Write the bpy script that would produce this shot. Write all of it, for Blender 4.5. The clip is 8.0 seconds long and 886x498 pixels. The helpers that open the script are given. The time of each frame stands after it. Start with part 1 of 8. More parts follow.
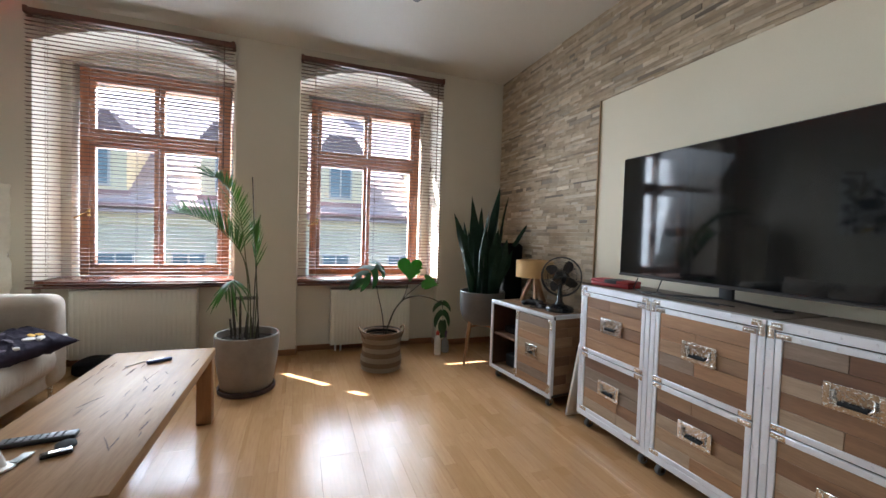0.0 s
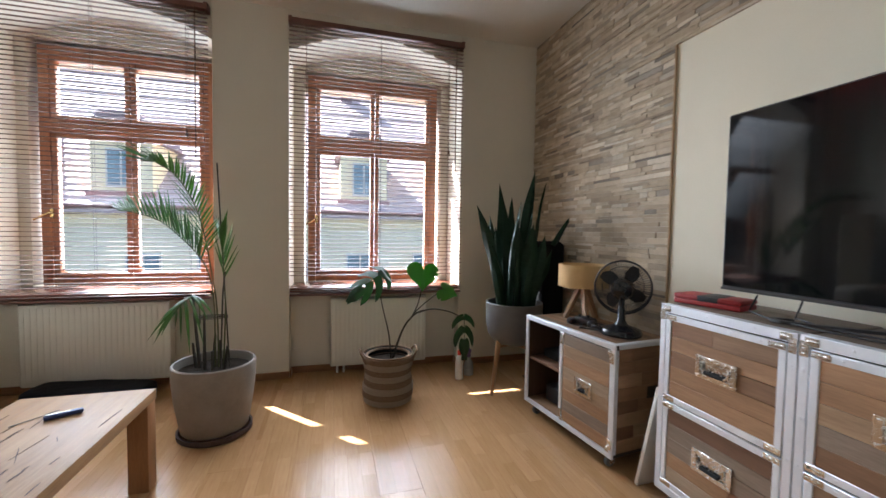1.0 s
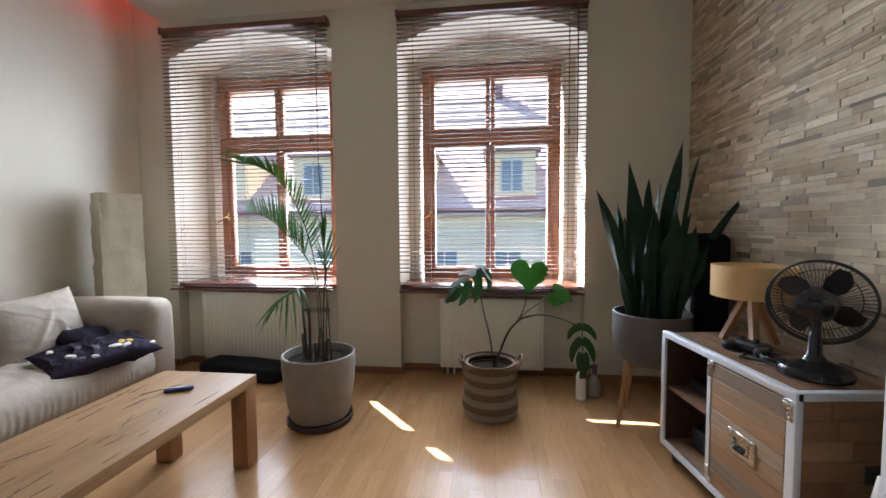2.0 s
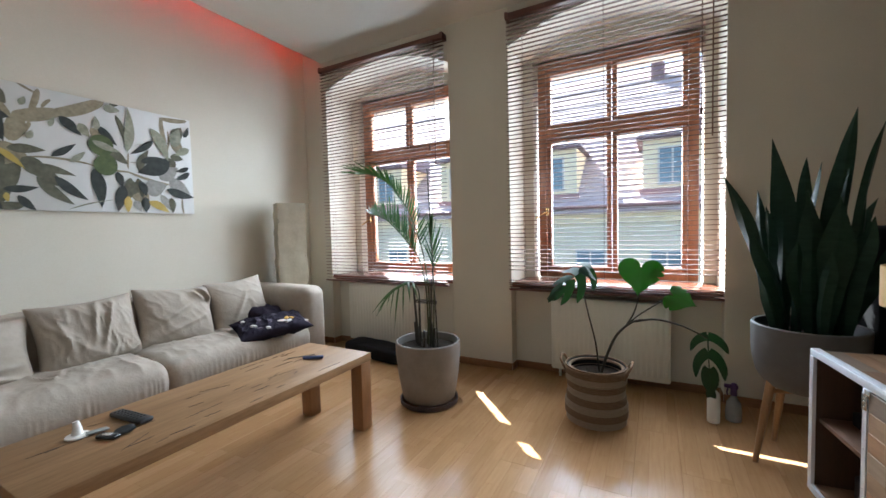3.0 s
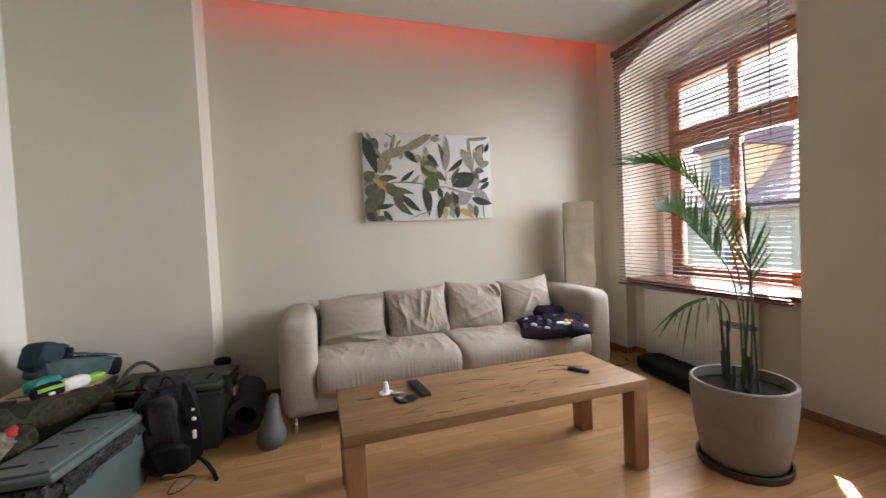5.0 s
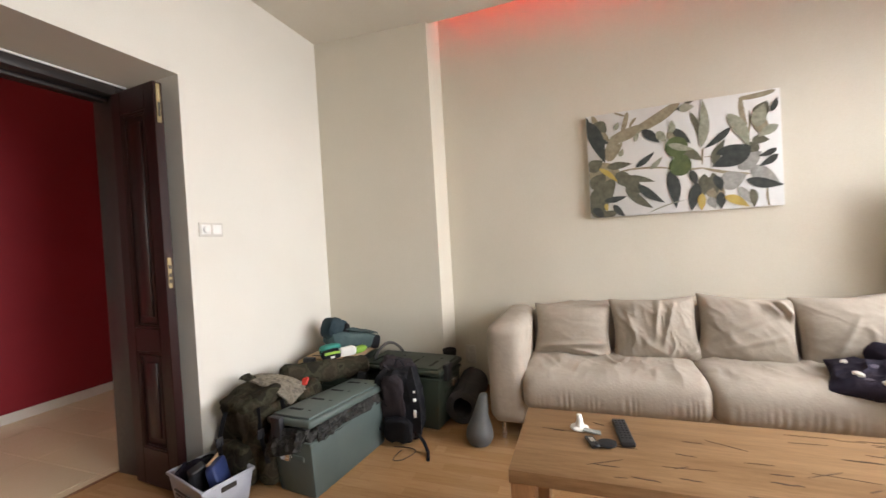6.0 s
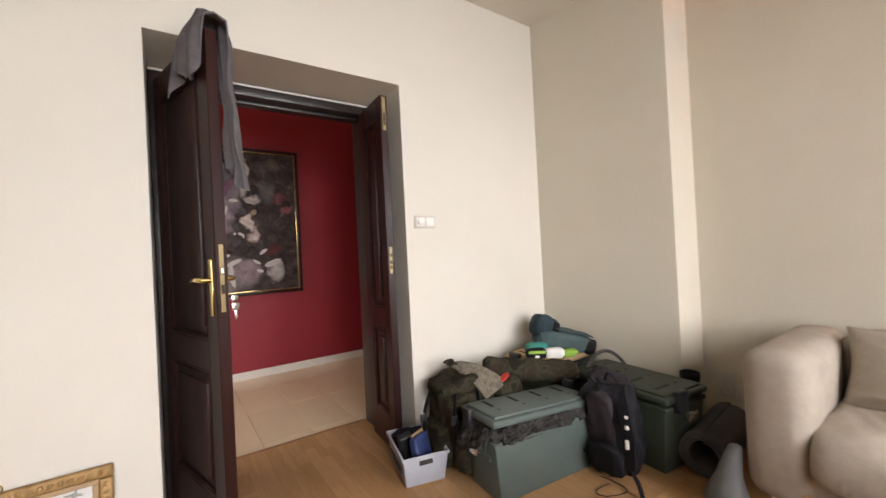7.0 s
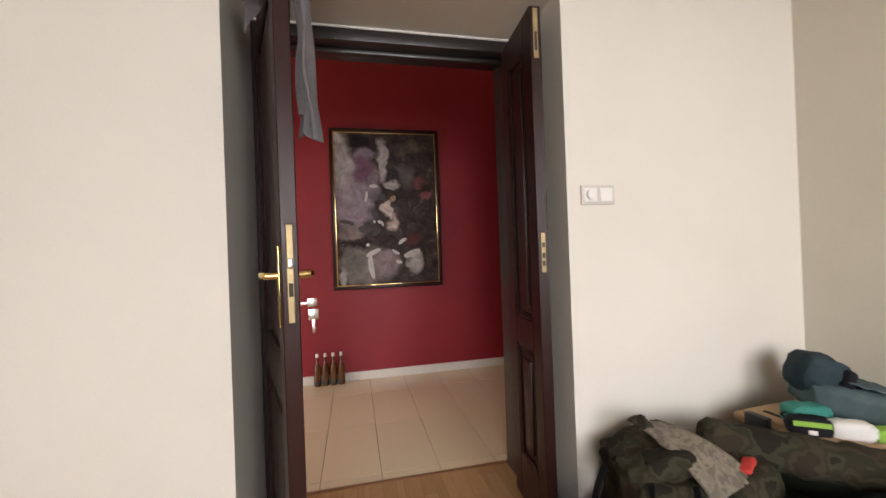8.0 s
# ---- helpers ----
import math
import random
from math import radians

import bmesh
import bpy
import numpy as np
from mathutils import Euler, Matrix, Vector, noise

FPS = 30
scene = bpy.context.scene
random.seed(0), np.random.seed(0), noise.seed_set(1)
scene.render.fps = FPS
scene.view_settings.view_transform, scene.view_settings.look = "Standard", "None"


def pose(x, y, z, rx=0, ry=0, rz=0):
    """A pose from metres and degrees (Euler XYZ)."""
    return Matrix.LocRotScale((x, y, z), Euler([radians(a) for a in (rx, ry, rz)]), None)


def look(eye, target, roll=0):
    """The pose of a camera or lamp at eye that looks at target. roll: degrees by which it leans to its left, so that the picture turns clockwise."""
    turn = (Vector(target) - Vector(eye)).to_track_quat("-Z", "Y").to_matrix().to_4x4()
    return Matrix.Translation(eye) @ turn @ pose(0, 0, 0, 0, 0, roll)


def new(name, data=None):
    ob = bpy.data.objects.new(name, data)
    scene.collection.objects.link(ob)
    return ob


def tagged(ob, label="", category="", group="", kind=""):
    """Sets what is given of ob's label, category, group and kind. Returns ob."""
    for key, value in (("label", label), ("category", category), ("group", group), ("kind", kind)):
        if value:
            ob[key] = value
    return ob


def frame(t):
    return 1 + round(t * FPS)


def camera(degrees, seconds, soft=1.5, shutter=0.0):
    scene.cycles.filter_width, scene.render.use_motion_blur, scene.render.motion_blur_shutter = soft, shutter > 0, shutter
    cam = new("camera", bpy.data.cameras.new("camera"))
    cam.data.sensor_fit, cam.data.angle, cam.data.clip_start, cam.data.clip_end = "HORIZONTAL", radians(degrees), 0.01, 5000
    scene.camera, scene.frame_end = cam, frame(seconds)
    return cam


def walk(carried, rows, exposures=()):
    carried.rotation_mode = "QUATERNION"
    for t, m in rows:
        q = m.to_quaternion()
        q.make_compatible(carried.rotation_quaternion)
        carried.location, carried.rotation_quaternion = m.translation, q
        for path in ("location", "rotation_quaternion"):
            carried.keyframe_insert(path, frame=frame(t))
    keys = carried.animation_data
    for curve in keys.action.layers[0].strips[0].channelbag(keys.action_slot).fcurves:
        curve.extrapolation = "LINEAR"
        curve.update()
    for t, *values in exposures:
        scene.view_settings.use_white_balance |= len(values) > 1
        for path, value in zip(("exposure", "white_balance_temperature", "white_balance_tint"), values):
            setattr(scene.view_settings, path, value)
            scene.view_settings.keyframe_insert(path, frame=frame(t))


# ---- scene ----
import itertools

cam = camera(96.8, 8.0, 1.5, 0.15)
PATH = [
    (0, (0.876, 0.749, 1.128), (1.56, 2.627, 1.061), 1.8),
    (0.5, (1.032, 1.034, 1.121), (1.762, 2.895, 1.05), 1.4),
    (1, (1.167, 1.375, 1.14), (1.71, 3.298, 1.052), 0.9),
    (1.5, (1.361, 1.617, 1.133), (1.532, 3.607, 1.028), 0.3),
    (3, (1.837, 1.644, 1.107), (0.884, 3.401, 1.01), -1.4),
    (3.5, (1.939, 1.558, 1.11), (0.749, 3.163, 1.025), -1.4),
    (4, (1.939, 1.59, 1.105), (0.542, 3.019, 1.029), -1.8),
    (4.2, (1.915, 1.636, 1.092), (0.424, 2.968, 1.023), -1.9),
    (5.3, (1.833, 2.062, 1.157), (-0.154, 2.279, 1.092), -3.1),
    (5.5, (1.786, 2.132, 1.167), (-0.213, 2.084, 1.108), -3.4),
    (5.7, (1.736, 2.194, 1.153), (-0.24, 1.888, 1.115), -3.4),
    (6, (1.657, 2.253, 1.166), (-0.224, 1.575, 1.134), -3.3),
    (6.5, (1.503, 2.361, 1.138), (-0.068, 1.124, 1.141), -3.3),
    (7, (1.322, 2.325, 1.131), (0.18, 0.683, 1.142), -2.9),
    (7.5, (1.156, 2.098, 1.145), (0.422, 0.238, 1.161), -2.5),
    (8, (0.995, 1.698, 1.117), (0.553, -0.253, 1.124), -2.1),
]
EXPOSURES = [(0.0, 3.23, 5950, 9), (1.0, 3.27, 6000, 11), (1.6, 3.2, 5950, 11), (3.0, 3.21, 5780, 7), (4.0, 3.18, 5780, 7), (5.5, 3.24, 6850, 17), (6.0, 3.61, 6900, 15), (6.5, 3.79, 7100, 17), (7.0, 3.59, 7050, 17), (7.5, 3.47, 7050, 17), (8.0, 3.45, 7100, 17)]

walk(cam, [(t, look(eye, target, roll)) for t, eye, target, roll in PATH], EXPOSURES)

# ---- daylight and added lamps ----
world = bpy.data.worlds.new("sky")
scene.world = world
world.use_nodes = True
wn = world.node_tree.nodes
sky = wn.new("ShaderNodeTexSky")
sky.sky_type, sky.sun_disc = "NISHITA", False
sky.sun_elevation, sky.sun_rotation = radians(45), radians(-43)
wn["Background"].inputs["Strength"].default_value = 0.053
world.node_tree.links.new(sky.outputs[0], wn["Background"].inputs["Color"])
sun = new("sun", bpy.data.lights.new("sun", "SUN"))
sun.data.energy, sun.data.angle, sun.data.color = 5.0, radians(0.5), (1.0, 0.97, 0.92)
sun.matrix_world = look((-6.8, 7.3, 10.0), (0, 0, 0))
# lamps added at both windows: skylight outside the glass, fill before the slats
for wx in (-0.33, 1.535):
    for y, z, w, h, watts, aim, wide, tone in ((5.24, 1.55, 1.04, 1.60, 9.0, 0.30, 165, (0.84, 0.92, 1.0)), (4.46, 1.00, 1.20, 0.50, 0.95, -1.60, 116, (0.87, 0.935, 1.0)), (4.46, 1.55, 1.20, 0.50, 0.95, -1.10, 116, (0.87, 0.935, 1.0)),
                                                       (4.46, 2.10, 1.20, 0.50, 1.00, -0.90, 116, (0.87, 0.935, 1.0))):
        wl = new("window_fill", bpy.data.lights.new("window_fill", "AREA"))
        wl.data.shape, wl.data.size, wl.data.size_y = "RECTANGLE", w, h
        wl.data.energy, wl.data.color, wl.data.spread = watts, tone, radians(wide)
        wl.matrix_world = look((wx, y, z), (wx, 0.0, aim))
# lamp added to brighten the hall, in an assumed opening out of view
hl = new("hall_fill", bpy.data.lights.new("hall_fill", "AREA"))
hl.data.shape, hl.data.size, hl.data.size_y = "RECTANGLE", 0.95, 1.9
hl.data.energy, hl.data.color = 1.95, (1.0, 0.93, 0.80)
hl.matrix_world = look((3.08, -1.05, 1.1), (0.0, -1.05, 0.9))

# ---- materials ----
def tree(name):
    m = bpy.data.materials.new(name)
    m.use_nodes = True
    nt = m.node_tree
    return m, nt, nt.nodes["Principled BSDF"]


def link(nt, a, b):
    nt.links.new(a, b)


def coords(nt, stretch=(1, 1, 1), vary=False):
    tc, mp = nt.nodes.new("ShaderNodeTexCoord"), nt.nodes.new("ShaderNodeMapping")
    mp.inputs["Scale"].default_value = stretch
    link(nt, tc.outputs["Object"], mp.inputs["Vector"])
    if vary:
        oi, mul = nt.nodes.new("ShaderNodeObjectInfo"), nt.nodes.new("ShaderNodeMath")
        mul.operation = "MULTIPLY"
        mul.inputs[1].default_value = 53.0
        link(nt, oi.outputs["Random"], mul.inputs[0])
        cb = nt.nodes.new("ShaderNodeCombineXYZ")
        for i in range(3):
            link(nt, mul.outputs[0], cb.inputs[i])
        link(nt, cb.outputs[0], mp.inputs["Location"])
    return mp.outputs[0]


def noise_tex(nt, vec, scale, detail=4.0, rough=0.6):
    n = nt.nodes.new("ShaderNodeTexNoise")
    n.inputs["Scale"].default_value, n.inputs["Detail"].default_value, n.inputs["Roughness"].default_value = scale, detail, rough
    link(nt, vec, n.inputs["Vector"])
    return n.outputs["Fac"]


def ramp(nt, fac, stops, mode="LINEAR"):
    r = nt.nodes.new("ShaderNodeValToRGB")
    r.color_ramp.interpolation = mode
    el = r.color_ramp.elements
    while len(el) < len(stops):
        el.new(0.5)
    for e, (p, c) in zip(el, stops):
        e.position, e.color = p, (*c, 1)
    link(nt, fac, r.inputs["Fac"])
    return r.outputs["Color"]


def mixed(nt, kind, fac, a, b):
    mx = nt.nodes.new("ShaderNodeMixRGB")
    mx.blend_type = kind
    for key, v in (("Fac", fac), ("Color1", a), ("Color2", b)):
        if isinstance(v, (int, float)):
            mx.inputs[key].default_value = v
        elif isinstance(v, tuple):
            mx.inputs[key].default_value = (*v, 1)
        else:
            link(nt, v, mx.inputs[key])
    return mx.outputs["Color"]


def bumped(nt, bs, height, strength, dist=0.01):
    b = nt.nodes.new("ShaderNodeBump")
    b.inputs["Strength"].default_value, b.inputs["Distance"].default_value = strength, dist
    link(nt, height, b.inputs["Height"])
    link(nt, b.outputs[0], bs.inputs["Normal"])


def surf(name, a, b, scale=3.0, rough=0.6, bump=0.15, fine=60.0, metal=0.0, stretch=(1, 1, 1), rnd=0.0, spec=0.5, dist=0.01, spread=(0.3, 0.7)):
    """Colour between a and b over large stains, fine grain for relief and gloss; rnd: shade from piece to piece."""
    m, nt, bs = tree(name)
    vec = coords(nt, stretch, rnd > 0)
    big, small = noise_tex(nt, vec, scale), noise_tex(nt, vec, fine, 3.0)
    col = ramp(nt, big, [(spread[0], a), (spread[1], b)])
    col = mixed(nt, "OVERLAY", 0.15, col, ramp(nt, small, [(0.2, (0.3, 0.3, 0.3)), (0.8, (0.7, 0.7, 0.7))]))
    if rnd > 0:
        oi = nt.nodes.new("ShaderNodeObjectInfo")
        shade = ramp(nt, oi.outputs["Random"], [(0.0, (1 - rnd,) * 3), (1.0, (1.0, 1.0, 1.0))])
        col = mixed(nt, "MULTIPLY", 1.0, col, shade)
    link(nt, col, bs.inputs["Base Color"])
    bs.inputs["Metallic"].default_value = metal
    bs.inputs["Specular IOR Level"].default_value = spec
    rr = ramp(nt, small, [(0.2, (max(rough - 0.08, 0.02),) * 3), (0.8, (min(rough + 0.08, 1),) * 3)])
    link(nt, rr, bs.inputs["Roughness"])
    if bump:
        both = mixed(nt, "MIX", 0.5, big, small)
        bumped(nt, bs, both, bump, dist)
    return m


def wood(name, stops, axis=1, scale=9.0, rough=0.45, rnd=0.35, bump=0.12, mode="LINEAR"):
    """Timber with grain along one axis, in several tones from piece to piece; mode: how the tones blend."""
    m, nt, bs = tree(name)
    st = [7.0, 7.0, 7.0]
    st[axis] = 0.7
    vec = coords(nt, tuple(st), True)
    g, f = noise_tex(nt, vec, scale * 0.35, 6.0, 0.65), noise_tex(nt, vec, scale * 3, 4.0, 0.7)
    oi = nt.nodes.new("ShaderNodeObjectInfo")
    base = ramp(nt, oi.outputs["Random"], [(i / (len(stops) if mode == "CONSTANT" else max(len(stops) - 1, 1)), c) for i, c in enumerate(stops)], mode)
    dark = ramp(nt, g, [(0.3, (0.55, 0.5, 0.45)), (0.65, (1.0, 1.0, 1.0))])
    col = mixed(nt, "MULTIPLY", 0.75 if rnd else 0.5, base, dark)
    col = mixed(nt, "MULTIPLY", 0.35, col, ramp(nt, f, [(0.35, (0.55, 0.5, 0.45)), (0.6, (1.0, 1.0, 1.0))]))
    link(nt, col, bs.inputs["Base Color"])
    link(nt, ramp(nt, f, [(0.2, (rough - 0.08,) * 3), (0.8, (rough + 0.1,) * 3)]), bs.inputs["Roughness"])
    bumped(nt, bs, f, bump, 0.004)
    return m


def camo(name, cols, scale=9.0, rough=0.9):
    m, nt, bs = tree(name)
    vec = coords(nt)
    n = noise_tex(nt, vec, scale, 2.5, 0.55)
    stops = [(0.34 + 0.32 * i / len(cols), c) for i, c in enumerate(cols)]
    link(nt, ramp(nt, n, stops, "CONSTANT"), bs.inputs["Base Color"])
    bs.inputs["Roughness"].default_value = rough
    bumped(nt, bs, noise_tex(nt, vec, 45, 4.0), 0.5, 0.012)
    return m


def glow(name, colour, strength):
    m, nt, bs = tree(name)
    bs.inputs["Base Color"].default_value = (*colour, 1)
    bs.inputs["Emission Color"].default_value = (*colour, 1)
    bs.inputs["Emission Strength"].default_value = strength
    return m


def pane(name, tint=(1, 1, 1)):
    m, nt, bs = tree(name)
    nt.nodes.remove(bs)
    out = nt.nodes["Material Output"]
    tr, gl, mx = nt.nodes.new("ShaderNodeBsdfTransparent"), nt.nodes.new("ShaderNodeBsdfGlossy"), nt.nodes.new("ShaderNodeMixShader")
    fr = nt.nodes.new("ShaderNodeFresnel")
    tr.inputs[0].default_value = (*tint, 1)
    gl.inputs["Roughness"].default_value = 0.02
    fr.inputs["IOR"].default_value = 1.3
    link(nt, fr.outputs[0], mx.inputs[0])
    link(nt, tr.outputs[0], mx.inputs[1])
    link(nt, gl.outputs[0], mx.inputs[2])
    link(nt, mx.outputs[0], out.inputs["Surface"])
    return m


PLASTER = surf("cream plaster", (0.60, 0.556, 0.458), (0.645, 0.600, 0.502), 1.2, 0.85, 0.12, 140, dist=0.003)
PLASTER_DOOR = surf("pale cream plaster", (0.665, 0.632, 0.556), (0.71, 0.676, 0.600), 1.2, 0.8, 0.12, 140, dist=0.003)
PLASTER_EAST = surf("warm cream plaster", (0.70, 0.640, 0.500), (0.745, 0.685, 0.540), 1.2, 0.8, 0.12, 140, dist=0.003)
CEILING = surf("ceiling paint", (0.64, 0.595, 0.51), (0.685, 0.64, 0.555), 1.0, 0.55, 0.06, 90, dist=0.003)
REDWALL = surf("crimson paint", (0.23, 0.008, 0.016), (0.28, 0.012, 0.022), 1.5, 0.55, 0.1, 160, dist=0.003)
HALLPAINT = surf("hall paint", (0.62, 0.57, 0.47), (0.68, 0.62, 0.52), 1.2, 0.85, 0.1, 140, dist=0.003)
GROUT = surf("grout", (0.20, 0.17, 0.14), (0.26, 0.22, 0.18), 8, 0.9)
SUBFLOOR = surf("floor joints", (0.10, 0.055, 0.025), (0.14, 0.08, 0.04), 8, 0.8)
TILE = surf("beige hall tile", (0.76, 0.61, 0.40), (0.79, 0.64, 0.43), 3, 0.25, 0.01, 500, rnd=0.05)
SKIRT_TILE = surf("pale skirting tile", (0.68, 0.64, 0.58), (0.74, 0.70, 0.64), 5, 0.3, 0.03)
SKIRTING = wood("brown skirting", [(0.27, 0.13, 0.055), (0.31, 0.15, 0.065)], 0, 9, 0.4, 0)
FRAMEWOOD = wood("red-brown window timber", [(0.42, 0.165, 0.068), (0.47, 0.19, 0.082)], 2, 8, 0.35, 0.1)
SILLWOOD = wood("mahogany sill", [(0.17, 0.055, 0.035), (0.20, 0.07, 0.04)], 0, 8, 0.22, 0.1)
RAILWOOD = wood("mahogany rail", [(0.15, 0.062, 0.045), (0.18, 0.075, 0.052)], 0, 8, 0.4, 0.1, 0.05)
SLATWOOD = wood("mahogany slat", [(0.125, 0.072, 0.052), (0.15, 0.086, 0.062)], 0, 8, 0.5, 0.1, 0.03)
SLATWOOD.node_tree.nodes["Principled BSDF"].inputs["Specular IOR Level"].default_value = 0.15
DOORWOOD = wood("dark mahogany door", [(0.026, 0.008, 0.007), (0.034, 0.010, 0.008)], 2, 7, 0.34, 0.1)
DOORWOOD.node_tree.nodes["Principled BSDF"].inputs["Specular IOR Level"].default_value = 0.3
DOORFRAME = surf("near-black door frame", (0.020, 0.016, 0.015), (0.03, 0.022, 0.02), 6, 0.35, 0.05)
BRASS = surf("polished brass", (0.75, 0.52, 0.20), (0.85, 0.62, 0.28), 20, 0.18, 0.01, 90, 1.0)
AGEDBRASS = surf("dull brass", (0.30, 0.23, 0.12), (0.40, 0.31, 0.17), 20, 0.5, 0.05, 90, 1.0)
STEEL = surf("brushed steel", (0.62, 0.60, 0.57), (0.74, 0.72, 0.68), 20, 0.25, 0.0, 120, 1.0)
NICKEL = surf("nickel plate", (0.70, 0.68, 0.65), (0.82, 0.80, 0.77), 30, 0.24, 0.0, 120, 1.0)
ALU = surf("aluminium profile", (0.74, 0.77, 0.82), (0.81, 0.84, 0.89), 12, 0.42, 0.02, 120, 0.5)
RECLAIMED = wood("reclaimed oak strip", [(0.36, 0.20, 0.10), (0.17, 0.085, 0.045), (0.40, 0.26, 0.15), (0.25, 0.135, 0.07), (0.42, 0.31, 0.21), (0.30, 0.18, 0.10), (0.38, 0.215, 0.11), (0.27, 0.20, 0.145)], 0, 9, 0.55, 0.35, 0.12, "CONSTANT")
RECLAIMED_SIDE = wood("reclaimed oak side strip", [(0.36, 0.22, 0.125), (0.18, 0.09, 0.045), (0.44, 0.30, 0.18), (0.26, 0.14, 0.07)], 1, 9, 0.55, 0.35, 0.12, "CONSTANT")
CASETOP = wood("worn grey-brown board", [(0.20, 0.15, 0.115), (0.24, 0.185, 0.145)], 0, 14, 0.6, 0.15, 0.2)
CASEBROWN = wood("dark stained panel", [(0.075, 0.038, 0.020), (0.095, 0.050, 0.027)], 2, 9, 0.5, 0.2)
CASEDARK = surf("dark case lining", (0.022, 0.017, 0.014), (0.035, 0.026, 0.02), 12, 0.7)
BLACK = surf("black plastic", (0.010, 0.010, 0.012), (0.017, 0.017, 0.020), 14, 0.5, 0.05, 120)
GLOSSBLACK = surf("gloss black enamel", (0.010, 0.010, 0.012), (0.014, 0.014, 0.016), 14, 0.16, 0.0)
FANBLADE = surf("dark lacquered blade", (0.005, 0.0045, 0.004), (0.008, 0.007, 0.006), 14, 0.35, 0.0)
SPEAKERBLACK = surf("matt black veneer", (0.006, 0.006, 0.006), (0.009, 0.009, 0.009), 14, 0.8, 0.0, spec=0.1)
RUBBER = surf("black rubber", (0.018, 0.018, 0.018), (0.03, 0.03, 0.03), 16, 0.8)
SCREEN = surf("dark screen glass", (0.004, 0.005, 0.006), (0.005, 0.006, 0.007), 3, 0.0, 0.0, 40, spec=0.5)
WHITEPLASTIC = surf("white plastic", (0.74, 0.72, 0.68), (0.80, 0.78, 0.74), 12, 0.4, 0.03)
SWITCHWHITE = surf("switch plastic", (0.55, 0.515, 0.455), (0.59, 0.555, 0.495), 12, 0.35, 0.02)
RADWHITE = surf("radiator enamel", (0.72, 0.69, 0.60), (0.77, 0.74, 0.65), 4, 0.35, 0.04, 80)
OAKTOP = wood("knotty oak", [(0.30, 0.177, 0.088), (0.335, 0.202, 0.104)], 1, 6, 0.42, 0.2, 0.06)
OAKTOP.node_tree.nodes["Principled BSDF"].inputs["Specular IOR Level"].default_value = 0.06
OAKLEG = wood("knotty oak leg", [(0.33, 0.165, 0.07), (0.36, 0.18, 0.08)], 2, 6, 0.42, 0.2, 0.1)
CRACK = surf("dark wood crack", (0.05, 0.026, 0.014), (0.08, 0.04, 0.02), 30, 0.8, 0)
BEECH = wood("pale beech", [(0.36, 0.20, 0.095), (0.40, 0.225, 0.11)], 2, 8, 0.45, 0.1)
SHADE = surf("tan lampshade cloth", (0.55, 0.36, 0.16), (0.62, 0.42, 0.20), 12, 0.9, 0.2, 220, dist=0.002)
PAPER = surf("cream rice paper", (0.50, 0.455, 0.345), (0.56, 0.51, 0.395), 16, 0.9, 0.5, 60, dist=0.006)
SOFACLOTH = surf("beige slipcover cotton", (0.345, 0.298, 0.244), (0.415, 0.362, 0.303), 5, 0.95, 0.45, 26, dist=0.012)
CUSHIONCLOTH = surf("beige cushion cotton", (0.34, 0.292, 0.238), (0.395, 0.344, 0.287), 6, 0.95, 0.45, 30, dist=0.012)
NAVYCLOTH = surf("navy cloth", (0.016, 0.013, 0.022), (0.030, 0.025, 0.038), 10, 0.95, 0.4, 60)
PRINTWHITE = surf("white print", (0.66, 0.63, 0.58), (0.72, 0.70, 0.65), 12, 0.9)
PRINTGREY = surf("grey-violet print", (0.075, 0.062, 0.085), (0.11, 0.092, 0.12), 12, 0.9)
PRINTYELLOW = surf("yellow print", (0.62, 0.36, 0.06), (0.68, 0.42, 0.09), 12, 0.9)
CONCRETE = surf("grey fibre-stone pot", (0.22, 0.195, 0.17), (0.28, 0.25, 0.22), 9, 0.75, 0.2, 90, dist=0.004)
GREYPOT = surf("dark grey pot", (0.098, 0.094, 0.092), (0.125, 0.12, 0.117), 9, 0.65, 0.1, 90, dist=0.003)
SAUCER = surf("dark saucer", (0.07, 0.05, 0.045), (0.10, 0.07, 0.06), 9, 0.6)
SOIL = surf("potting soil", (0.012, 0.008, 0.005), (0.032, 0.021, 0.014), 40, 0.95, 0.9, 90, dist=0.02)
JUTE_DARK = surf("brown jute", (0.17, 0.105, 0.06), (0.23, 0.145, 0.085), 50, 0.95, 0.9, 160, dist=0.006, stretch=(1, 1, 2))
JUTE_PALE = surf("pale jute", (0.30, 0.235, 0.168), (0.36, 0.285, 0.208), 50, 0.95, 0.9, 160, dist=0.006, stretch=(1, 1, 2))
STALK = surf("brown stalk", (0.022, 0.018, 0.011), (0.036, 0.028, 0.016), 30, 0.7, 0.3)
GREENSTALK = surf("green stalk", (0.055, 0.065, 0.020), (0.085, 0.095, 0.030), 30, 0.6, 0.2)


def leafy(name, a, b, scale=8, rough=0.4, through_light=0.25, stretch=(1, 1, 1)):
    m = surf(name, a, b, scale, rough, 0.12, 60, stretch=stretch)
    nt = m.node_tree
    bs, out = nt.nodes["Principled BSDF"], nt.nodes["Material Output"]
    tl, mx = nt.nodes.new("ShaderNodeBsdfTranslucent"), nt.nodes.new("ShaderNodeMixShader")
    tl.inputs[0].default_value = (a[0] * 2.2, b[1] * 2.4, a[2] * 0.8, 1)
    mx.inputs[0].default_value = through_light
    link(nt, bs.outputs[0], mx.inputs[1])
    link(nt, tl.outputs[0], mx.inputs[2])
    link(nt, mx.outputs[0], out.inputs["Surface"])
    return m


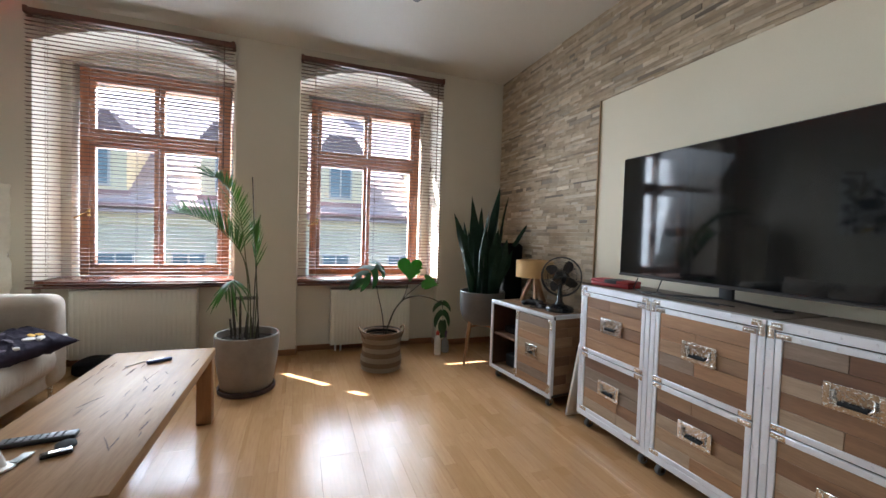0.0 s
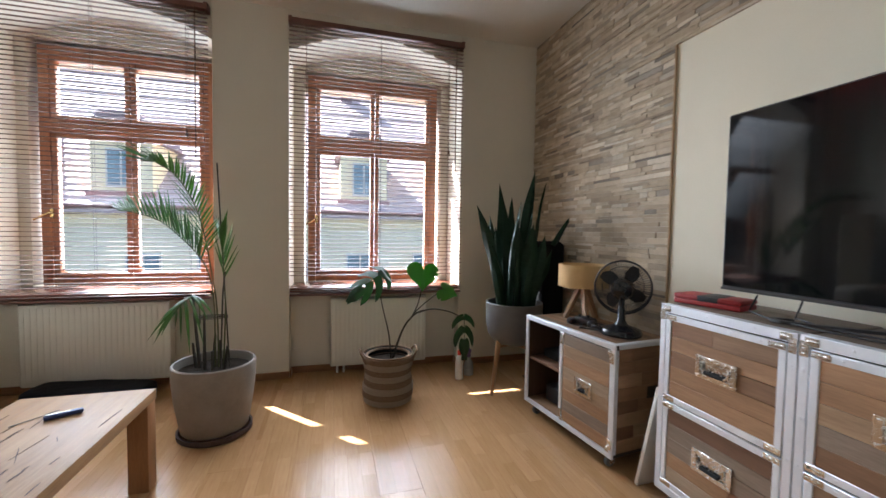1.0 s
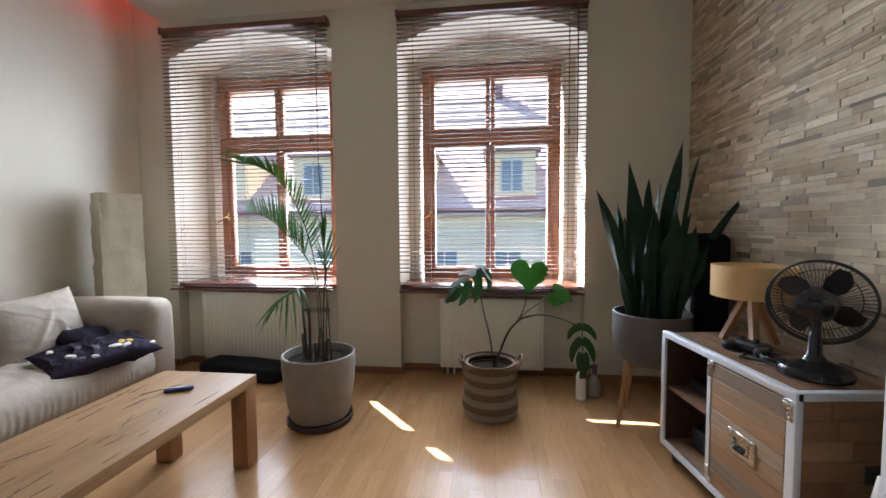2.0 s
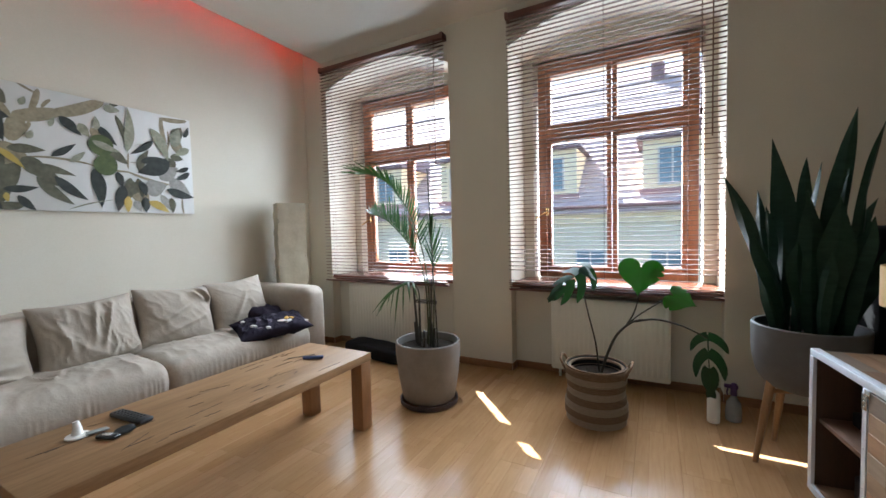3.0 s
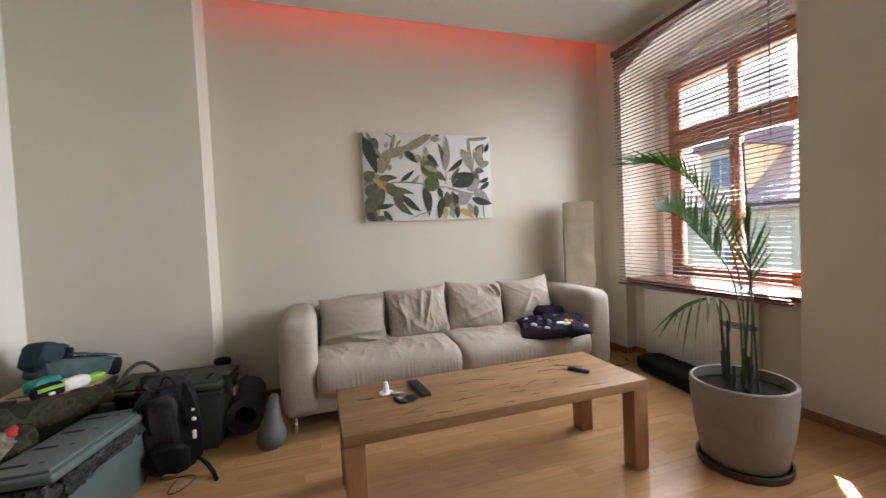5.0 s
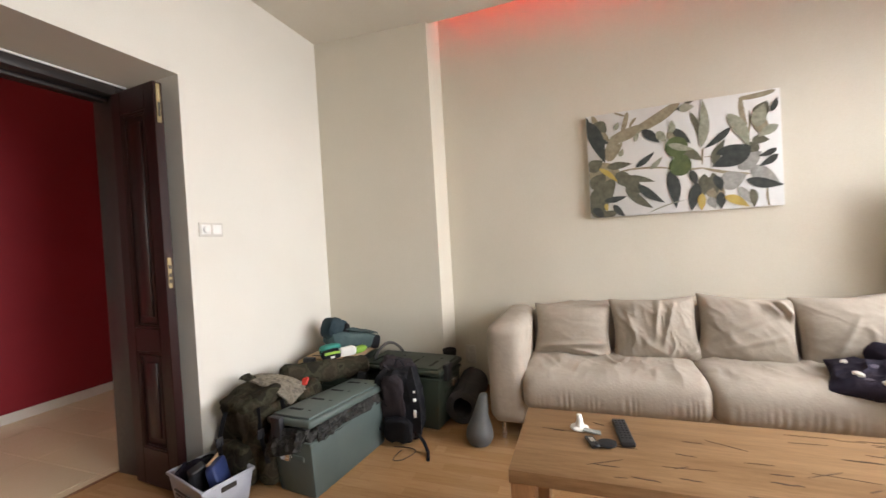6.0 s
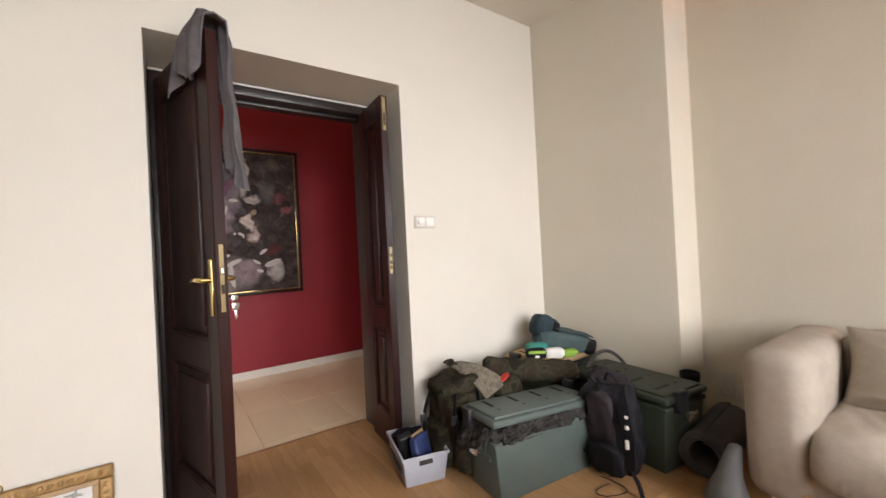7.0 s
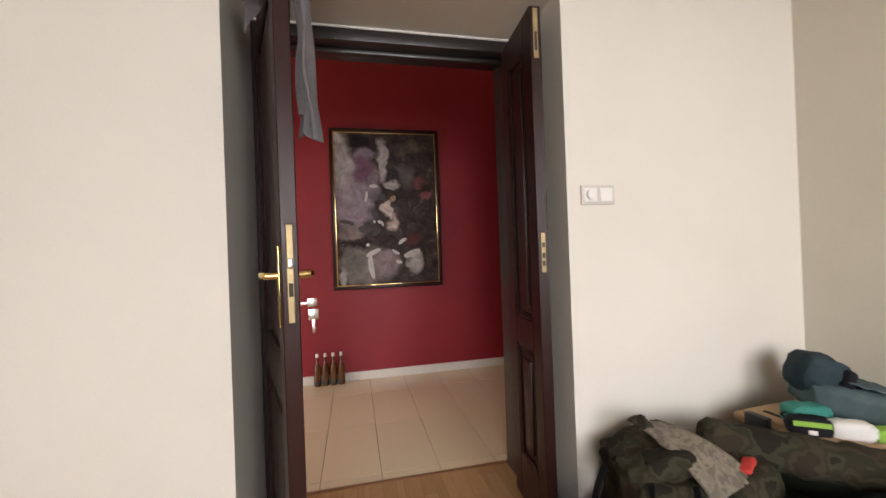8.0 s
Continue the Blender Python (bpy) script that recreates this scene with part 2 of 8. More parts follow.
PALMLEAF = leafy("palm leaflet", (0.028, 0.068, 0.018), (0.045, 0.09, 0.024), 8, 0.4, 0.18)
SNAKELEAF = leafy("snake plant leaf", (0.007, 0.024, 0.014), (0.015, 0.042, 0.024), 14, 0.5, 0.04, (1, 1, 4))
SNAKELEAF.node_tree.nodes["Principled BSDF"].inputs["Specular IOR Level"].default_value = 0.2
MONLEAF = leafy("monstera leaf", (0.035, 0.11, 0.018), (0.055, 0.15, 0.025), 10, 0.32, 0.30)
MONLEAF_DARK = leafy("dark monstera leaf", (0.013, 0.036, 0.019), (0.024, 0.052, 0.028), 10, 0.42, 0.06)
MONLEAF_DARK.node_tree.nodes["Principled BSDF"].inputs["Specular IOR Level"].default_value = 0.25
CASEGREEN = surf("grey-green polypropylene", (0.068, 0.092, 0.084), (0.085, 0.11, 0.1), 5, 0.5, 0.12, 200, dist=0.002)
CASEGREEN_DARK = surf("dark green polypropylene", (0.026, 0.036, 0.024), (0.036, 0.046, 0.032), 5, 0.5, 0.12, 200, dist=0.002)
CAMO = camo("woodland camouflage", [(0.036, 0.028, 0.019), (0.050, 0.040, 0.026), (0.033, 0.029, 0.019), (0.044, 0.042, 0.026), (0.022, 0.018, 0.013)], 9)
CAMO_PALE = camo("pale camouflage", [(0.15, 0.125, 0.095), (0.21, 0.18, 0.14), (0.18, 0.155, 0.12), (0.135, 0.115, 0.09)], 26)
CLOTHGREY = camo("grey field cloth", [(0.020, 0.019, 0.019), (0.042, 0.040, 0.038), (0.030, 0.030, 0.026), (0.060, 0.057, 0.054)], 22)
PACKGREY = surf("grey nylon", (0.024, 0.020, 0.022), (0.046, 0.038, 0.042), 8, 0.75, 0.4, 60)
PACKBLACK = surf("black nylon", (0.010, 0.010, 0.012), (0.018, 0.018, 0.021), 8, 0.7, 0.4, 60)
TEALCLOTH = surf("teal-grey cloth", (0.055, 0.085, 0.088), (0.085, 0.12, 0.122), 8, 0.9, 0.35, 60)
NAVYTEAL = surf("dark teal nylon", (0.022, 0.038, 0.046), (0.036, 0.056, 0.066), 8, 0.8, 0.35, 60)
TEAL = surf("teal cloth", (0.02, 0.20, 0.16), (0.03, 0.25, 0.20), 10, 0.8, 0.2)
LIME = surf("lime cloth", (0.22, 0.42, 0.05), (0.28, 0.48, 0.07), 10, 0.8, 0.2)
RED = surf("red cloth", (0.50, 0.03, 0.02), (0.58, 0.045, 0.03), 10, 0.7, 0.2)
BAGRED = surf("red box", (0.28, 0.012, 0.014), (0.34, 0.018, 0.018), 10, 0.5, 0.1)
MATFOAM = surf("grey foam mat", (0.062, 0.058, 0.056), (0.085, 0.078, 0.074), 14, 0.9, 0.4, 90)
GREYPLASTIC = surf("grey plastic", (0.095, 0.095, 0.092), (0.125, 0.125, 0.12), 9, 0.65, 0.1)
TUB = surf("pale grey plastic tub", (0.40, 0.42, 0.47), (0.46, 0.48, 0.53), 6, 0.5, 0.05)
BLUECARD = surf("blue card", (0.02, 0.035, 0.11), (0.03, 0.045, 0.14), 9, 0.6, 0.05)
KRAFT = surf("brown card", (0.36, 0.24, 0.13), (0.42, 0.28, 0.16), 9, 0.8, 0.1)
TOWEL = surf("grey towelling", (0.105, 0.097, 0.1), (0.145, 0.133, 0.137), 20, 0.98, 0.8, 150, dist=0.006)
STROKE_WHITE = surf("off-white paint", (0.42, 0.385, 0.37), (0.54, 0.50, 0.48), 22, 0.55, 0.35, 60, dist=0.003)
STROKE_DARK = surf("near-black paint", (0.03, 0.025, 0.027), (0.055, 0.045, 0.047), 22, 0.55, 0.35, 60, dist=0.003)
GILT = surf("aged gilt", (0.24, 0.135, 0.045), (0.42, 0.26, 0.10), 26, 0.45, 0.9, 60, 0.35, dist=0.012)
CANVASWHITE = surf("overcast sky print", (0.60, 0.60, 0.585), (0.72, 0.715, 0.69), 2.2, 0.8, 0.15, 300, dist=0.001)
PRINT_BRANCH = surf("olive branch print", (0.21, 0.175, 0.11), (0.33, 0.285, 0.195), 30, 0.8, 0.0)
PRINT_DARK = surf("dark leaf print", (0.02, 0.025, 0.023), (0.05, 0.055, 0.048), 30, 0.8, 0.0)
PRINT_MID = surf("olive leaf print", (0.075, 0.074, 0.048), (0.14, 0.135, 0.092), 30, 0.8, 0.0)
PRINT_PALE = surf("pale leaf print", (0.2, 0.205, 0.145), (0.36, 0.36, 0.275), 30, 0.8, 0.0)
PRINT_OLIVE = surf("green olive print", (0.045, 0.07, 0.02), (0.1, 0.13, 0.042), 24, 0.7, 0.0)
PRINT_GOLD = surf("yellow leaf print", (0.42, 0.30, 0.06), (0.50, 0.38, 0.12), 14, 0.8, 0.0)
PRINT_GREY = surf("grey flower print", (0.24, 0.235, 0.215), (0.36, 0.355, 0.325), 30, 0.8, 0.0)
STONE = None
FACADE = surf("cream render", (0.76, 0.66, 0.44), (0.82, 0.72, 0.50), 0.6, 0.9, 0.1, 20)
# duller tone painted in for the shaded wall below the eaves
FACADE_LOW = surf("shade-toned render", (0.66, 0.60, 0.44), (0.72, 0.66, 0.50), 0.6, 0.9, 0.1, 20)
ROOFTILE = surf("weathered clay tile", (0.40, 0.31, 0.30), (0.50, 0.40, 0.38), 1.5, 0.8, 0.3, 12)
# colour darkened against the roof slope to deepen the shade around the dormers
ROOFSIDE = surf("darkened roof tile", (0.15, 0.10, 0.11), (0.20, 0.14, 0.15), 2.0, 0.8, 0.3, 12)
GUTTER = surf("red-brown flashing", (0.28, 0.15, 0.14), (0.34, 0.18, 0.17), 2.0, 0.5, 0.1, 12)
DARKPANE = surf("far window pane", (0.10, 0.16, 0.20), (0.16, 0.24, 0.28), 1.0, 0.1, 0.0)
FARFRAME = surf("far window frame", (0.50, 0.48, 0.44), (0.56, 0.54, 0.50), 2.0, 0.6, 0.0)
STREET = surf("street asphalt", (0.045, 0.045, 0.048), (0.06, 0.06, 0.062), 2.0, 0.9, 0.2, 30)
CLEAR = pane("window glass")
BOTTLEGLASS = surf("amber bottle glass", (0.10, 0.035, 0.01), (0.14, 0.05, 0.015), 9, 0.12, 0.0)
CLEARPLASTIC = surf("cloudy plastic", (0.22, 0.23, 0.22), (0.28, 0.29, 0.28), 9, 0.2, 0.0)
PURPLE = surf("purple plastic", (0.06, 0.02, 0.10), (0.08, 0.03, 0.13), 9, 0.4, 0.0)
LED = glow("red light strip", (1.0, 0.075, 0.05), 2.7)


def stone_material():
    m, nt, bs = tree("split stone")
    vec = coords(nt, (1, 1, 1), True)
    geo, oi = nt.nodes.new("ShaderNodeNewGeometry"), nt.nodes.new("ShaderNodeObjectInfo")
    add = nt.nodes.new("ShaderNodeMath")
    add.operation = "ADD"
    link(nt, geo.outputs["Random Per Island"], add.inputs[0])
    link(nt, oi.outputs["Random"], add.inputs[1])
    fr = nt.nodes.new("ShaderNodeMath")
    fr.operation = "FRACT"
    link(nt, add.outputs[0], fr.inputs[0])
    base = ramp(nt, fr.outputs[0], [(0.0, (0.37, 0.285, 0.185)), (0.22, (0.54, 0.435, 0.30)), (0.4, (0.42, 0.33, 0.225)), (0.55, (0.64, 0.53, 0.38)), (0.7, (0.29, 0.225, 0.155)), (0.84, (0.74, 0.65, 0.50)), (0.93, (0.17, 0.14, 0.11)), (1.0, (0.58, 0.48, 0.34))])
    n, f = noise_tex(nt, vec, 14, 5), noise_tex(nt, vec, 90, 4)
    col = mixed(nt, "MULTIPLY", 0.6, base, ramp(nt, n, [(0.3, (0.65, 0.62, 0.58)), (0.65, (1, 1, 1))]))
    link(nt, col, bs.inputs["Base Color"])
    bs.inputs["Roughness"].default_value = 0.75
    bumped(nt, bs, mixed(nt, "MIX", 0.5, n, f), 0.6, 0.008)
    return m


def laminate_material():
    m, nt, bs = tree("beech laminate")
    vec = coords(nt, (1, 1, 1), True)
    rot = nt.nodes.new("ShaderNodeMapping")
    rot.inputs["Rotation"].default_value = (0, 0, radians(90))
    link(nt, vec, rot.inputs["Vector"])
    br = nt.nodes.new("ShaderNodeTexBrick")
    br.offset = 0.37
    for k, v in (("Scale", 1.0), ("Mortar Size", 0.0006), ("Brick Width", 0.43), ("Row Height", 0.0633), ("Bias", 0.0)):
        br.inputs[k].default_value = v
    br.inputs["Color1"].default_value, br.inputs["Color2"].default_value, br.inputs["Mortar"].default_value = (0.42, 0.240, 0.110, 1), (0.50, 0.296, 0.148, 1), (0.35, 0.192, 0.087, 1)
    link(nt, rot.outputs[0], br.inputs["Vector"])
    st = nt.nodes.new("ShaderNodeMapping")
    st.inputs["Scale"].default_value = (9, 0.8, 1)
    link(nt, vec, st.inputs["Vector"])
    g = noise_tex(nt, st.outputs[0], 9, 5, 0.65)
    col = mixed(nt, "MULTIPLY", 0.45, br.outputs["Color"], ramp(nt, g, [(0.3, (0.72, 0.66, 0.6)), (0.65, (1, 1, 1))]))
    oi = nt.nodes.new("ShaderNodeObjectInfo")
    col = mixed(nt, "MULTIPLY", 1.0, col, ramp(nt, oi.outputs["Random"], [(0, (0.90, 0.88, 0.86)), (1, (1, 1, 1))]))
    link(nt, col, bs.inputs["Base Color"])
    sm = noise_tex(nt, vec, 5, 4)
    link(nt, ramp(nt, sm, [(0.3, (0.17,) * 3), (0.7, (0.26,) * 3)]), bs.inputs["Roughness"])
    bs.inputs["Specular IOR Level"].default_value = 0.20
    bumped(nt, bs, g, 0.03, 0.002)
    return m


def painting_material():
    """Dark abstract oil: violet-grey masses, pale strokes down the middle, a grey foot, near-black on one side."""
    m, nt, bs = tree("abstract oil painting")
    vec = coords(nt)
    warp = nt.nodes.new("ShaderNodeTexNoise")
    warp.inputs["Scale"].default_value, warp.inputs["Detail"].default_value = 7.0, 6.0
    link(nt, vec, warp.inputs["Vector"])
    mx = mixed(nt, "LINEAR_LIGHT", 0.10, vec, warp.outputs["Color"])
    grain = noise_tex(nt, mx, 13, 6, 0.7)
    col = ramp(nt, noise_tex(nt, mx, 9, 5, 0.7), [(0.35, (0.016, 0.012, 0.012)), (0.60, (0.050, 0.038, 0.036)), (0.72, (0.12, 0.09, 0.08))])
    for u, v, ru, rv, edge, tone in ((0.15, 0.40, 0.27, 0.30, 0.3, (0.19, 0.155, 0.18)), (0.06, 0.20, 0.15, 0.26, 0.5, (0.26, 0.245, 0.25)), (0.03, 0.03, 0.08, 0.06, 0.4, (0.40, 0.39, 0.38)),
                                     (0.28, 0.25, 0.13, 0.12, 0.5, (0.11, 0.055, 0.085)), (0.31, 0.14, 0.13, 0.06, 0.4, (0.16, 0.13, 0.165)), (0.26, 0.05, 0.15, 0.045, 0.4, (0.014, 0.011, 0.012)),
                                     (0.38, 0.33, 0.07, 0.14, 0.4, (0.14, 0.115, 0.13)), (0.47, 0.18, 0.06, 0.17, 0.3, (0.29, 0.265, 0.265)), (0.56, 0.34, 0.08, 0.045, 0.3, (0.29, 0.265, 0.25)),
                                     (0.70, 0.28, 0.13, 0.10, 0.6, (0.075, 0.068, 0.066)), (0.76, 0.08, 0.14, 0.05, 0.6, (0.085, 0.065, 0.055)), (0.84, 0.33, 0.12, 0.028, 0.4, (0.10, 0.036, 0.040)),
                                     (0.88, 0.42, 0.05, 0.045, 0.25, (0.18, 0.060, 0.066)), (0.50, 0.50, 0.065, 0.055, 0.25, (0.42, 0.36, 0.33)), (0.53, 0.60, 0.065, 0.065, 0.3, (0.30, 0.235, 0.215)),
                                     (0.57, 0.45, 0.045, 0.035, 0.25, (0.27, 0.20, 0.14)), (0.14, 0.655, 0.20, 0.055, 0.4, (0.15, 0.12, 0.115)), (0.33, 0.62, 0.10, 0.05, 0.5, (0.05, 0.04, 0.042)),
                                     (0.30, 0.87, 0.36, 0.14, 0.25, (0.155, 0.135, 0.13)), (0.16, 0.86, 0.14, 0.12, 0.5, (0.105, 0.10, 0.088)), (0.05, 0.94, 0.05, 0.09, 0.4, (0.25, 0.23, 0.215)),
                                     (0.49, 0.86, 0.14, 0.10, 0.3, (0.19, 0.145, 0.155)), (0.76, 0.87, 0.10, 0.095, 0.25, (0.29, 0.27, 0.26)), (0.75, 0.71, 0.10, 0.045, 0.4, (0.075, 0.026, 0.026)),
                                     (0.15, 0.727, 0.19, 0.012, 0.5, (0.014, 0.011, 0.011))):
        off, far = nt.nodes.new("ShaderNodeVectorMath"), nt.nodes.new("ShaderNodeVectorMath")
        off.operation, far.operation = "MULTIPLY_ADD", "LENGTH"
        ka, kb = 1 / (0.90 * ru), 1 / (1.35 * rv)
        off.inputs[1].default_value, off.inputs[2].default_value = (ka, 0, kb), (-(0.5 - u) * 0.90 * ka, 0, -(0.5 - v) * 1.35 * kb)
        link(nt, mx, off.inputs[0])
        link(nt, off.outputs[0], far.inputs[0])
        col = mixed(nt, "MIX", ramp(nt, far.outputs["Value"], [(max(1 - edge, 0.3) * 0.85, (1, 1, 1)), (0.98, (0, 0, 0))]), col, tone)
    col = mixed(nt, "MULTIPLY", 1.0, col, ramp(nt, grain, [(0.32, (0.78, 0.76, 0.76)), (0.50, (1.25, 1.24, 1.25)), (0.68, (1.7, 1.66, 1.66))]))
    link(nt, col, bs.inputs["Base Color"])
    bs.inputs["Roughness"].default_value = 0.6
    bs.inputs["Specular IOR Level"].default_value = 0.15
    bumped(nt, bs, grain, 0.3, 0.004)
    return m


for cloth in (SOIL, NAVYCLOTH, PACKGREY, PACKBLACK, TEALCLOTH, NAVYTEAL, CAMO, CAMO_PALE, CLOTHGREY, SOFACLOTH, CUSHIONCLOTH, TOWEL, MATFOAM, RUBBER, SAUCER):
    cloth.node_tree.nodes["Principled BSDF"].inputs["Specular IOR Level"].default_value = 0.1
STONE = stone_material()
LAMINATE = laminate_material()
PAINTING = painting_material()



# ---- mesh tools ----
def B(bm, lo, hi, bev=0.0, seg=2, m=None):
    """A box from corner to corner with rounded edges; its sides stay truly flat."""
    c = [(a + b) / 2 for a, b in zip(lo, hi)]
    s = [abs(b - a) for a, b in zip(lo, hi)]
    r = bmesh.ops.create_cube(bm, size=1.0, matrix=Matrix.Translation(c) @ Matrix.Diagonal((*s, 1)))
    vs = r["verts"]
    if bev:
        es = list({e for v in vs for e in v.link_edges})
        out = bmesh.ops.bevel(bm, geom=es, offset=min(bev, min(s) * 0.49), segments=seg, profile=0.5, affect="EDGES")
        vs = list({v for f in out["faces"] for v in f.verts} | {v for v in vs if v.is_valid})
        if bev < 0.05:
            for f in {f for v in vs for f in v.link_faces}:
                f.normal_update()
                if max(abs(k) for k in f.normal) > 0.9999:
                    f.material_index = 1
    if m is not None:
        bmesh.ops.transform(bm, matrix=m, verts=vs)
    return vs


def box(lo, hi, bev=0.0, seg=2):
    bm = bmesh.new()
    B(bm, lo, hi, bev, seg)
    return bm


def lathe(bm, profile, at=(0, 0, 0), seg=32, squash=1.0, m=None):
    """A body of revolution about z from (radius, height) pairs, laid at m."""
    rings = []
    for r, z in profile:
        rings.append([bm.verts.new((at[0] + r * math.cos(2 * math.pi * i / seg), at[1] + squash * r * math.sin(2 * math.pi * i / seg), at[2] + z)) for i in range(seg)])
    for a, b in zip(rings, rings[1:]):
        for i in range(seg):
            bm.faces.new((a[i], a[(i + 1) % seg], b[(i + 1) % seg], b[i]))
    wide = max(r for r, z in profile)
    for ring, r, flip in ((rings[0], profile[0][0], True), (rings[-1], profile[-1][0], False)):
        if r < 0.7 * wide:
            bm.faces.new(ring[::-1] if flip else ring)
    if m is not None:
        bmesh.ops.transform(bm, matrix=m, verts=[v for ring in rings for v in ring])
    return bm


def tube(bm, pts, r, seg=8):
    """A round bar along points; r: one radius or one for each point."""
    pts = [Vector(p) for p in pts]
    rr = r if isinstance(r, (list, tuple)) else [r] * len(pts)
    rings, side = [], None
    for i, p in enumerate(pts):
        d = (pts[min(i + 1, len(pts) - 1)] - pts[max(i - 1, 0)]).normalized()
        if side is None:
            side = d.orthogonal().normalized()
        else:
            side = (side - d * side.dot(d)).normalized()
        up = d.cross(side)
        rings.append([bm.verts.new(p + rr[i] * (math.cos(2 * math.pi * k / seg) * side + math.sin(2 * math.pi * k / seg) * up)) for k in range(seg)])
    for a, b in zip(rings, rings[1:]):
        for k in range(seg):
            bm.faces.new((a[k], a[(k + 1) % seg], b[(k + 1) % seg], b[k]))
    bm.faces.new(rings[0][::-1])
    bm.faces.new(rings[-1])
    return bm


def arc(a, b, lift, n=8):
    """Points from a to b, bowed by lift."""
    a, b, lift = Vector(a), Vector(b), Vector(lift)
    return [a.lerp(b, i / n) + lift * (4 * (i / n) * (1 - i / n)) for i in range(n + 1)]


def smooth_line(pts, n):
    """A smooth line through points."""
    pts, ps = [Vector(p) for p in pts], []
    for a, b, c, d in zip([pts[0]] + pts, pts, pts[1:], pts[2:] + [pts[-1]]):
        for k in range(n):
            t = k / n
            ps.append(0.5 * ((2 * b) + (c - a) * t + (2 * a - 5 * b + 4 * c - d) * t * t + (3 * b - a - 3 * c + d) * t ** 3))
    return ps + [pts[-1]]


def soft(size, power=0.45, folds=0.0, freq=6.0, seed=0.0, nu=40, nv=24, sag=0.0, fine=0.0, rate=16.0):
    """A padded body: a rounded box with wrinkles."""
    bm = bmesh.new()
    bmesh.ops.create_uvsphere(bm, u_segments=nu, v_segments=nv, radius=1.0)
    for v in bm.verts:
        p = v.co.copy()
        q = Vector([math.copysign(abs(c) ** power, c) for c in p])
        q = Vector((q.x * size[0] / 2, q.y * size[1] / 2, q.z * size[2] / 2))
        if folds:
            s = Vector((q.x * freq + seed, q.y * freq, q.z * freq * 0.6))
            k = noise.fractal(s, 1.0, 2.0, 4)
            k2 = 1 - abs(noise.noise(s * 1.7 + Vector((seed * 3, 7, 1))))
            q += v.normal * folds * (k * 0.7 + k2 * 0.5 - 0.4)
        if fine:
            f = Vector((q.x * rate * 0.45 + seed, q.y * rate, q.z * rate * 0.5))
            f += Vector((1, 1, 1)) * 1.2 * noise.noise(f * 0.35)
            q += v.normal * fine * (max(0.0, 1 - 2.2 * abs(noise.noise(f))) ** 2 + 0.5 * max(0.0, 1 - 2.2 * abs(noise.noise(f * 1.9 + Vector((5, 2, 8))))) ** 2 - 0.3)
        if sag:
            q.z -= sag * (q.x * q.x / (size[0] ** 2 / 4))
        v.co = q
    return bm


def pillow(w, h, t, creases=0.02, freq=5.0, seed=0.0, n=56, turn=0.0, folds=()):
    """A stuffed pillow in the y-z plane with drawn-out corners, a seam and creases; t: its thickness along x.
    turn: the creases' direction; folds: (across, up, direction, length, width, height) of single folds."""
    bm = bmesh.new()
    sides = []
    ct, st = math.cos(radians(turn)), math.sin(radians(turn))
    for s in (-1, 1):
        grid = []
        for i in range(n + 1):
            row = []
            for j in range(n + 1):
                u, v = 2 * i / n - 1, 2 * j / n - 1
                edge = (1 - u * u) * (1 - v * v)
                pin = 1 - 0.10 * (1 - abs(u) ** 1.5) * abs(v) ** 3
                pin2 = 1 - 0.10 * (1 - abs(v) ** 1.5) * abs(u) ** 3
                y, z = u * w / 2 * pin2, v * h / 2 * pin
                a, b = u * ct + v * st, v * ct - u * st
                q = Vector((seed, a * freq * 0.5 + 0.5 * noise.noise(Vector((a * 2, b * 2, seed))), b * freq * 0.13))
                ridge = max(0.0, 1 - abs(noise.noise(q + Vector((3, 1, 7)))) * 2.4) ** 2
                ridge2 = max(0.0, 1 - abs(noise.noise(q * 2.1 + Vector((9, 4, 2)))) * 2.4) ** 2
                k = creases * (ridge + 0.55 * ridge2) * min(1, edge * 4)
                for fu, fv, fa, fl, fw, fh in folds:
                    c, d = math.cos(radians(fa)), math.sin(radians(fa))
                    p, r = (u - fu) * c + (v - fv) * d, (v - fv) * c - (u - fu) * d
                    k += fh * math.exp(-(p / fl) ** 4 - (r / fw) ** 2) * min(1, edge * 6)
                row.append(bm.verts.new((s * (t / 2 * max(edge, 0) ** 0.42 + k), y, z)) if s > 0 or 0 < i < n and 0 < j < n else None)
            grid.append(row)
        sides.append(grid)
    a, b = sides
    for i in range(n + 1):
        for j in range(n + 1):
            if a[i][j] is None:
                a[i][j] = b[i][j]
    for i in range(n):
        for j in range(n):
            for g, flip in ((a, True), (b, False)):
                f = [g[i][j], g[i + 1][j], g[i + 1][j + 1], g[i][j + 1]]
                bm.faces.new(f[::-1] if flip else f)
    return bm


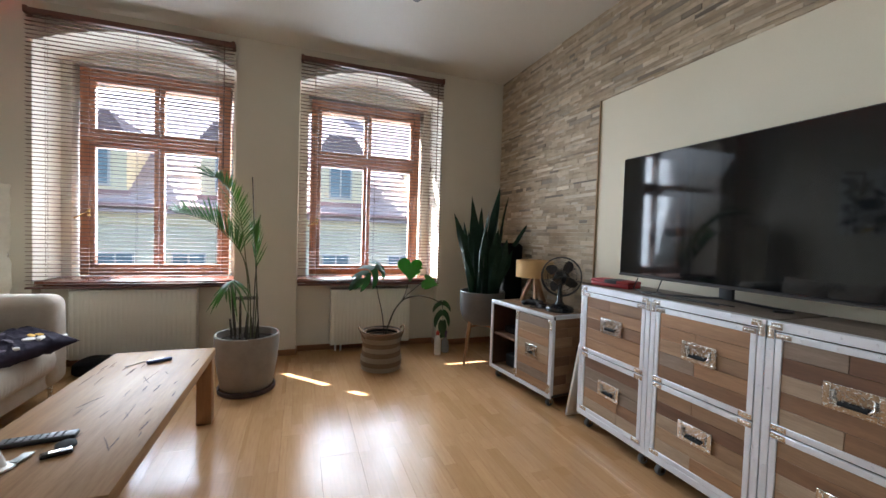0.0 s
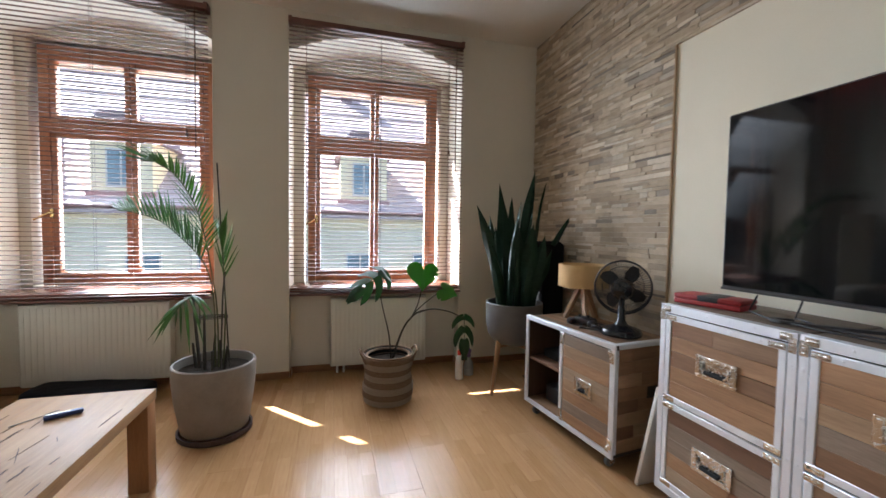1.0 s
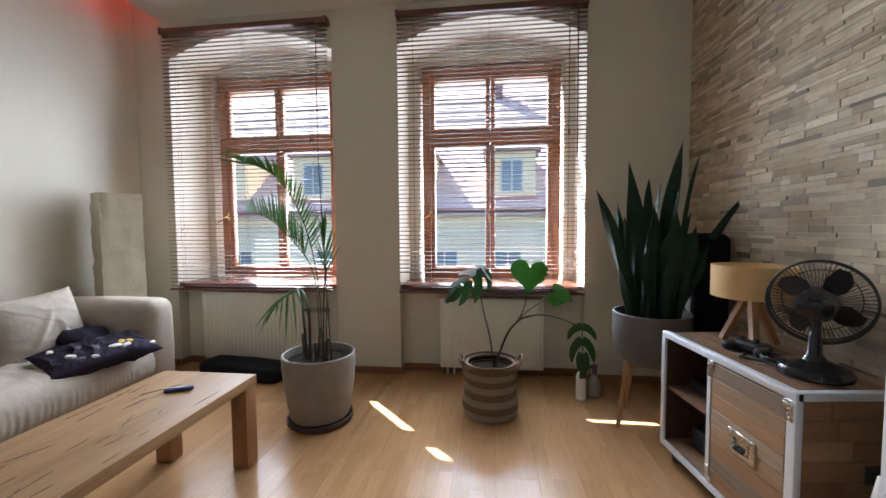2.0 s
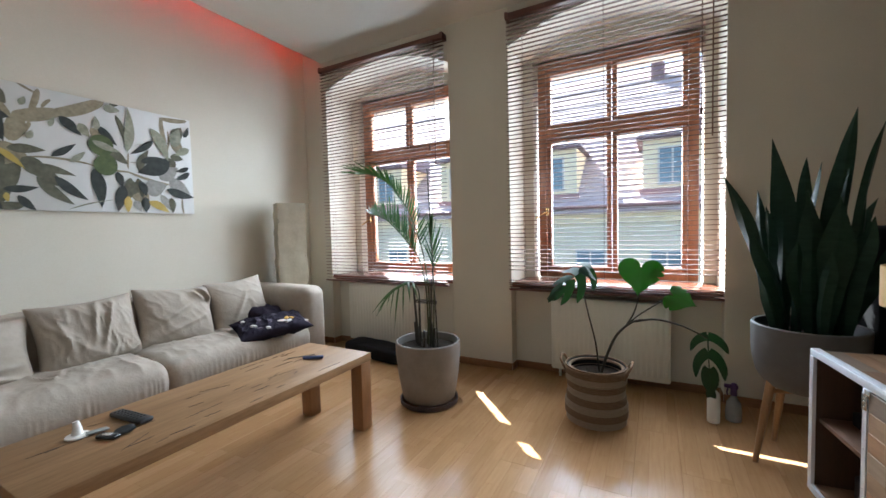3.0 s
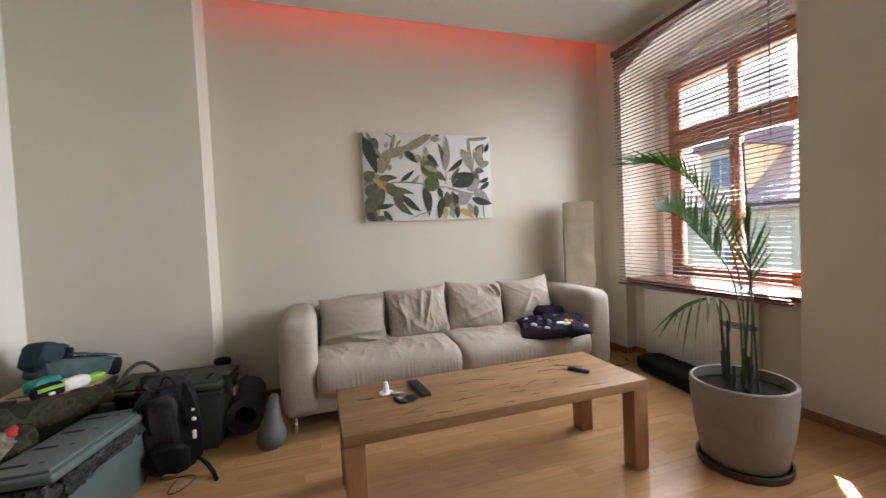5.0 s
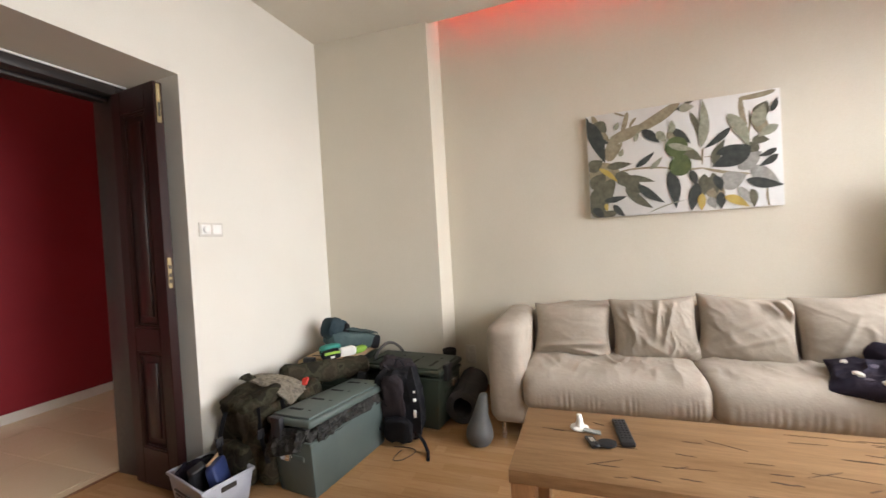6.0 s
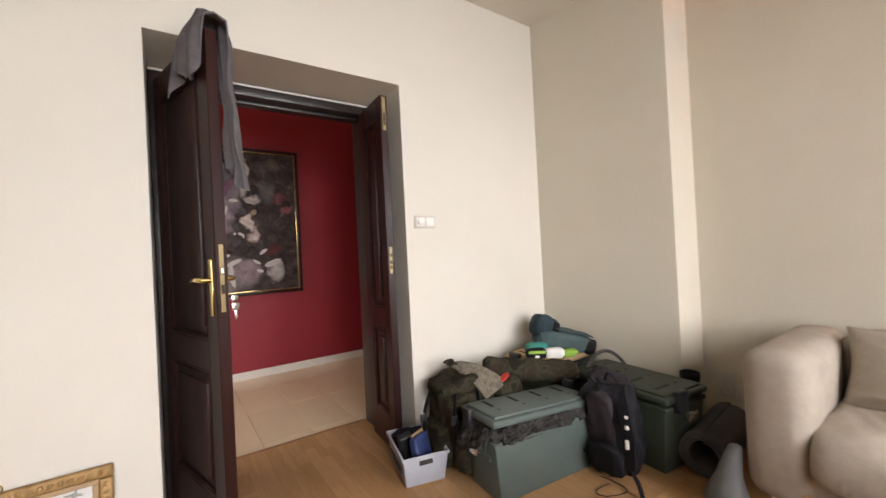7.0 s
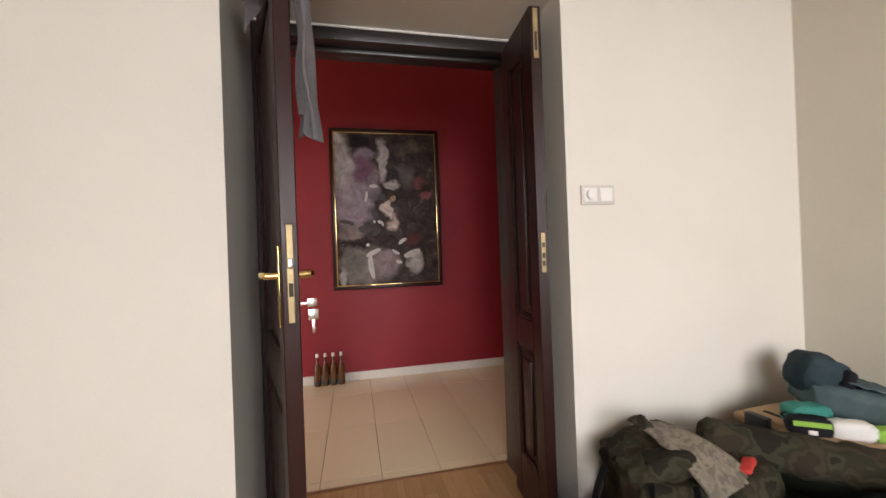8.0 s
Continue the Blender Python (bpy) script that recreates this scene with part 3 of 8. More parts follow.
def sheet(c00, c10, c11, c01, nx, ny, folds, freq, seed, thick, bow=(0, 0, 0)):
    """A cloth sheet between four corners, bowed and wrinkled, with thickness."""
    c = [Vector(p) for p in (c00, c10, c11, c01)]
    bow = Vector(bow)
    bm = bmesh.new()
    nrm = (c[1] - c[0]).cross(c[3] - c[0]).normalized()
    grid = []
    for i in range(nx + 1):
        row = []
        for j in range(ny + 1):
            u, v = i / nx, j / ny
            p = c[0].lerp(c[1], u).lerp(c[3].lerp(c[2], u), v)
            p = p + bow * (4 * v * (1 - v) * 0.6 + 4 * u * (1 - u) * 0.4)
            q = Vector((u * freq + seed, v * freq * 0.35, seed * 0.7))
            k = max(0.0, 1 - 2.2 * abs(noise.noise(q))) ** 2 + 0.5 * noise.noise(q * 2.3)
            row.append(bm.verts.new(p + nrm * folds * k))
        grid.append(row)
    for a, b in zip(grid, grid[1:]):
        for j in range(ny):
            bm.faces.new((a[j], b[j], b[j + 1], a[j + 1]))
    geo = bmesh.ops.extrude_face_region(bm, geom=bm.faces[:])
    bmesh.ops.translate(bm, verts=[v for v in geo["geom"] if isinstance(v, bmesh.types.BMVert)], vec=nrm * -thick)
    return bm


def ribbon(pts, w, t=0.003, up=(0, 0, 1)):
    """A flat strap along points."""
    bm = bmesh.new()
    pts, up = [Vector(p) for p in pts], Vector(up)
    rings = []
    for i, p in enumerate(pts):
        d = (pts[min(i + 1, len(pts) - 1)] - pts[max(i - 1, 0)]).normalized()
        a = d.cross(up)
        a = a.normalized() if a.length > 1e-3 else d.orthogonal().normalized()
        b = a.cross(d).normalized()
        rings.append([bm.verts.new(p + a * sx * w / 2 + b * sy * t / 2) for sx, sy in ((-1, -1), (1, -1), (1, 1), (-1, 1))])
    for a, b in zip(rings, rings[1:]):
        for k in range(4):
            bm.faces.new((a[k], a[(k + 1) % 4], b[(k + 1) % 4], b[k]))
    bm.faces.new(rings[0][::-1])
    bm.faces.new(rings[-1])
    return bm


def shape(bm, pts, depth, m=None):
    """A flat outline given depth along z."""
    lo = [bm.verts.new((x, y, 0)) for x, y in pts]
    hi = [bm.verts.new((x, y, depth)) for x, y in pts]
    n = len(pts)
    fs = [bm.faces.new(lo[::-1]), bm.faces.new(hi)]
    for i in range(n):
        fs.append(bm.faces.new((lo[i], lo[(i + 1) % n], hi[(i + 1) % n], hi[i])))
    if m is not None:
        bmesh.ops.transform(bm, matrix=m, verts=lo + hi)
    return lo + hi


def mesh_of(bm, material, smooth=True):
    me = bpy.data.meshes.new("mesh")
    bmesh.ops.recalc_face_normals(bm, faces=bm.faces)
    plain = [f.material_index == 0 for f in bm.faces]
    for f in bm.faces:
        f.material_index = 0
    bm.to_mesh(me)
    bm.free()
    me.materials.append(material)
    if smooth:
        me.polygons.foreach_set("use_smooth", plain)
        me.set_sharp_from_angle(angle=radians(38))
    return me


def part(name, bm, material, parent, label="", m=None):
    """One mesh object under a thing or a part."""
    ob = new(name, mesh_of(bm, material))
    ob.data.name = name
    ob.parent = parent
    if m is not None:
        ob.matrix_basis = m
    return tagged(ob, label)


def thing(name, m, label, category, group="", kind=""):
    """An empty at the base of a thing, to carry its parts."""
    ob = new(name)
    ob.empty_display_size = 0.1
    ob.matrix_basis = m
    return tagged(ob, label, category, group, kind)


def solo(name, bm, material, m, label, category, group="", kind=""):
    """A thing of one mesh."""
    ob = new(name, mesh_of(bm, material))
    ob.data.name = name
    ob.matrix_basis = m
    return tagged(ob, label, category, group, kind)


def structure(name, bm, material, label, category):
    return solo(name, bm, material, Matrix(), label, category, "", "structure")


I4 = Matrix()


# ---- the room's shell ----
XW, XE, YS, YN, TOP = -1.29, 2.90, 0.35, 4.55, 2.76
COVE = -1.05
BAYS = ((-1.0, 0.345, -0.33), (0.855, 2.205, 1.535))
SPRING, CROWN = 2.47, 2.635


def window_wall():
    bm = bmesh.new()
    for a, b in ((XW - 0.2, BAYS[0][0]), (BAYS[0][1], BAYS[1][0]), (BAYS[1][1], XE + 0.2)):
        B(bm, (a, YN, 0), (b, 4.93, 3.05), 0.004, 1)
    for l, r, c in BAYS:
        n, pts = 16, []
        for i in range(n + 1):
            s = 2 * i / n - 1
            pts.append((l + (r - l) * i / n, SPRING + (CROWN - SPRING) * (1 - s * s)))
        pts += [(r, 3.05), (l, 3.05)]
        shape(bm, pts, 0.38, Matrix(((1, 0, 0, 0), (0, 0, 1, YN), (0, 1, 0, 0), (0, 0, 0, 1))))
        B(bm, (l, 4.655, 0), (r, 4.93, 0.655))
    a = XW - 0.2
    for l, r, c in BAYS:
        B(bm, (a, 4.93, 0), (c - 0.60, 5.2, 3.05))
        B(bm, (c - 0.60, 4.93, 0), (c + 0.60, 5.2, 0.655))
        B(bm, (c - 0.60, 4.93, 2.49), (c + 0.60, 5.10, 3.05))
        # outer lintel added lower than the frame head, to shorten the upper sun patch
        B(bm, (c - 0.60, 5.10, 2.37), (c + 0.60, 5.2, 3.05))
        a = c + 0.60
    B(bm, (a, 4.93, 0), (XE + 0.2, 5.2, 3.05))
    return bm


def wall_projection():
    """The projection beside the sofa niche; its face runs slightly askew."""
    bm = bmesh.new()
    shape(bm, [(XW, YS), (-0.935, YS), (-1.015, 1.255), (XW, 1.255)], 3.05)
    return bm


structure("wall_north", window_wall(), PLASTER, "cream plastered wall with two deep arched window bays", "wall")
structure("wall_west", box((-1.8, YS - 0.6, 0), (XW, YN, 3.05)), PLASTER, "cream plastered wall behind the sofa", "wall")
structure("wall_west_column", wall_projection(), PLASTER, "cream plastered wall projection beside the sofa niche", "wall")
structure("wall_east", box((XE, YS - 0.6, 0), (XE + 0.2, YN, 3.05)), PLASTER_EAST, "cream plastered wall behind the television", "wall")
D0, D1, DH = 0.20, 1.38, 2.10
bm = bmesh.new()
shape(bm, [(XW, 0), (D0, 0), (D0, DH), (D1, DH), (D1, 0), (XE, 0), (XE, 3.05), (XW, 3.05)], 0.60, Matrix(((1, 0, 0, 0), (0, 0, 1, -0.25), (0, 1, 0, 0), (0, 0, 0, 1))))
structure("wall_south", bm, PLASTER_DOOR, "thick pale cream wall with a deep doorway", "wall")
structure("ceiling", box((COVE, YS, TOP), (XE, YN, TOP + 0.06)), CEILING, "cream painted ceiling lowered in front of a light cove", "ceiling")
structure("ceiling_cove", box((XW - 0.2, YS - 0.6, 3.05), (XE + 0.2, 5.2, 3.2)), CEILING, "cream upper ceiling above the light cove", "ceiling")
structure("floor", box((XW - 0.2, -0.25, -0.2), (XE + 0.2, 4.93, -0.009)), SUBFLOOR, "warm beech laminate floor of long boards", "floor")

# hall behind the doorway
HALL = -1.87
structure("hall_floor", box((-1.6, HALL - 0.2, -0.2), (3.0, -0.25, -0.008)), GROUT, "beige tiled hall floor", "floor")
structure("hall_wall_red", box((-1.8, HALL - 0.2, 0), (3.2, HALL, 3.05)), REDWALL, "crimson painted hall wall", "wall")
structure("hall_wall_west", box((-1.8, HALL, 0), (-1.6, -0.25, 3.05)), REDWALL, "crimson painted end wall of the hall", "wall")
# end wall out of view; its doorway gap is assumed, to seat the hall lamp
bm = bmesh.new()
shape(bm, [(HALL, 0), (-1.55, 0), (-1.55, 2.05), (-0.55, 2.05), (-0.55, 0), (-0.25, 0), (-0.25, 3.05), (HALL, 3.05)], 0.2, Matrix(((0, 0, 1, 3.0), (1, 0, 0, 0), (0, 1, 0, 0), (0, 0, 0, 1))))
structure("hall_wall_east", bm, HALLPAINT, "pale end wall of the hall", "wall")
structure("hall_ceiling", box((-1.8, HALL - 0.2, 3.05), (3.2, -0.25, 3.2)), HALLPAINT, "pale hall ceiling", "ceiling")
structure("hall_baseboard", box((-1.6, HALL, 0), (3.0, HALL + 0.012, 0.075), 0.003, 1), SKIRT_TILE, "pale tiled skirting under the red wall", "baseboard")
structure("threshold", box((D0 + 0.06, -0.262, -0.006), (D1 - 0.06, -0.238, 0.003), 0.002, 1), SKIRTING, "thin brown floor strip between laminate and tiles", "threshold")

# skirtings
def skirt(name, a, b):
    """A skirting board along a wall between two corners of its plan."""
    bm = box((a[0], a[1], 0), (b[0], b[1], 0.055), 0.004, 2)
    return structure(name, bm, SKIRTING, "brown wooden skirting board along the wall", "baseboard")


skirt("baseboard_north", (XW, YN - 0.014), (BAYS[0][0] - 0.001, YN))
skirt("baseboard_north_pier", (BAYS[0][1], YN - 0.014), (BAYS[1][0], YN))
skirt("baseboard_north_corner", (BAYS[1][1], YN - 0.014), (XE, YN))
for i, (l, r, c) in enumerate(BAYS):
    skirt("baseboard_bay_%d" % (i + 1), (l, 4.641), (r, 4.655))
    skirt("baseboard_bay_%d_side_a" % (i + 1), (l, YN), (l + 0.012, 4.641))
    skirt("baseboard_bay_%d_side_b" % (i + 1), (r - 0.012, YN), (r, 4.641))
skirt("baseboard_west", (XW, 1.27), (XW + 0.014, YN - 0.014))
skirt("baseboard_east", (XE - 0.014, YS), (XE, YN - 0.014))


# ---- windows ----
def build_window(name, c):
    root = thing(name, pose(c, 4.98, 0), "red-brown timber casement window with four panes", "window", "windows", "structure")
    w, z0, z1, t0, t1 = 0.57, 0.69, 2.46, 1.81, 1.945
    for nm, lo, hi in (("jamb", (-w, 0, z0), (-w + 0.065, 0.09, z1)), ("jamb", (w - 0.065, 0, z0), (w, 0.09, z1)),
                       ("frame_head", (-w + 0.065, 0, z1 - 0.07), (w - 0.065, 0.09, z1)), ("frame_foot", (-w + 0.065, 0, z0), (w - 0.065, 0.09, z0 + 0.06)),
                       ("transom", (-w + 0.065, -0.012, t0 + 0.025), (w - 0.065, 0.09, t1 - 0.025))):
        part(nm, box(lo, hi, 0.006), FRAMEWOOD, root)
    for a, b in ((-w + 0.067, -0.003), (0.003, w - 0.067)):
        for s0, s1 in ((z0 + 0.062, t0 + 0.023), (t1 - 0.023, z1 - 0.072)):
            bm = bmesh.new()
            k = 0.036
            B(bm, (a, 0.008, s0), (a + k, 0.062, s1), 0.006)
            B(bm, (b - k, 0.008, s0), (b, 0.062, s1), 0.006)
            B(bm, (a + k - 0.002, 0.010, s0), (b - k + 0.002, 0.060, s0 + k), 0.005)
            B(bm, (a + k - 0.002, 0.010, s1 - k), (b - k + 0.002, 0.060, s1), 0.005)
            sash = part("sash", bm, FRAMEWOOD, root)
            g = part("glass_pane", box((a + k - 0.004, 0.030, s0 + k - 0.004), (b - k + 0.004, 0.036, s1 - k + 0.004)), CLEAR, sash, "clear glass pane")
            g.visible_shadow = False
    bm = bmesh.new()
    B(bm, (-0.012, -0.022, 1.20), (0.012, -0.012, 1.27), 0.004)
    tube(bm, [(0, -0.02, 1.235), (0, -0.05, 1.235), (-0.03, -0.055, 1.215), (-0.09, -0.055, 1.18)], 0.007)
    part("window_handle", bm, BRASS, root, "small brass window handle", pose(-0.5, 0.01, 0))
    return root


window_1 = build_window("window_1", BAYS[0][2])
window_2 = build_window("window_2", BAYS[1][2])
for i, (l, r, c) in enumerate(BAYS):
    bm = bmesh.new()
    B(bm, (l + 0.002, 4.56, 0.656), (r - 0.002, 4.979, 0.689), 0.004)
    B(bm, (l + 0.07, 4.515, 0.652), (r - 0.05, 4.559, 0.691), 0.01, 3)
    structure("window_sill_%d" % (i + 1), bm, SILLWOOD, "dark mahogany window sill in the arched bay", "window sill")


# ---- venetian blinds ----
def build_blind(l, r, sun_gap):
    w = r - l
    root = thing("venetian_blind", pose(l, 4.492, 0), "lowered mahogany venetian blind with open slats before a window", "blind", "blinds")
    part("headrail", box((0, -0.022, 2.635), (w, 0.024, 2.672), 0.003), RAILWOOD, root, "dark mahogany headrail")
    part("bracket", box((-0.004, -0.024, 2.632), (0.02, 0.055, 2.680), 0.002), RAILWOOD, root)
    part("bracket", box((w - 0.02, -0.024, 2.632), (w + 0.004, 0.055, 2.680), 0.002), RAILWOOD, root)
    part("bottom_rail", box((0, -0.020, 0.640), (w, 0.020, 0.656), 0.004), RAILWOOD, root)
    bm = bmesh.new()
    arch = [(0.0125 * k / 3, 0.0030 * (1 - (k / 3) ** 2) - 0.0015) for k in range(-3, 4)]
    shape(bm, arch + [(a, b - 0.0014) for a, b in reversed(arch)], w, Matrix(((0, 0, 1, 0), (1, 0, 0, 0), (0, 1, 0, 0), (0, 0, 0, 1))))
    me = mesh_of(bm, SLATWOOD)
    n = 65
    for i in range(n):
        z = 0.675 + (2.615 - 0.675) * i / (n - 1)
        # lowest slats bunched so the gap above them throws a sun streak
        if sun_gap and i < 4:
            z = (0.668, 0.684, 0.700, 0.716)[i]
        s = new("slat", me)
        s.parent = root
        s.matrix_basis = pose(0.003 * random.uniform(-1, 1), 0.002 * random.uniform(-1, 1), z, 1.5 + random.uniform(-0.5, 0.5), 0, 0)
    for x in (0.12, w * 0.5, w - 0.12):
        for y in (-0.0145, 0.0145):
            part("ladder_cord", tube(bmesh.new(), [(x, y, 0.65), (x, y, 2.64)], 0.0011, 5), SLATWOOD, root)
    bm = bmesh.new()
    tube(bm, [(w - 0.07, -0.035, 2.64), (w - 0.07, -0.038, 1.62)], 0.0042, 8)
    part("tilt_wand", bm, SLATWOOD, root, "thin dark tilt wand")
    bm = bmesh.new()
    tube(bm, [(w - 0.125, -0.03, 2.64), (w - 0.125, -0.032, 1.80)], 0.0016, 5)
    lathe(bm, [(0.002, 0.03), (0.009, 0.0), (0.006, -0.02), (0.003, -0.026)], (w - 0.125, -0.032, 1.78), 10)
    part("pull_cord", bm, SLATWOOD, root, "pull cord with a small toggle")
    return root


build_blind(BAYS[0][0] - 0.008, BAYS[0][1] - 0.008, False)
build_blind(BAYS[1][0] + 0.008, BAYS[1][1] - 0.008, True)

# ---- doorway ----
door_frame = thing("door_frame", I4, "near-black timber door frame deep in the doorway", "door frame", "", "structure")
part("jamb", box((D0 + 0.002, -0.23, 0), (D0 + 0.058, -0.035, DH - 0.002), 0.005), DOORFRAME, door_frame)
part("jamb", box((D1 - 0.058, -0.23, 0), (D1 - 0.002, -0.035, DH - 0.002), 0.005), DOORFRAME, door_frame)
part("frame_head", box((D0 + 0.058, -0.23, DH - 0.062), (D1 - 0.058, -0.035, DH - 0.002), 0.005), DOORFRAME, door_frame)
part("head_moulding", box((D0 + 0.058, -0.15, DH - 0.085), (D1 - 0.058, -0.10, DH - 0.062), 0.008), DOORFRAME, door_frame)
part("caulk_line", box((D0 + 0.004, -0.038, DH - 0.012), (D1 - 0.004, -0.028, DH - 0.002), 0.002, 1), WHITEPLASTIC, door_frame, "white filler line above the frame")


def door_leaf(name, w, m, label):
    """A panelled leaf: hinge edge at x = 0, free edge at x = w."""
    root = thing(name, m, label, "door", "door leaves", "structure")
    h, t = 2.03, 0.044
    s = 0.095 if w > 0.5 else 0.075
    bm = bmesh.new()
    for lo, hi in (((0, -t / 2, 0.008), (s, t / 2, h)), ((w - s, -t / 2, 0.008), (w, t / 2, h)), ((s, -t / 2, 0.008), (w - s, t / 2, 0.20)),
                   ((s, -t / 2, 0.70), (w - s, t / 2, 0.82)), ((s, -t / 2, h - 0.12), (w - s, t / 2, h))):
        B(bm, lo, hi, 0.003, 1)
    part("stile_frame", bm, DOORWOOD, root)
    for z0, z1 in ((0.20, 0.70), (0.82, h - 0.12)):
        pn = part("panel", box((s - 0.004, -0.010, z0 - 0.004), (w - s + 0.004, 0.010, z1 + 0.004), 0.003), DOORWOOD, root)
        k = 0.055
        part("raised_field", box((s + k, -0.019, z0 + k), (w - s - k, 0.019, z1 - k), 0.008, 2), DOORWOOD, pn)
        for sgn in (-1, 1):
            for off, th in ((0.0, 0.012), (0.017, 0.007)):
                bm = bmesh.new()
                y = sgn * 0.013
                for a, b in (((s + off, z0 + off), (s + off + th, z1 - off)), ((w - s - off - th, z0 + off), (w - s - off, z1 - off)),
                             ((s + off + th, z0 + off), (w - s - off - th, z0 + off + th)), ((s + off + th, z1 - off - th), (w - s - off - th, z1 - off))):
                    B(bm, (a[0], y - 0.007, a[1]), (b[0], y + 0.007, b[1]), 0.003, 1)
                part("moulding", bm, DOORWOOD, pn)
    return root


def leaf_pose(hx, hy, fx, fy):
    return pose(hx, hy, 0, 0, 0, math.degrees(math.atan2(fy - hy, fx - hx)))


big = door_leaf("door_1", 0.645, leaf_pose(1.335, -0.02, 1.160, 0.60), "open dark mahogany panelled door leaf with brass handle")
small = door_leaf("door_2", 0.355, leaf_pose(0.272, -0.02, 0.298, 0.335), "open narrow dark mahogany second door leaf")
for sgn in (-1, 1):
    bm = box((0.583, sgn * 0.022 - 0.0 if sgn > 0 else -0.027, 0.925), (0.617, sgn * 0.027 if sgn > 0 else -0.022, 1.145), 0.006, 3)
    plate = part("handle_plate", bm, BRASS, big, "polished brass long plate")
    bm = bmesh.new()
    y = sgn * 0.027
    tube(bm, [(0.60, y, 1.065), (0.60, y + sgn * 0.028, 1.065), (0.588, y + sgn * 0.035, 1.066), (0.545, y + sgn * 0.036, 1.068), (0.50, y + sgn * 0.032, 1.060)], [0.011, 0.010, 0.010, 0.009, 0.007], 12)
    part("door_handle", bm, BRASS, plate, "curved brass lever")
bm = box((0.6445, -0.0085, 0.94), (0.6475, 0.0085, 1.20), 0.001, 1)
lock = part("lock_plate", bm, AGEDBRASS, big, "brass lock plate on the door edge")
part("latch", box((0.647, -0.006, 1.085), (0.657, 0.006, 1.11), 0.002), STEEL, lock)
part("bolt", box((0.647, -0.005, 1.01), (0.653, 0.005, 1.045), 0.001), CASEDARK, lock)
strike = part("strike_plate", box((0.3545, -0.009, 1.02), (0.3575, 0.009, 1.17), 0.001, 1), AGEDBRASS, small, "brass strike plate on the door edge")
for z in (1.045, 1.075, 1.115):
    part("strike_hole", box((0.357, -0.006, z), (0.3585, 0.006, z + 0.018)), CASEDARK, strike)
flush = part("flush_bolt", box((0.3545, -0.010, 1.83), (0.3575, 0.010, 2.02), 0.001, 1), AGEDBRASS, small, "brass flush bolt on the door edge")
part("bolt_slot", box((0.357, -0.005, 1.86), (0.3585, 0.005, 1.93)), CASEDARK, flush)
keys = thing("bunch_of_keys", big.matrix_basis @ pose(0.606, 0.03, 0.985), "two small steel keys hanging from the door lock", "keys")
bm = box((-0.001, -0.004, -0.003), (0.001, 0.022, 0.003))
B(bm, (-0.0012, 0.016, -0.012), (0.0012, 0.042, 0.012), 0.004)
part("key", bm, STEEL, keys)
bm = bmesh.new()
B(bm, (-0.0012, 0.018, -0.048), (0.0012, 0.046, -0.018), 0.006)
B(bm, (-0.0012, 0.027, -0.085), (0.0012, 0.036, -0.046), 0.001)
part("key", bm, STEEL, keys)

# cove light strip, lying on the back edge of the lowered ceiling
led = thing("light_strip", I4, "glowing red light strip hidden in the ceiling cove", "light strip")
part("strip", box((COVE + 0.004, 1.29, TOP + 0.061), (COVE + 0.016, YN - 0.02, TOP + 0.067)), LED, led)

# ceiling spots
def ceiling_spot(x, y):
    root = thing("ceiling_spot", pose(x, y, TOP), "small chrome spotlight recessed in the ceiling", "ceiling light", "ceiling spots")
    bm = bmesh.new()
    lathe(bm, [(0.028, -0.001), (0.042, -0.001), (0.042, -0.006), (0.036, -0.010), (0.029, -0.008)], (0, 0, 0), 24)
    part("rim", bm, STEEL, root)
    bm = bmesh.new()
    lathe(bm, [(0.012, -0.002), (0.026, -0.004), (0.022, -0.022), (0.010, -0.026)], (0, 0, 0), 20)
    part("bulb", bm, CLEARPLASTIC, root)


ceiling_spot(-0.22, 3.39)
ceiling_spot(1.60, 3.42)

# switch and socket
sw = thing("light_switch", pose(0.073, YS, 1.309), "white double light switch with a round dimmer", "light switch")
part("frame", box((-0.072, 0, -0.038), (0.072, 0.009, 0.038), 0.004), SWITCHWHITE, sw)
part("rocker", box((-0.060, 0.009, -0.026), (-0.006, 0.013, 0.026), 0.003), WHITEPLASTIC, sw)
part("dimmer_cover", box((0.006, 0.009, -0.026), (0.060, 0.012, 0.026), 0.003), WHITEPLASTIC, sw)
bm = bmesh.new()
lathe(bm, [(0.020, 0.0), (0.020, 0.010), (0.016, 0.013), (0.002, 0.0135)], (0, 0, 0), 24)
part("knob", bm, WHITEPLASTIC, sw, "", pose(0.033, 0.011, 0, -90))
so = thing("wall_socket", pose(XW, 1.375, 0.285), "white double wall socket beside the sofa", "wall socket")
part("frame", box((0, -0.040, -0.07), (0.010, 0.040, 0.07), 0.004), SWITCHWHITE, so)
for z in (-0.034, 0.034):
    bm = bmesh.new()
    lathe(bm, [(0.027, 0), (0.027, 0.004), (0.021, 0.004), (0.019, 0.001), (0.001, 0.001)], (0, 0, 0), 24)
    part("outlet", bm, SWITCHWHITE, so, "", pose(0.010, 0, z, 0, 90, 0))


# ---- street ----
structure("ground", box((-400, 5.3, -9.2), (400, 800, -9.0)), STREET, "grey asphalt street and ground far below", "ground")


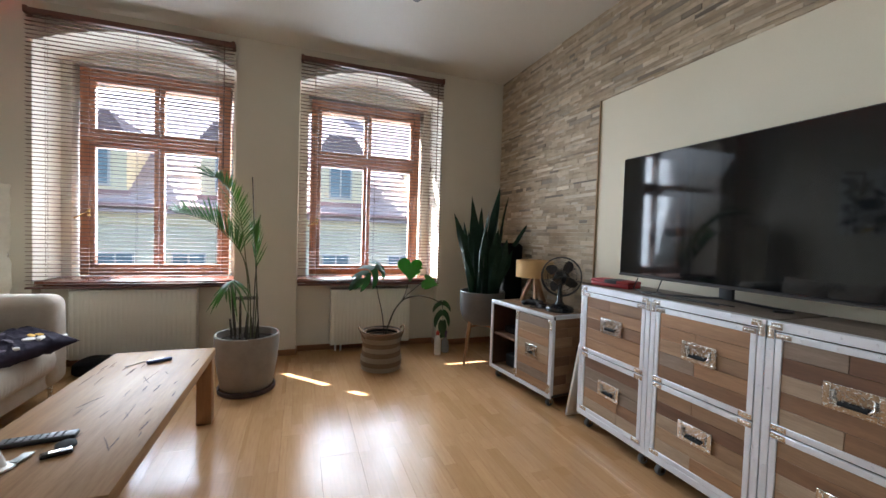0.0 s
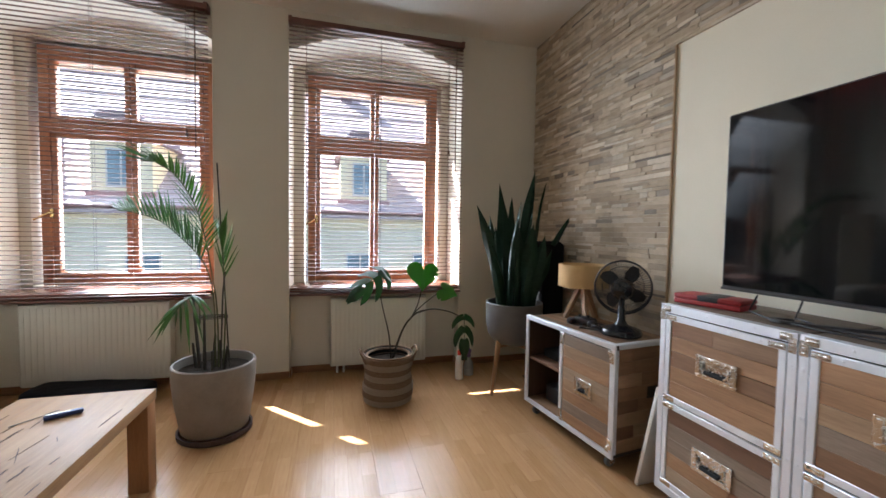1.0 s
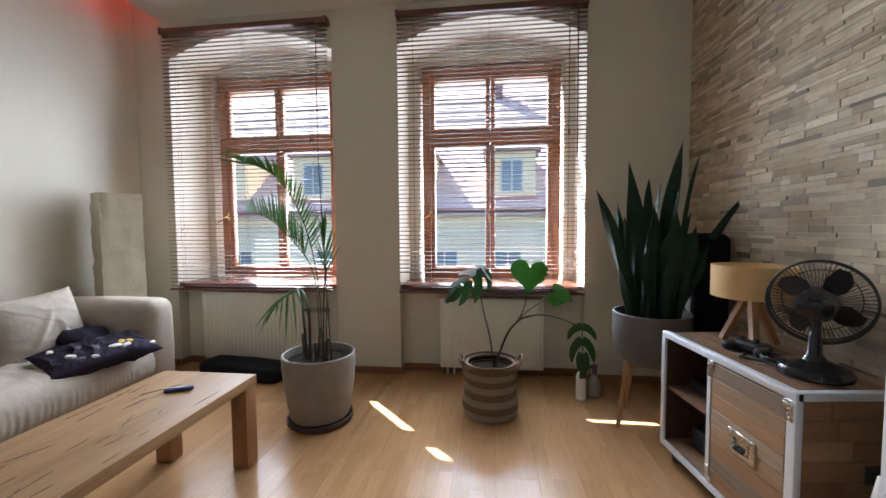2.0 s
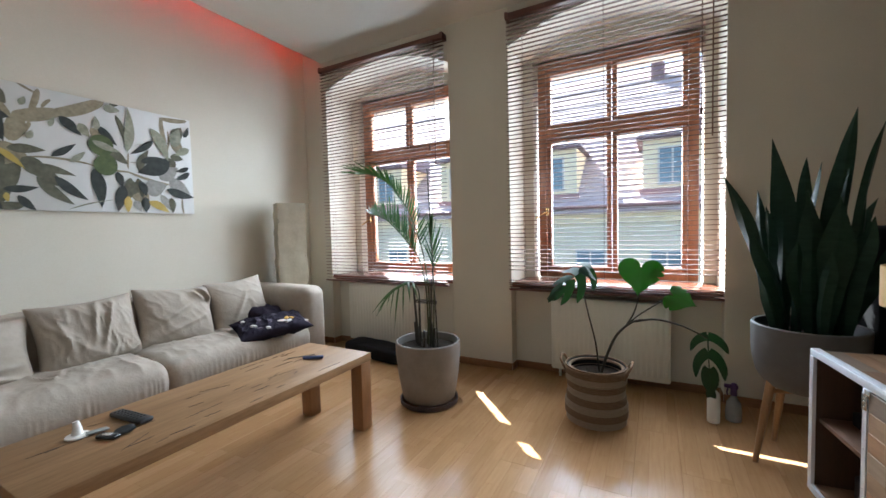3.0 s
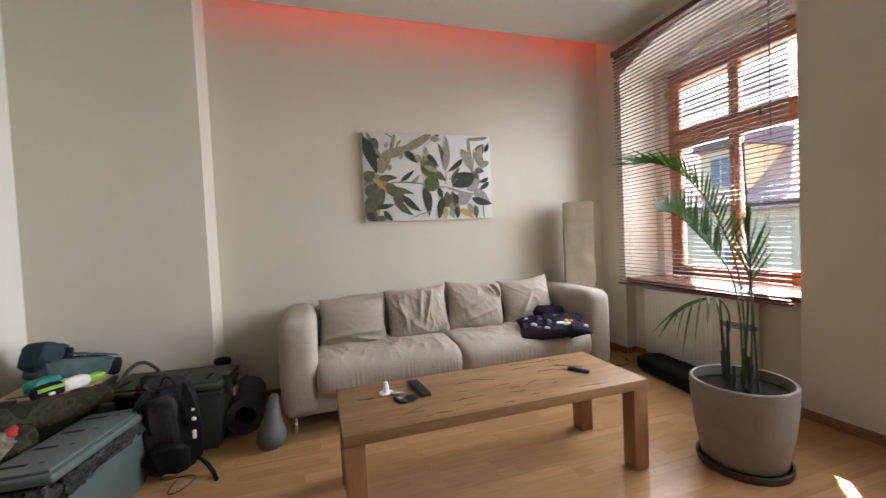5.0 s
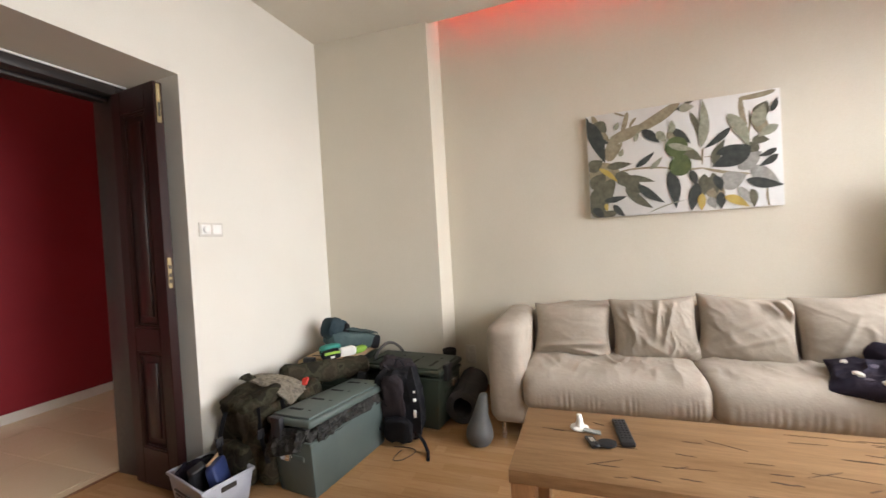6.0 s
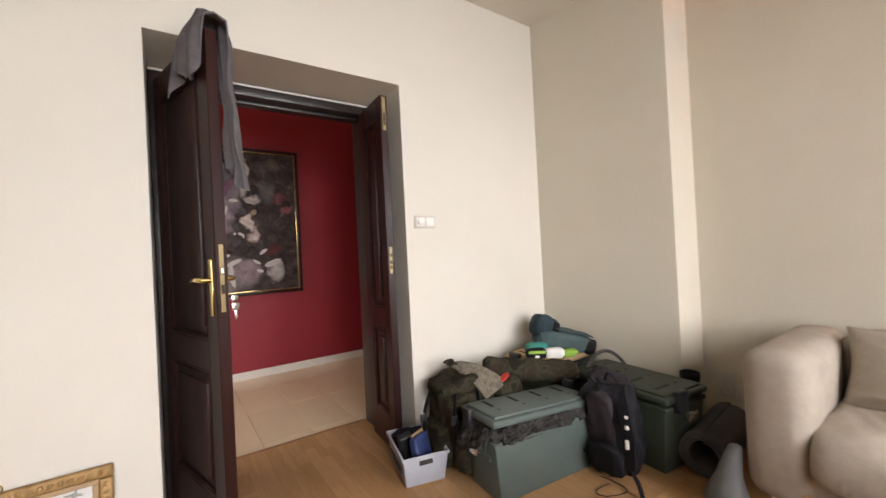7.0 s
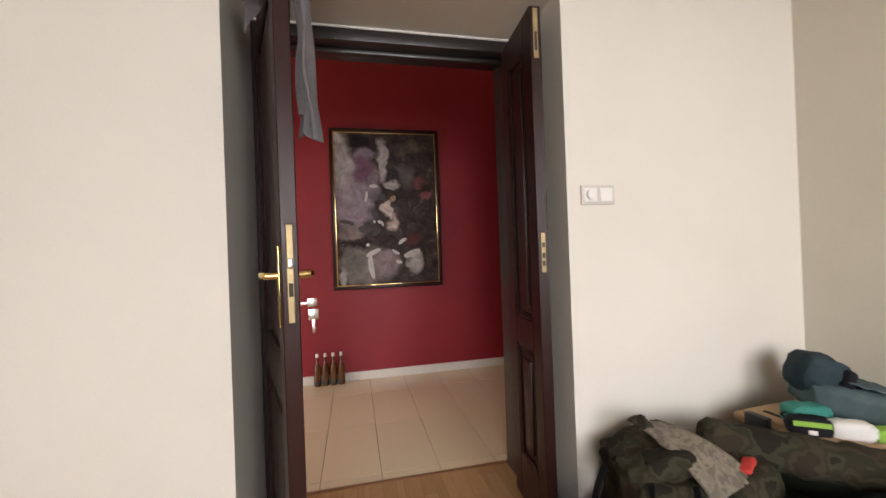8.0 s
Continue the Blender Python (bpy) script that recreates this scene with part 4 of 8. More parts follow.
def far_house():
    fy, ez, ry, rz = 16.0, 1.80, 25.5, 9.4
    root = thing("street_house", pose(0, fy, 0), "cream rendered house across the street with clay-tiled roof", "house")
    part("wall", box((-26, 0, -9), (26, 10, 1.20)), FACADE_LOW, root, "rendered street front, toned duller for shade")
    part("frieze", box((-26, -0.06, 1.20), (26, 10, ez - 0.08)), FACADE, root, "cream band under the eaves")
    part("gutter", box((-26.2, -0.42, ez - 0.08), (26.2, -0.05, ez + 0.03), 0.03), GUTTER, root, "red-brown eaves flashing")
    bm = bmesh.new()
    dy, dz = ry - fy, rz - ez
    n, prev = 34, None
    for i in range(n + 1):
        y, z = -0.35 + (dy + 0.35) * i / n, ez - 0.25 + (dz + 0.25) * i / n
        for lift in (0.0, 0.07):
            pair = [bm.verts.new((x, y, z + lift)) for x in (-26.3, 26.3)]
            if prev:
                bm.faces.new((prev[0], prev[1], pair[1], pair[0]))
            prev = pair
    part("roof", bm, ROOFTILE, root, "weathered clay-tiled roof slope")
    for cx in (-9.0, -5.3, -1.5, 2.3, 6.1, 9.9):
        d = part("dormer", box((cx - 0.85, 0.35, ez - 0.1), (cx + 0.85, 4.2, 3.95)), FACADE, root, "cream dormer with one window")
        part("apron", box((cx - 0.95, 0.26, ez + 0.1), (cx + 0.95, 0.36, 2.28)), GUTTER, d)
        bm = bmesh.new()
        shape(bm, [(-1.05, 3.90), (1.05, 3.90), (0.45, 4.75), (-0.45, 4.75)], 4.6, Matrix(((1, 0, 0, cx), (0, 0, 1, 0.1), (0, 1, 0, 0), (0, 0, 0, 1))))
        part("dormer_roof", bm, ROOFSIDE, d, "grey-brown hipped dormer roof")
        bm = bmesh.new()
        B(bm, (cx - 0.42, 0.30, 2.40), (cx + 0.42, 0.349, 3.62))
        wn_ = part("dormer_window", bm, FARFRAME, d, "pale casement with dark panes")
        for a, b in ((-0.36, -0.03), (0.03, 0.36)):
            part("pane", box((cx + a, 0.285, 2.47), (cx + b, 0.299, 3.55)), DARKPANE, wn_)
    part("chimney", box((1.6, 7.8, 7.6), (2.2, 8.4, 9.4), 0.05), ROOFSIDE, root, "grey chimney stack")
    for i, cx in enumerate((-8.2, -4.6, -2.6, -0.15, 2.15, 4.6, 7.0)):
        for z0, z1 in ((-1.5, 0.30), (-5.2, -3.2)):
            w = part("street_window", box((cx - 0.5, -0.05, z0), (cx + 0.5, 0.02, z1)), FARFRAME, root, "pale street window with dark panes")
            for a, b in ((-0.44, -0.03), (0.03, 0.44)):
                part("pane", box((cx + a, -0.07, z0 + 0.07), (cx + b, -0.052, z1 - 0.07)), DARKPANE, w)


far_house()


# ---- sofa ----
def arm_body(w, d, h):
    """A rounded sofa arm, softer at its top."""
    bm = bmesh.new()
    B(bm, (0, 0, 0), (d, w, h), 0.075, 5)
    bmesh.ops.subdivide_edges(bm, edges=bm.edges[:], cuts=1, use_grid_fill=True)
    for v in bm.verts:
        k = noise.noise(v.co * 5.0) * 0.006
        v.co += v.normal * k
    return bm


def seat_body(wide, seed, pleats, creases):
    """A loose-covered seat cushion: soft front edge, single creases on top (place, direction, length, width, height), gathers down its front."""
    bm = bmesh.new()
    side = [(0.362, -0.100), (0.380, -0.080), (0.386, -0.060), (0.389, -0.040), (0.390, -0.018), (0.387, 0.006), (0.380, 0.030), (0.367, 0.052), (0.348, 0.070), (0.322, 0.084), (0.292, 0.092)]
    side += [(0.262 - 0.026 * k, 0.096 + 0.006 * math.sin(math.pi * k / 25)) for k in range(26)] + [(-0.395, 0.06), (-0.395, -0.10)]
    n, rows = 220, []
    for j in range(n + 1):
        v = 2 * j / n - 1
        shrink = 1 - 0.16 * abs(v) ** 26 - 0.05 * abs(v) ** 8
        y = v * wide / 2
        wave = math.sin(y * 190 + 7.0 * noise.noise(Vector((y * 11, seed, 0.8)))) * max(0.0, 0.5 + 1.1 * noise.noise(Vector((y * 8, 4.3, seed))))
        row = []
        for x, z in side:
            front = max(0.0, min(1.0, (0.02 - z) / 0.07)) if x > 0.3 else 0.0
            top = max(0.0, min(1.0, (z - 0.05) / 0.04))
            lift = 0.012 * noise.fractal(Vector((x * 5 + seed, y * 5, seed)), 1.0, 2.0, 3) + 0.006 * max(0.0, 1 - 2.6 * abs(noise.noise(Vector((x * 5 + y * 4, y * 9, seed + 2))))) ** 2
            for cx, cy, ang, ln, wd, ht in creases:
                c, d = math.cos(radians(ang)), math.sin(radians(ang))
                p, q = (x - cx) * c + (y - cy) * d, (y - cy) * c - (x - cx) * d
                lift += ht * math.exp(-(p / ln) ** 4) * (math.exp(-(q / wd) ** 2) - 0.6 * math.exp(-((q - 1.7 * wd) / wd) ** 2))
            row.append(bm.verts.new((x * (0.5 + 0.5 * shrink) + front * (pleats * wave + 0.008 * noise.noise(Vector((y * 4, seed, 3.1)))), y, z * shrink + lift * top)))
        rows.append(row)
    for a, b in zip(rows, rows[1:]):
        for k in range(len(side)):
            bm.faces.new((a[k], a[k - 1], b[k - 1], b[k]))
    bm.faces.new(rows[0])
    bm.faces.new(rows[-1][::-1])
    return bm


SX = -1.27
sofa = thing("sofa", pose(SX, 1.685, 0), "beige slipcovered three-seat sofa with rounded arms against the wall", "sofa")
part("base", box((0.03, 0.03, 0.105), (0.70, 2.29, 0.24), 0.02, 3), SOFACLOTH, sofa)
part("arm", arm_body(0.215, 0.735, 0.585), SOFACLOTH, sofa, "", pose(0, 0, 0.10))
part("arm", arm_body(0.215, 0.735, 0.585), SOFACLOTH, sofa, "", pose(0, 2.105, 0.10))
bm = soft((0.24, 1.95, 0.50), 0.30, 0.012, 5.0, 3.0, 96, 40, 0.0, 0.006, 9)
part("backrest", bm, SOFACLOTH, sofa, "", pose(0.12, 1.16, 0.46))
for y0, y1, seed, pleats, creases in ((0.205, 1.113, 5.0, 0.0030, ((0.06, 0.02, 24, 0.09, 0.011, 0.009), (0.10, 0.08, -30, 0.10, 0.010, 0.009), (0.08, 0.15, 40, 0.09, 0.010, 0.008), (0.13, 0.22, -38, 0.08, 0.011, 0.008), (0.10, -0.10, 48, 0.10, 0.012, 0.006), (0.15, -0.25, -34, 0.10, 0.013, 0.006), (0.12, 0.31, 42, 0.10, 0.012, 0.007), (0.10, -0.33, 30, 0.12, 0.013, 0.006), (0.20, 0.03, 70, 0.07, 0.010, 0.006))),
                                      (1.117, 2.120, 16.0, 0.0022, ((0.00, -0.36, 52, 0.20, 0.022, 0.012), (0.06, -0.26, 40, 0.16, 0.020, 0.010), (-0.06, 0.05, -30, 0.14, 0.024, 0.008), (0.05, 0.20, 24, 0.12, 0.022, 0.007)))):
    part("seat_cushion", seat_body(y1 - y0, seed, pleats, creases), SOFACLOTH, sofa, "wrinkled loose-covered seat cushion", pose(0.385, (y0 + y1) / 2, 0.325))
for x, y in ((0.66, 0.07), (0.66, 2.25), (0.07, 0.07), (0.07, 2.25)):
    part("leg", tube(bmesh.new(), [(x, y, 0), (x, y, 0.115)], 0.013, 12), STEEL, sofa, "short metal leg")


def cushion(y, z, w, h, t, tilt, roll, creases, freq, seed, turn, folds, label):
    return solo("back_cushion", pillow(w, h, t, creases, freq, seed, 56, turn, folds), CUSHIONCLOTH, pose(-0.985, y, z, roll, -tilt, 0), label, "cushion", "sofa cushions")


cushion(2.150, 0.552, 0.48, 0.35, 0.17, 20, -2, 0.005, 3, 1.3, 75, ((0.0, -0.55, 8, 0.85, 0.10, 0.024), (0.35, -0.78, -12, 0.5, 0.08, 0.018)), "slumped beige cotton cushion with a fold along its foot")
cushion(2.620, 0.572, 0.48, 0.39, 0.17, 17, 2, 0.010, 6, 7.7, 8, ((0.05, 0.30, 82, 0.6, 0.06, 0.016), (0.30, 0.15, 75, 0.7, 0.05, 0.014), (-0.5, -0.1, 100, 0.5, 0.06, 0.012), (0.75, -0.75, 35, 0.3, 0.08, 0.022)), "pleated beige cotton cushion on the sofa")
cushion(3.080, 0.578, 0.48, 0.39, 0.17, 18, -5, 0.006, 4, 12.1, 30, ((0.72, 0.62, -60, 0.34, 0.09, 0.045), (0.48, 0.60, -55, 0.25, 0.07, 0.022), (-0.2, 0.0, 35, 0.7, 0.08, 0.012), (0.1, -0.4, 25, 0.6, 0.07, 0.010)), "creased beige cotton cushion with one corner folded over")
cushion(3.530, 0.580, 0.46, 0.39, 0.17, 16, 3, 0.004, 4, 19.4, 60, ((-0.2, -0.2, 60, 0.6, 0.08, 0.012), (0.3, -0.4, 100, 0.5, 0.07, 0.010)), "beige cotton cushion in the sofa corner")

# printed pillow and a dark cloth on the seat
pil = thing("printed_pillow", pose(-0.605, 3.520, 0.448, 4, 10, -24), "dark purple pillow printed with white and yellow patches", "pillow")
bm = pillow(0.50, 0.34, 0.10, 0.014, 6, 4.4)
bmesh.ops.transform(bm, matrix=pose(0, 0, 0, 0, 90, 0), verts=bm.verts)
cover = part("cover", bm, NAVYCLOTH, pil)
top = {}
for v in cover.data.vertices:
    if v.co.z > -0.01:
        top[(round(v.co.x, 3), round(v.co.y, 3))] = v.co.z
for i, (x, y, r, mt) in enumerate(((-0.08, -0.17, 0.022, PRINTWHITE), (0.07, -0.13, 0.020, PRINTWHITE), (0.06, 0.06, 0.028, PRINTWHITE), (0.085, 0.10, 0.022, PRINTWHITE), (0.025, 0.10, 0.022, PRINTYELLOW), (0.035, 0.135, 0.020, PRINTYELLOW), (0.12, -0.05, 0.015, PRINTWHITE), (0.10, 0.215, 0.018, PRINTWHITE), (-0.02, -0.08, 0.020, PRINTGREY), (0.03, -0.02, 0.026, PRINTGREY), (-0.08, 0.04, 0.024, PRINTGREY), (0.10, -0.10, 0.018, PRINTGREY))):
    z = min(top.items(), key=lambda kv: (kv[0][0] - x) ** 2 + (kv[0][1] - y) ** 2)[1]
    bm = bmesh.new()
    lathe(bm, [(r * 0.65, 0.0050), (r * 1.15, 0.002), (r * 1.35, -0.008)], (0, 0, 0), 7, 0.6)
    part("printed_patch", bm, mt, pil, "", pose(x, y, z, 0, 0, 40 * i))
bm = soft((0.26, 0.24, 0.12), 0.6, 0.03, 9, 8.8, 40, 20)
solo("dark_cloth", bm, NAVYCLOTH, pose(-0.86, 3.66, 0.475, 0, 12, 0), "crumpled navy cloth lying in the sofa corner", "cloth")


# ---- coffee table ----
TX0, TX1, TY0, TY1, TZ = -0.068, 0.418, 1.985, 3.375, 0.425
table = thing("coffee_table", pose(TX0, TY0, 0), "knotty oak coffee table with four square legs", "coffee table")
TW, TL = TX1 - TX0, TY1 - TY0
part("tabletop", box((0, 0, TZ - 0.045), (TW, TL, TZ), 0.004), OAKTOP, table, "knotty oak top with dark cracks")
for x in (0.004, TW - 0.082):
    for y in (0.004, TL - 0.082):
        part("leg", box((x, y, 0), (x + 0.078, y + 0.078, TZ - 0.046), 0.004), OAKLEG, table)
rng = random.Random(5)
for i in range(34):
    x, y = rng.uniform(0.02, TW - 0.03), rng.uniform(0.04, TL - 0.24)
    ln, wd = rng.choice((0.04, 0.06, 0.08, 0.11, 0.15)), rng.uniform(0.0010, 0.0028)
    bm = bmesh.new()
    lean = rng.choice((0.0, 0.05, -0.06, 0.12, -0.5, 0.45))
    pts = [(x + wd * rng.uniform(-0.7, 0.7) * (0 < k < 5) + lean * ln * k / 5, y + ln * k / 5) for k in range(6)]
    out = [(px - wd * (0.2 + (0 < k < 5) * rng.uniform(0.5, 1.1)), py) for k, (px, py) in enumerate(pts)] + [(px + wd * (0.2 + (0 < k < 5) * rng.uniform(0.5, 1.1)), py) for k, (px, py) in reversed(list(enumerate(pts)))]
    shape(bm, out, 0.0012, Matrix.Translation((0, 0, TZ - 0.0002)))
    part("crack", bm, CRACK, table)


def remote(x, y, rz, ln, wd, label, buttons=True):
    root = thing("remote_control", pose(x, y, TZ + 0.001, 0, 0, rz), label, "remote control", "remote controls")
    part("body", box((-wd / 2, -ln / 2, 0), (wd / 2, ln / 2, 0.017), 0.006, 3), BLACK, root)
    if buttons:
        for i in range(8):
            for j in (-1, 0, 1):
                part("button", box((j * wd * 0.27 - 0.004, -ln * 0.4 + i * ln * 0.1, 0.0165), (j * wd * 0.27 + 0.004, -ln * 0.4 + i * ln * 0.1 + 0.006, 0.0185), 0.001, 1), RUBBER, root)


remote(0.100, 2.352, -84, 0.19, 0.048, "black remote control lying on the oak table")
fob = thing("car_key", pose(0.195, 2.292, TZ + 0.001, 0, 0, 20), "black car key fob with a flat ring on the oak table", "key")
bm = bmesh.new()
lathe(bm, [(0.020, 0), (0.027, 0.004), (0.026, 0.012), (0.014, 0.016), (0.003, 0.0165)], (0, 0, 0), 24, 1.25)
part("fob", bm, RUBBER, fob)
bm = bmesh.new()
B(bm, (-0.055, -0.060, 0), (0.020, -0.028, 0.013), 0.006, 3)
body = part("key_body", bm, GLOSSBLACK, fob, "glossy black key body")
part("key_badge", box((-0.036, -0.052, 0.0128), (-0.008, -0.036, 0.0142), 0.001, 1), STEEL, body, "bright metal badge")
cup = thing("white_charger", pose(0.085, 2.200, TZ + 0.001), "small white plastic cable adapter on the oak table", "adapter")
bm = bmesh.new()
lathe(bm, [(0.030, 0), (0.034, 0.002), (0.033, 0.006), (0.020, 0.009)], (0, 0, 0), 24)
part("base", bm, WHITEPLASTIC, cup, "round white base")
bm = bmesh.new()
tube(bm, [(0.0, 0.0, 0.006), (-0.004, 0.002, 0.030), (-0.006, 0.0, 0.052)], [0.017, 0.012, 0.009], 12)
part("head", bm, WHITEPLASTIC, cup)
part("tail", ribbon(smooth_line([(0.02, 0.015, 0.007), (0.028, 0.045, 0.006), (0.030, 0.075, 0.004)], 6), 0.026, 0.004), CLEARPLASTIC, cup, "clear flat tail")
pens = thing("pocket_knife", pose(0.200, 3.152, TZ + 0.001, 0, 0, -60), "dark blue pocket tool beside a thin metal pick on the table", "tool")
part("handle", box((-0.012, -0.055, 0), (0.012, 0.055, 0.016), 0.006), BLUECARD, pens)
part("clip", box((-0.003, -0.05, 0.016), (0.003, 0.02, 0.018), 0.001, 1), STEEL, pens)
solo("metal_pick", tube(bmesh.new(), [(0, -0.07, 0.003), (0.004, 0, 0.003), (0, 0.075, 0.003)], 0.0017, 6), GREYPLASTIC, pose(0.112, 3.150, TZ, 0, 0, -35), "thin steel pick lying on the oak table", "tool")


# ---- flight-case furniture ----
def rivet(bm, x, z, y=-0.004):
    lathe(bm, [(0.0045, 0), (0.0040, 0.0015), (0.0020, 0.0026)], (0, 0, 0), 8, 1.0, pose(x, y, z, 90))


def profile_bar(parent, a, b, wd=0.030, y=-0.004, name="edge_profile", n=3):
    """An aluminium strip on the front between two points (x, z), with rivets."""
    (x0, z0), (x1, z1) = a, b
    bm = bmesh.new()
    if abs(x1 - x0) > abs(z1 - z0):
        B(bm, (x0, y, z0 - wd / 2), (x1, y + 0.012, z0 + wd / 2), 0.0010, 1)
    else:
        B(bm, (x0 - wd / 2, y, z0), (x0 + wd / 2, y + 0.012, z1), 0.0010, 1)
    for i in range(n):
        k = (i + 0.5) / n
        rivet(bm, x0 + (x1 - x0) * k, z0 + (z1 - z0) * k, y)
    bar = part(name, bm, ALU, parent)
    return bar


def corner_plate(parent, x, z, sx, sz, y=-0.0062):
    bm = bmesh.new()
    B(bm, (x, y, z - 0.012 * 1), (x + sx * 0.052, y + 0.003, z + 0.012), 0.001, 1)
    B(bm, (x - 0.012, y - 0.0004, z), (x + 0.012, y + 0.003, z + sz * 0.052), 0.001, 1)
    for k in (0.015, 0.027, 0.042):
        rivet(bm, x + sx * k, z, y)
        rivet(bm, x, z + sz * k, y)
    part("corner_plate", bm, NICKEL, parent)


def wood_strips(parent, x0, x1, z0, z1, y0, y1, rows, rng):
    """Strips of reclaimed wood in rows, each strip a piece of its own."""
    h = (z1 - z0) / rows
    for r in range(rows):
        x = x0
        while x < x1 - 0.01:
            ln = rng.choice((0.18, 0.26, 0.36, 0.5, 0.5, 0.5))
            e = x1 if x + ln > x1 - 0.06 else x + ln
            part("strip", box((x + 0.0006, y0 - rng.uniform(0, 0.0012), z0 + r * h + 0.0006), (e - 0.0006, y1, z0 + (r + 1) * h - 0.0006), 0.0012, 1), RECLAIMED, parent)
            x = e


def butterfly_handle(parent, x, z, wd=0.155, ht=0.085):
    """A recessed flight-case handle: dish, rim with rivets and a sprung bail."""
    bm = bmesh.new()
    a, b, k = wd / 2, ht / 2, 0.020
    for lo, hi in (((-a, -b), (-a + k, b)), ((a - k, -b), (a, b)), ((-a + k, -b), (a - k, -b + k)), ((-a + k, b - k), (a - k, b))):
        B(bm, (x + lo[0], -0.010, z + lo[1]), (x + hi[0], -0.003, z + hi[1]), 0.0015, 1)
    for i in range(6):
        rivet(bm, x - a + 0.012 + (wd - 0.024) * i / 5, z + b - 0.010, -0.010)
    for i in (0, 5):
        rivet(bm, x - a + 0.012 + (wd - 0.024) * i / 5, z - b + 0.010, -0.010)
    plate = part("handle_plate", bm, NICKEL, parent, "riveted nickel handle plate")
    bm = box((x - a + k, -0.0045, z - b + k), (x + a - k, -0.0015, z + b - k))
    part("handle_dish", bm, STEEL, parent, "pressed steel handle dish")
    bm = bmesh.new()
    c = a - k - 0.008
    tube(bm, [(x - c, -0.008, z + b - k - 0.004), (x - c, -0.012, z - b + k + 0.014), (x - c + 0.010, -0.012, z - b + k + 0.006), (x + c - 0.010, -0.012, z - b + k + 0.006), (x + c, -0.012, z - b + k + 0.014), (x + c, -0.008, z + b - k - 0.004)], 0.0042, 8)
    part("handle_bail", bm, STEEL, parent, "chromed steel bail")
    part("handle_grip", tube(bmesh.new(), [(x - c + 0.014, -0.012, z - b + k + 0.007), (x + c - 0.014, -0.012, z - b + k + 0.007)], 0.0075, 10), RUBBER, parent, "black rubber grip")


def caster(parent, x, y, h=0.075):
    bm = bmesh.new()
    B(bm, (x - 0.025, y - 0.025, h - 0.006), (x + 0.025, y + 0.025, h), 0.001, 1)
    B(bm, (x - 0.016, y - 0.012, 0.02), (x - 0.012, y + 0.014, h - 0.006), 0.001, 1)
    B(bm, (x + 0.012, y - 0.012, 0.02), (x + 0.016, y + 0.014, h - 0.006), 0.001, 1)
    c = part("caster_fork", bm, STEEL, parent, "steel caster")
    bm = bmesh.new()
    lathe(bm, [(0.018, -0.010), (0.026, -0.010), (0.028, 0), (0.026, 0.010), (0.018, 0.010)], (0, 0, 0), 20)
    part("wheel", bm, GREYPLASTIC, c, "", pose(x, y, 0.028, 0, 90, 0))


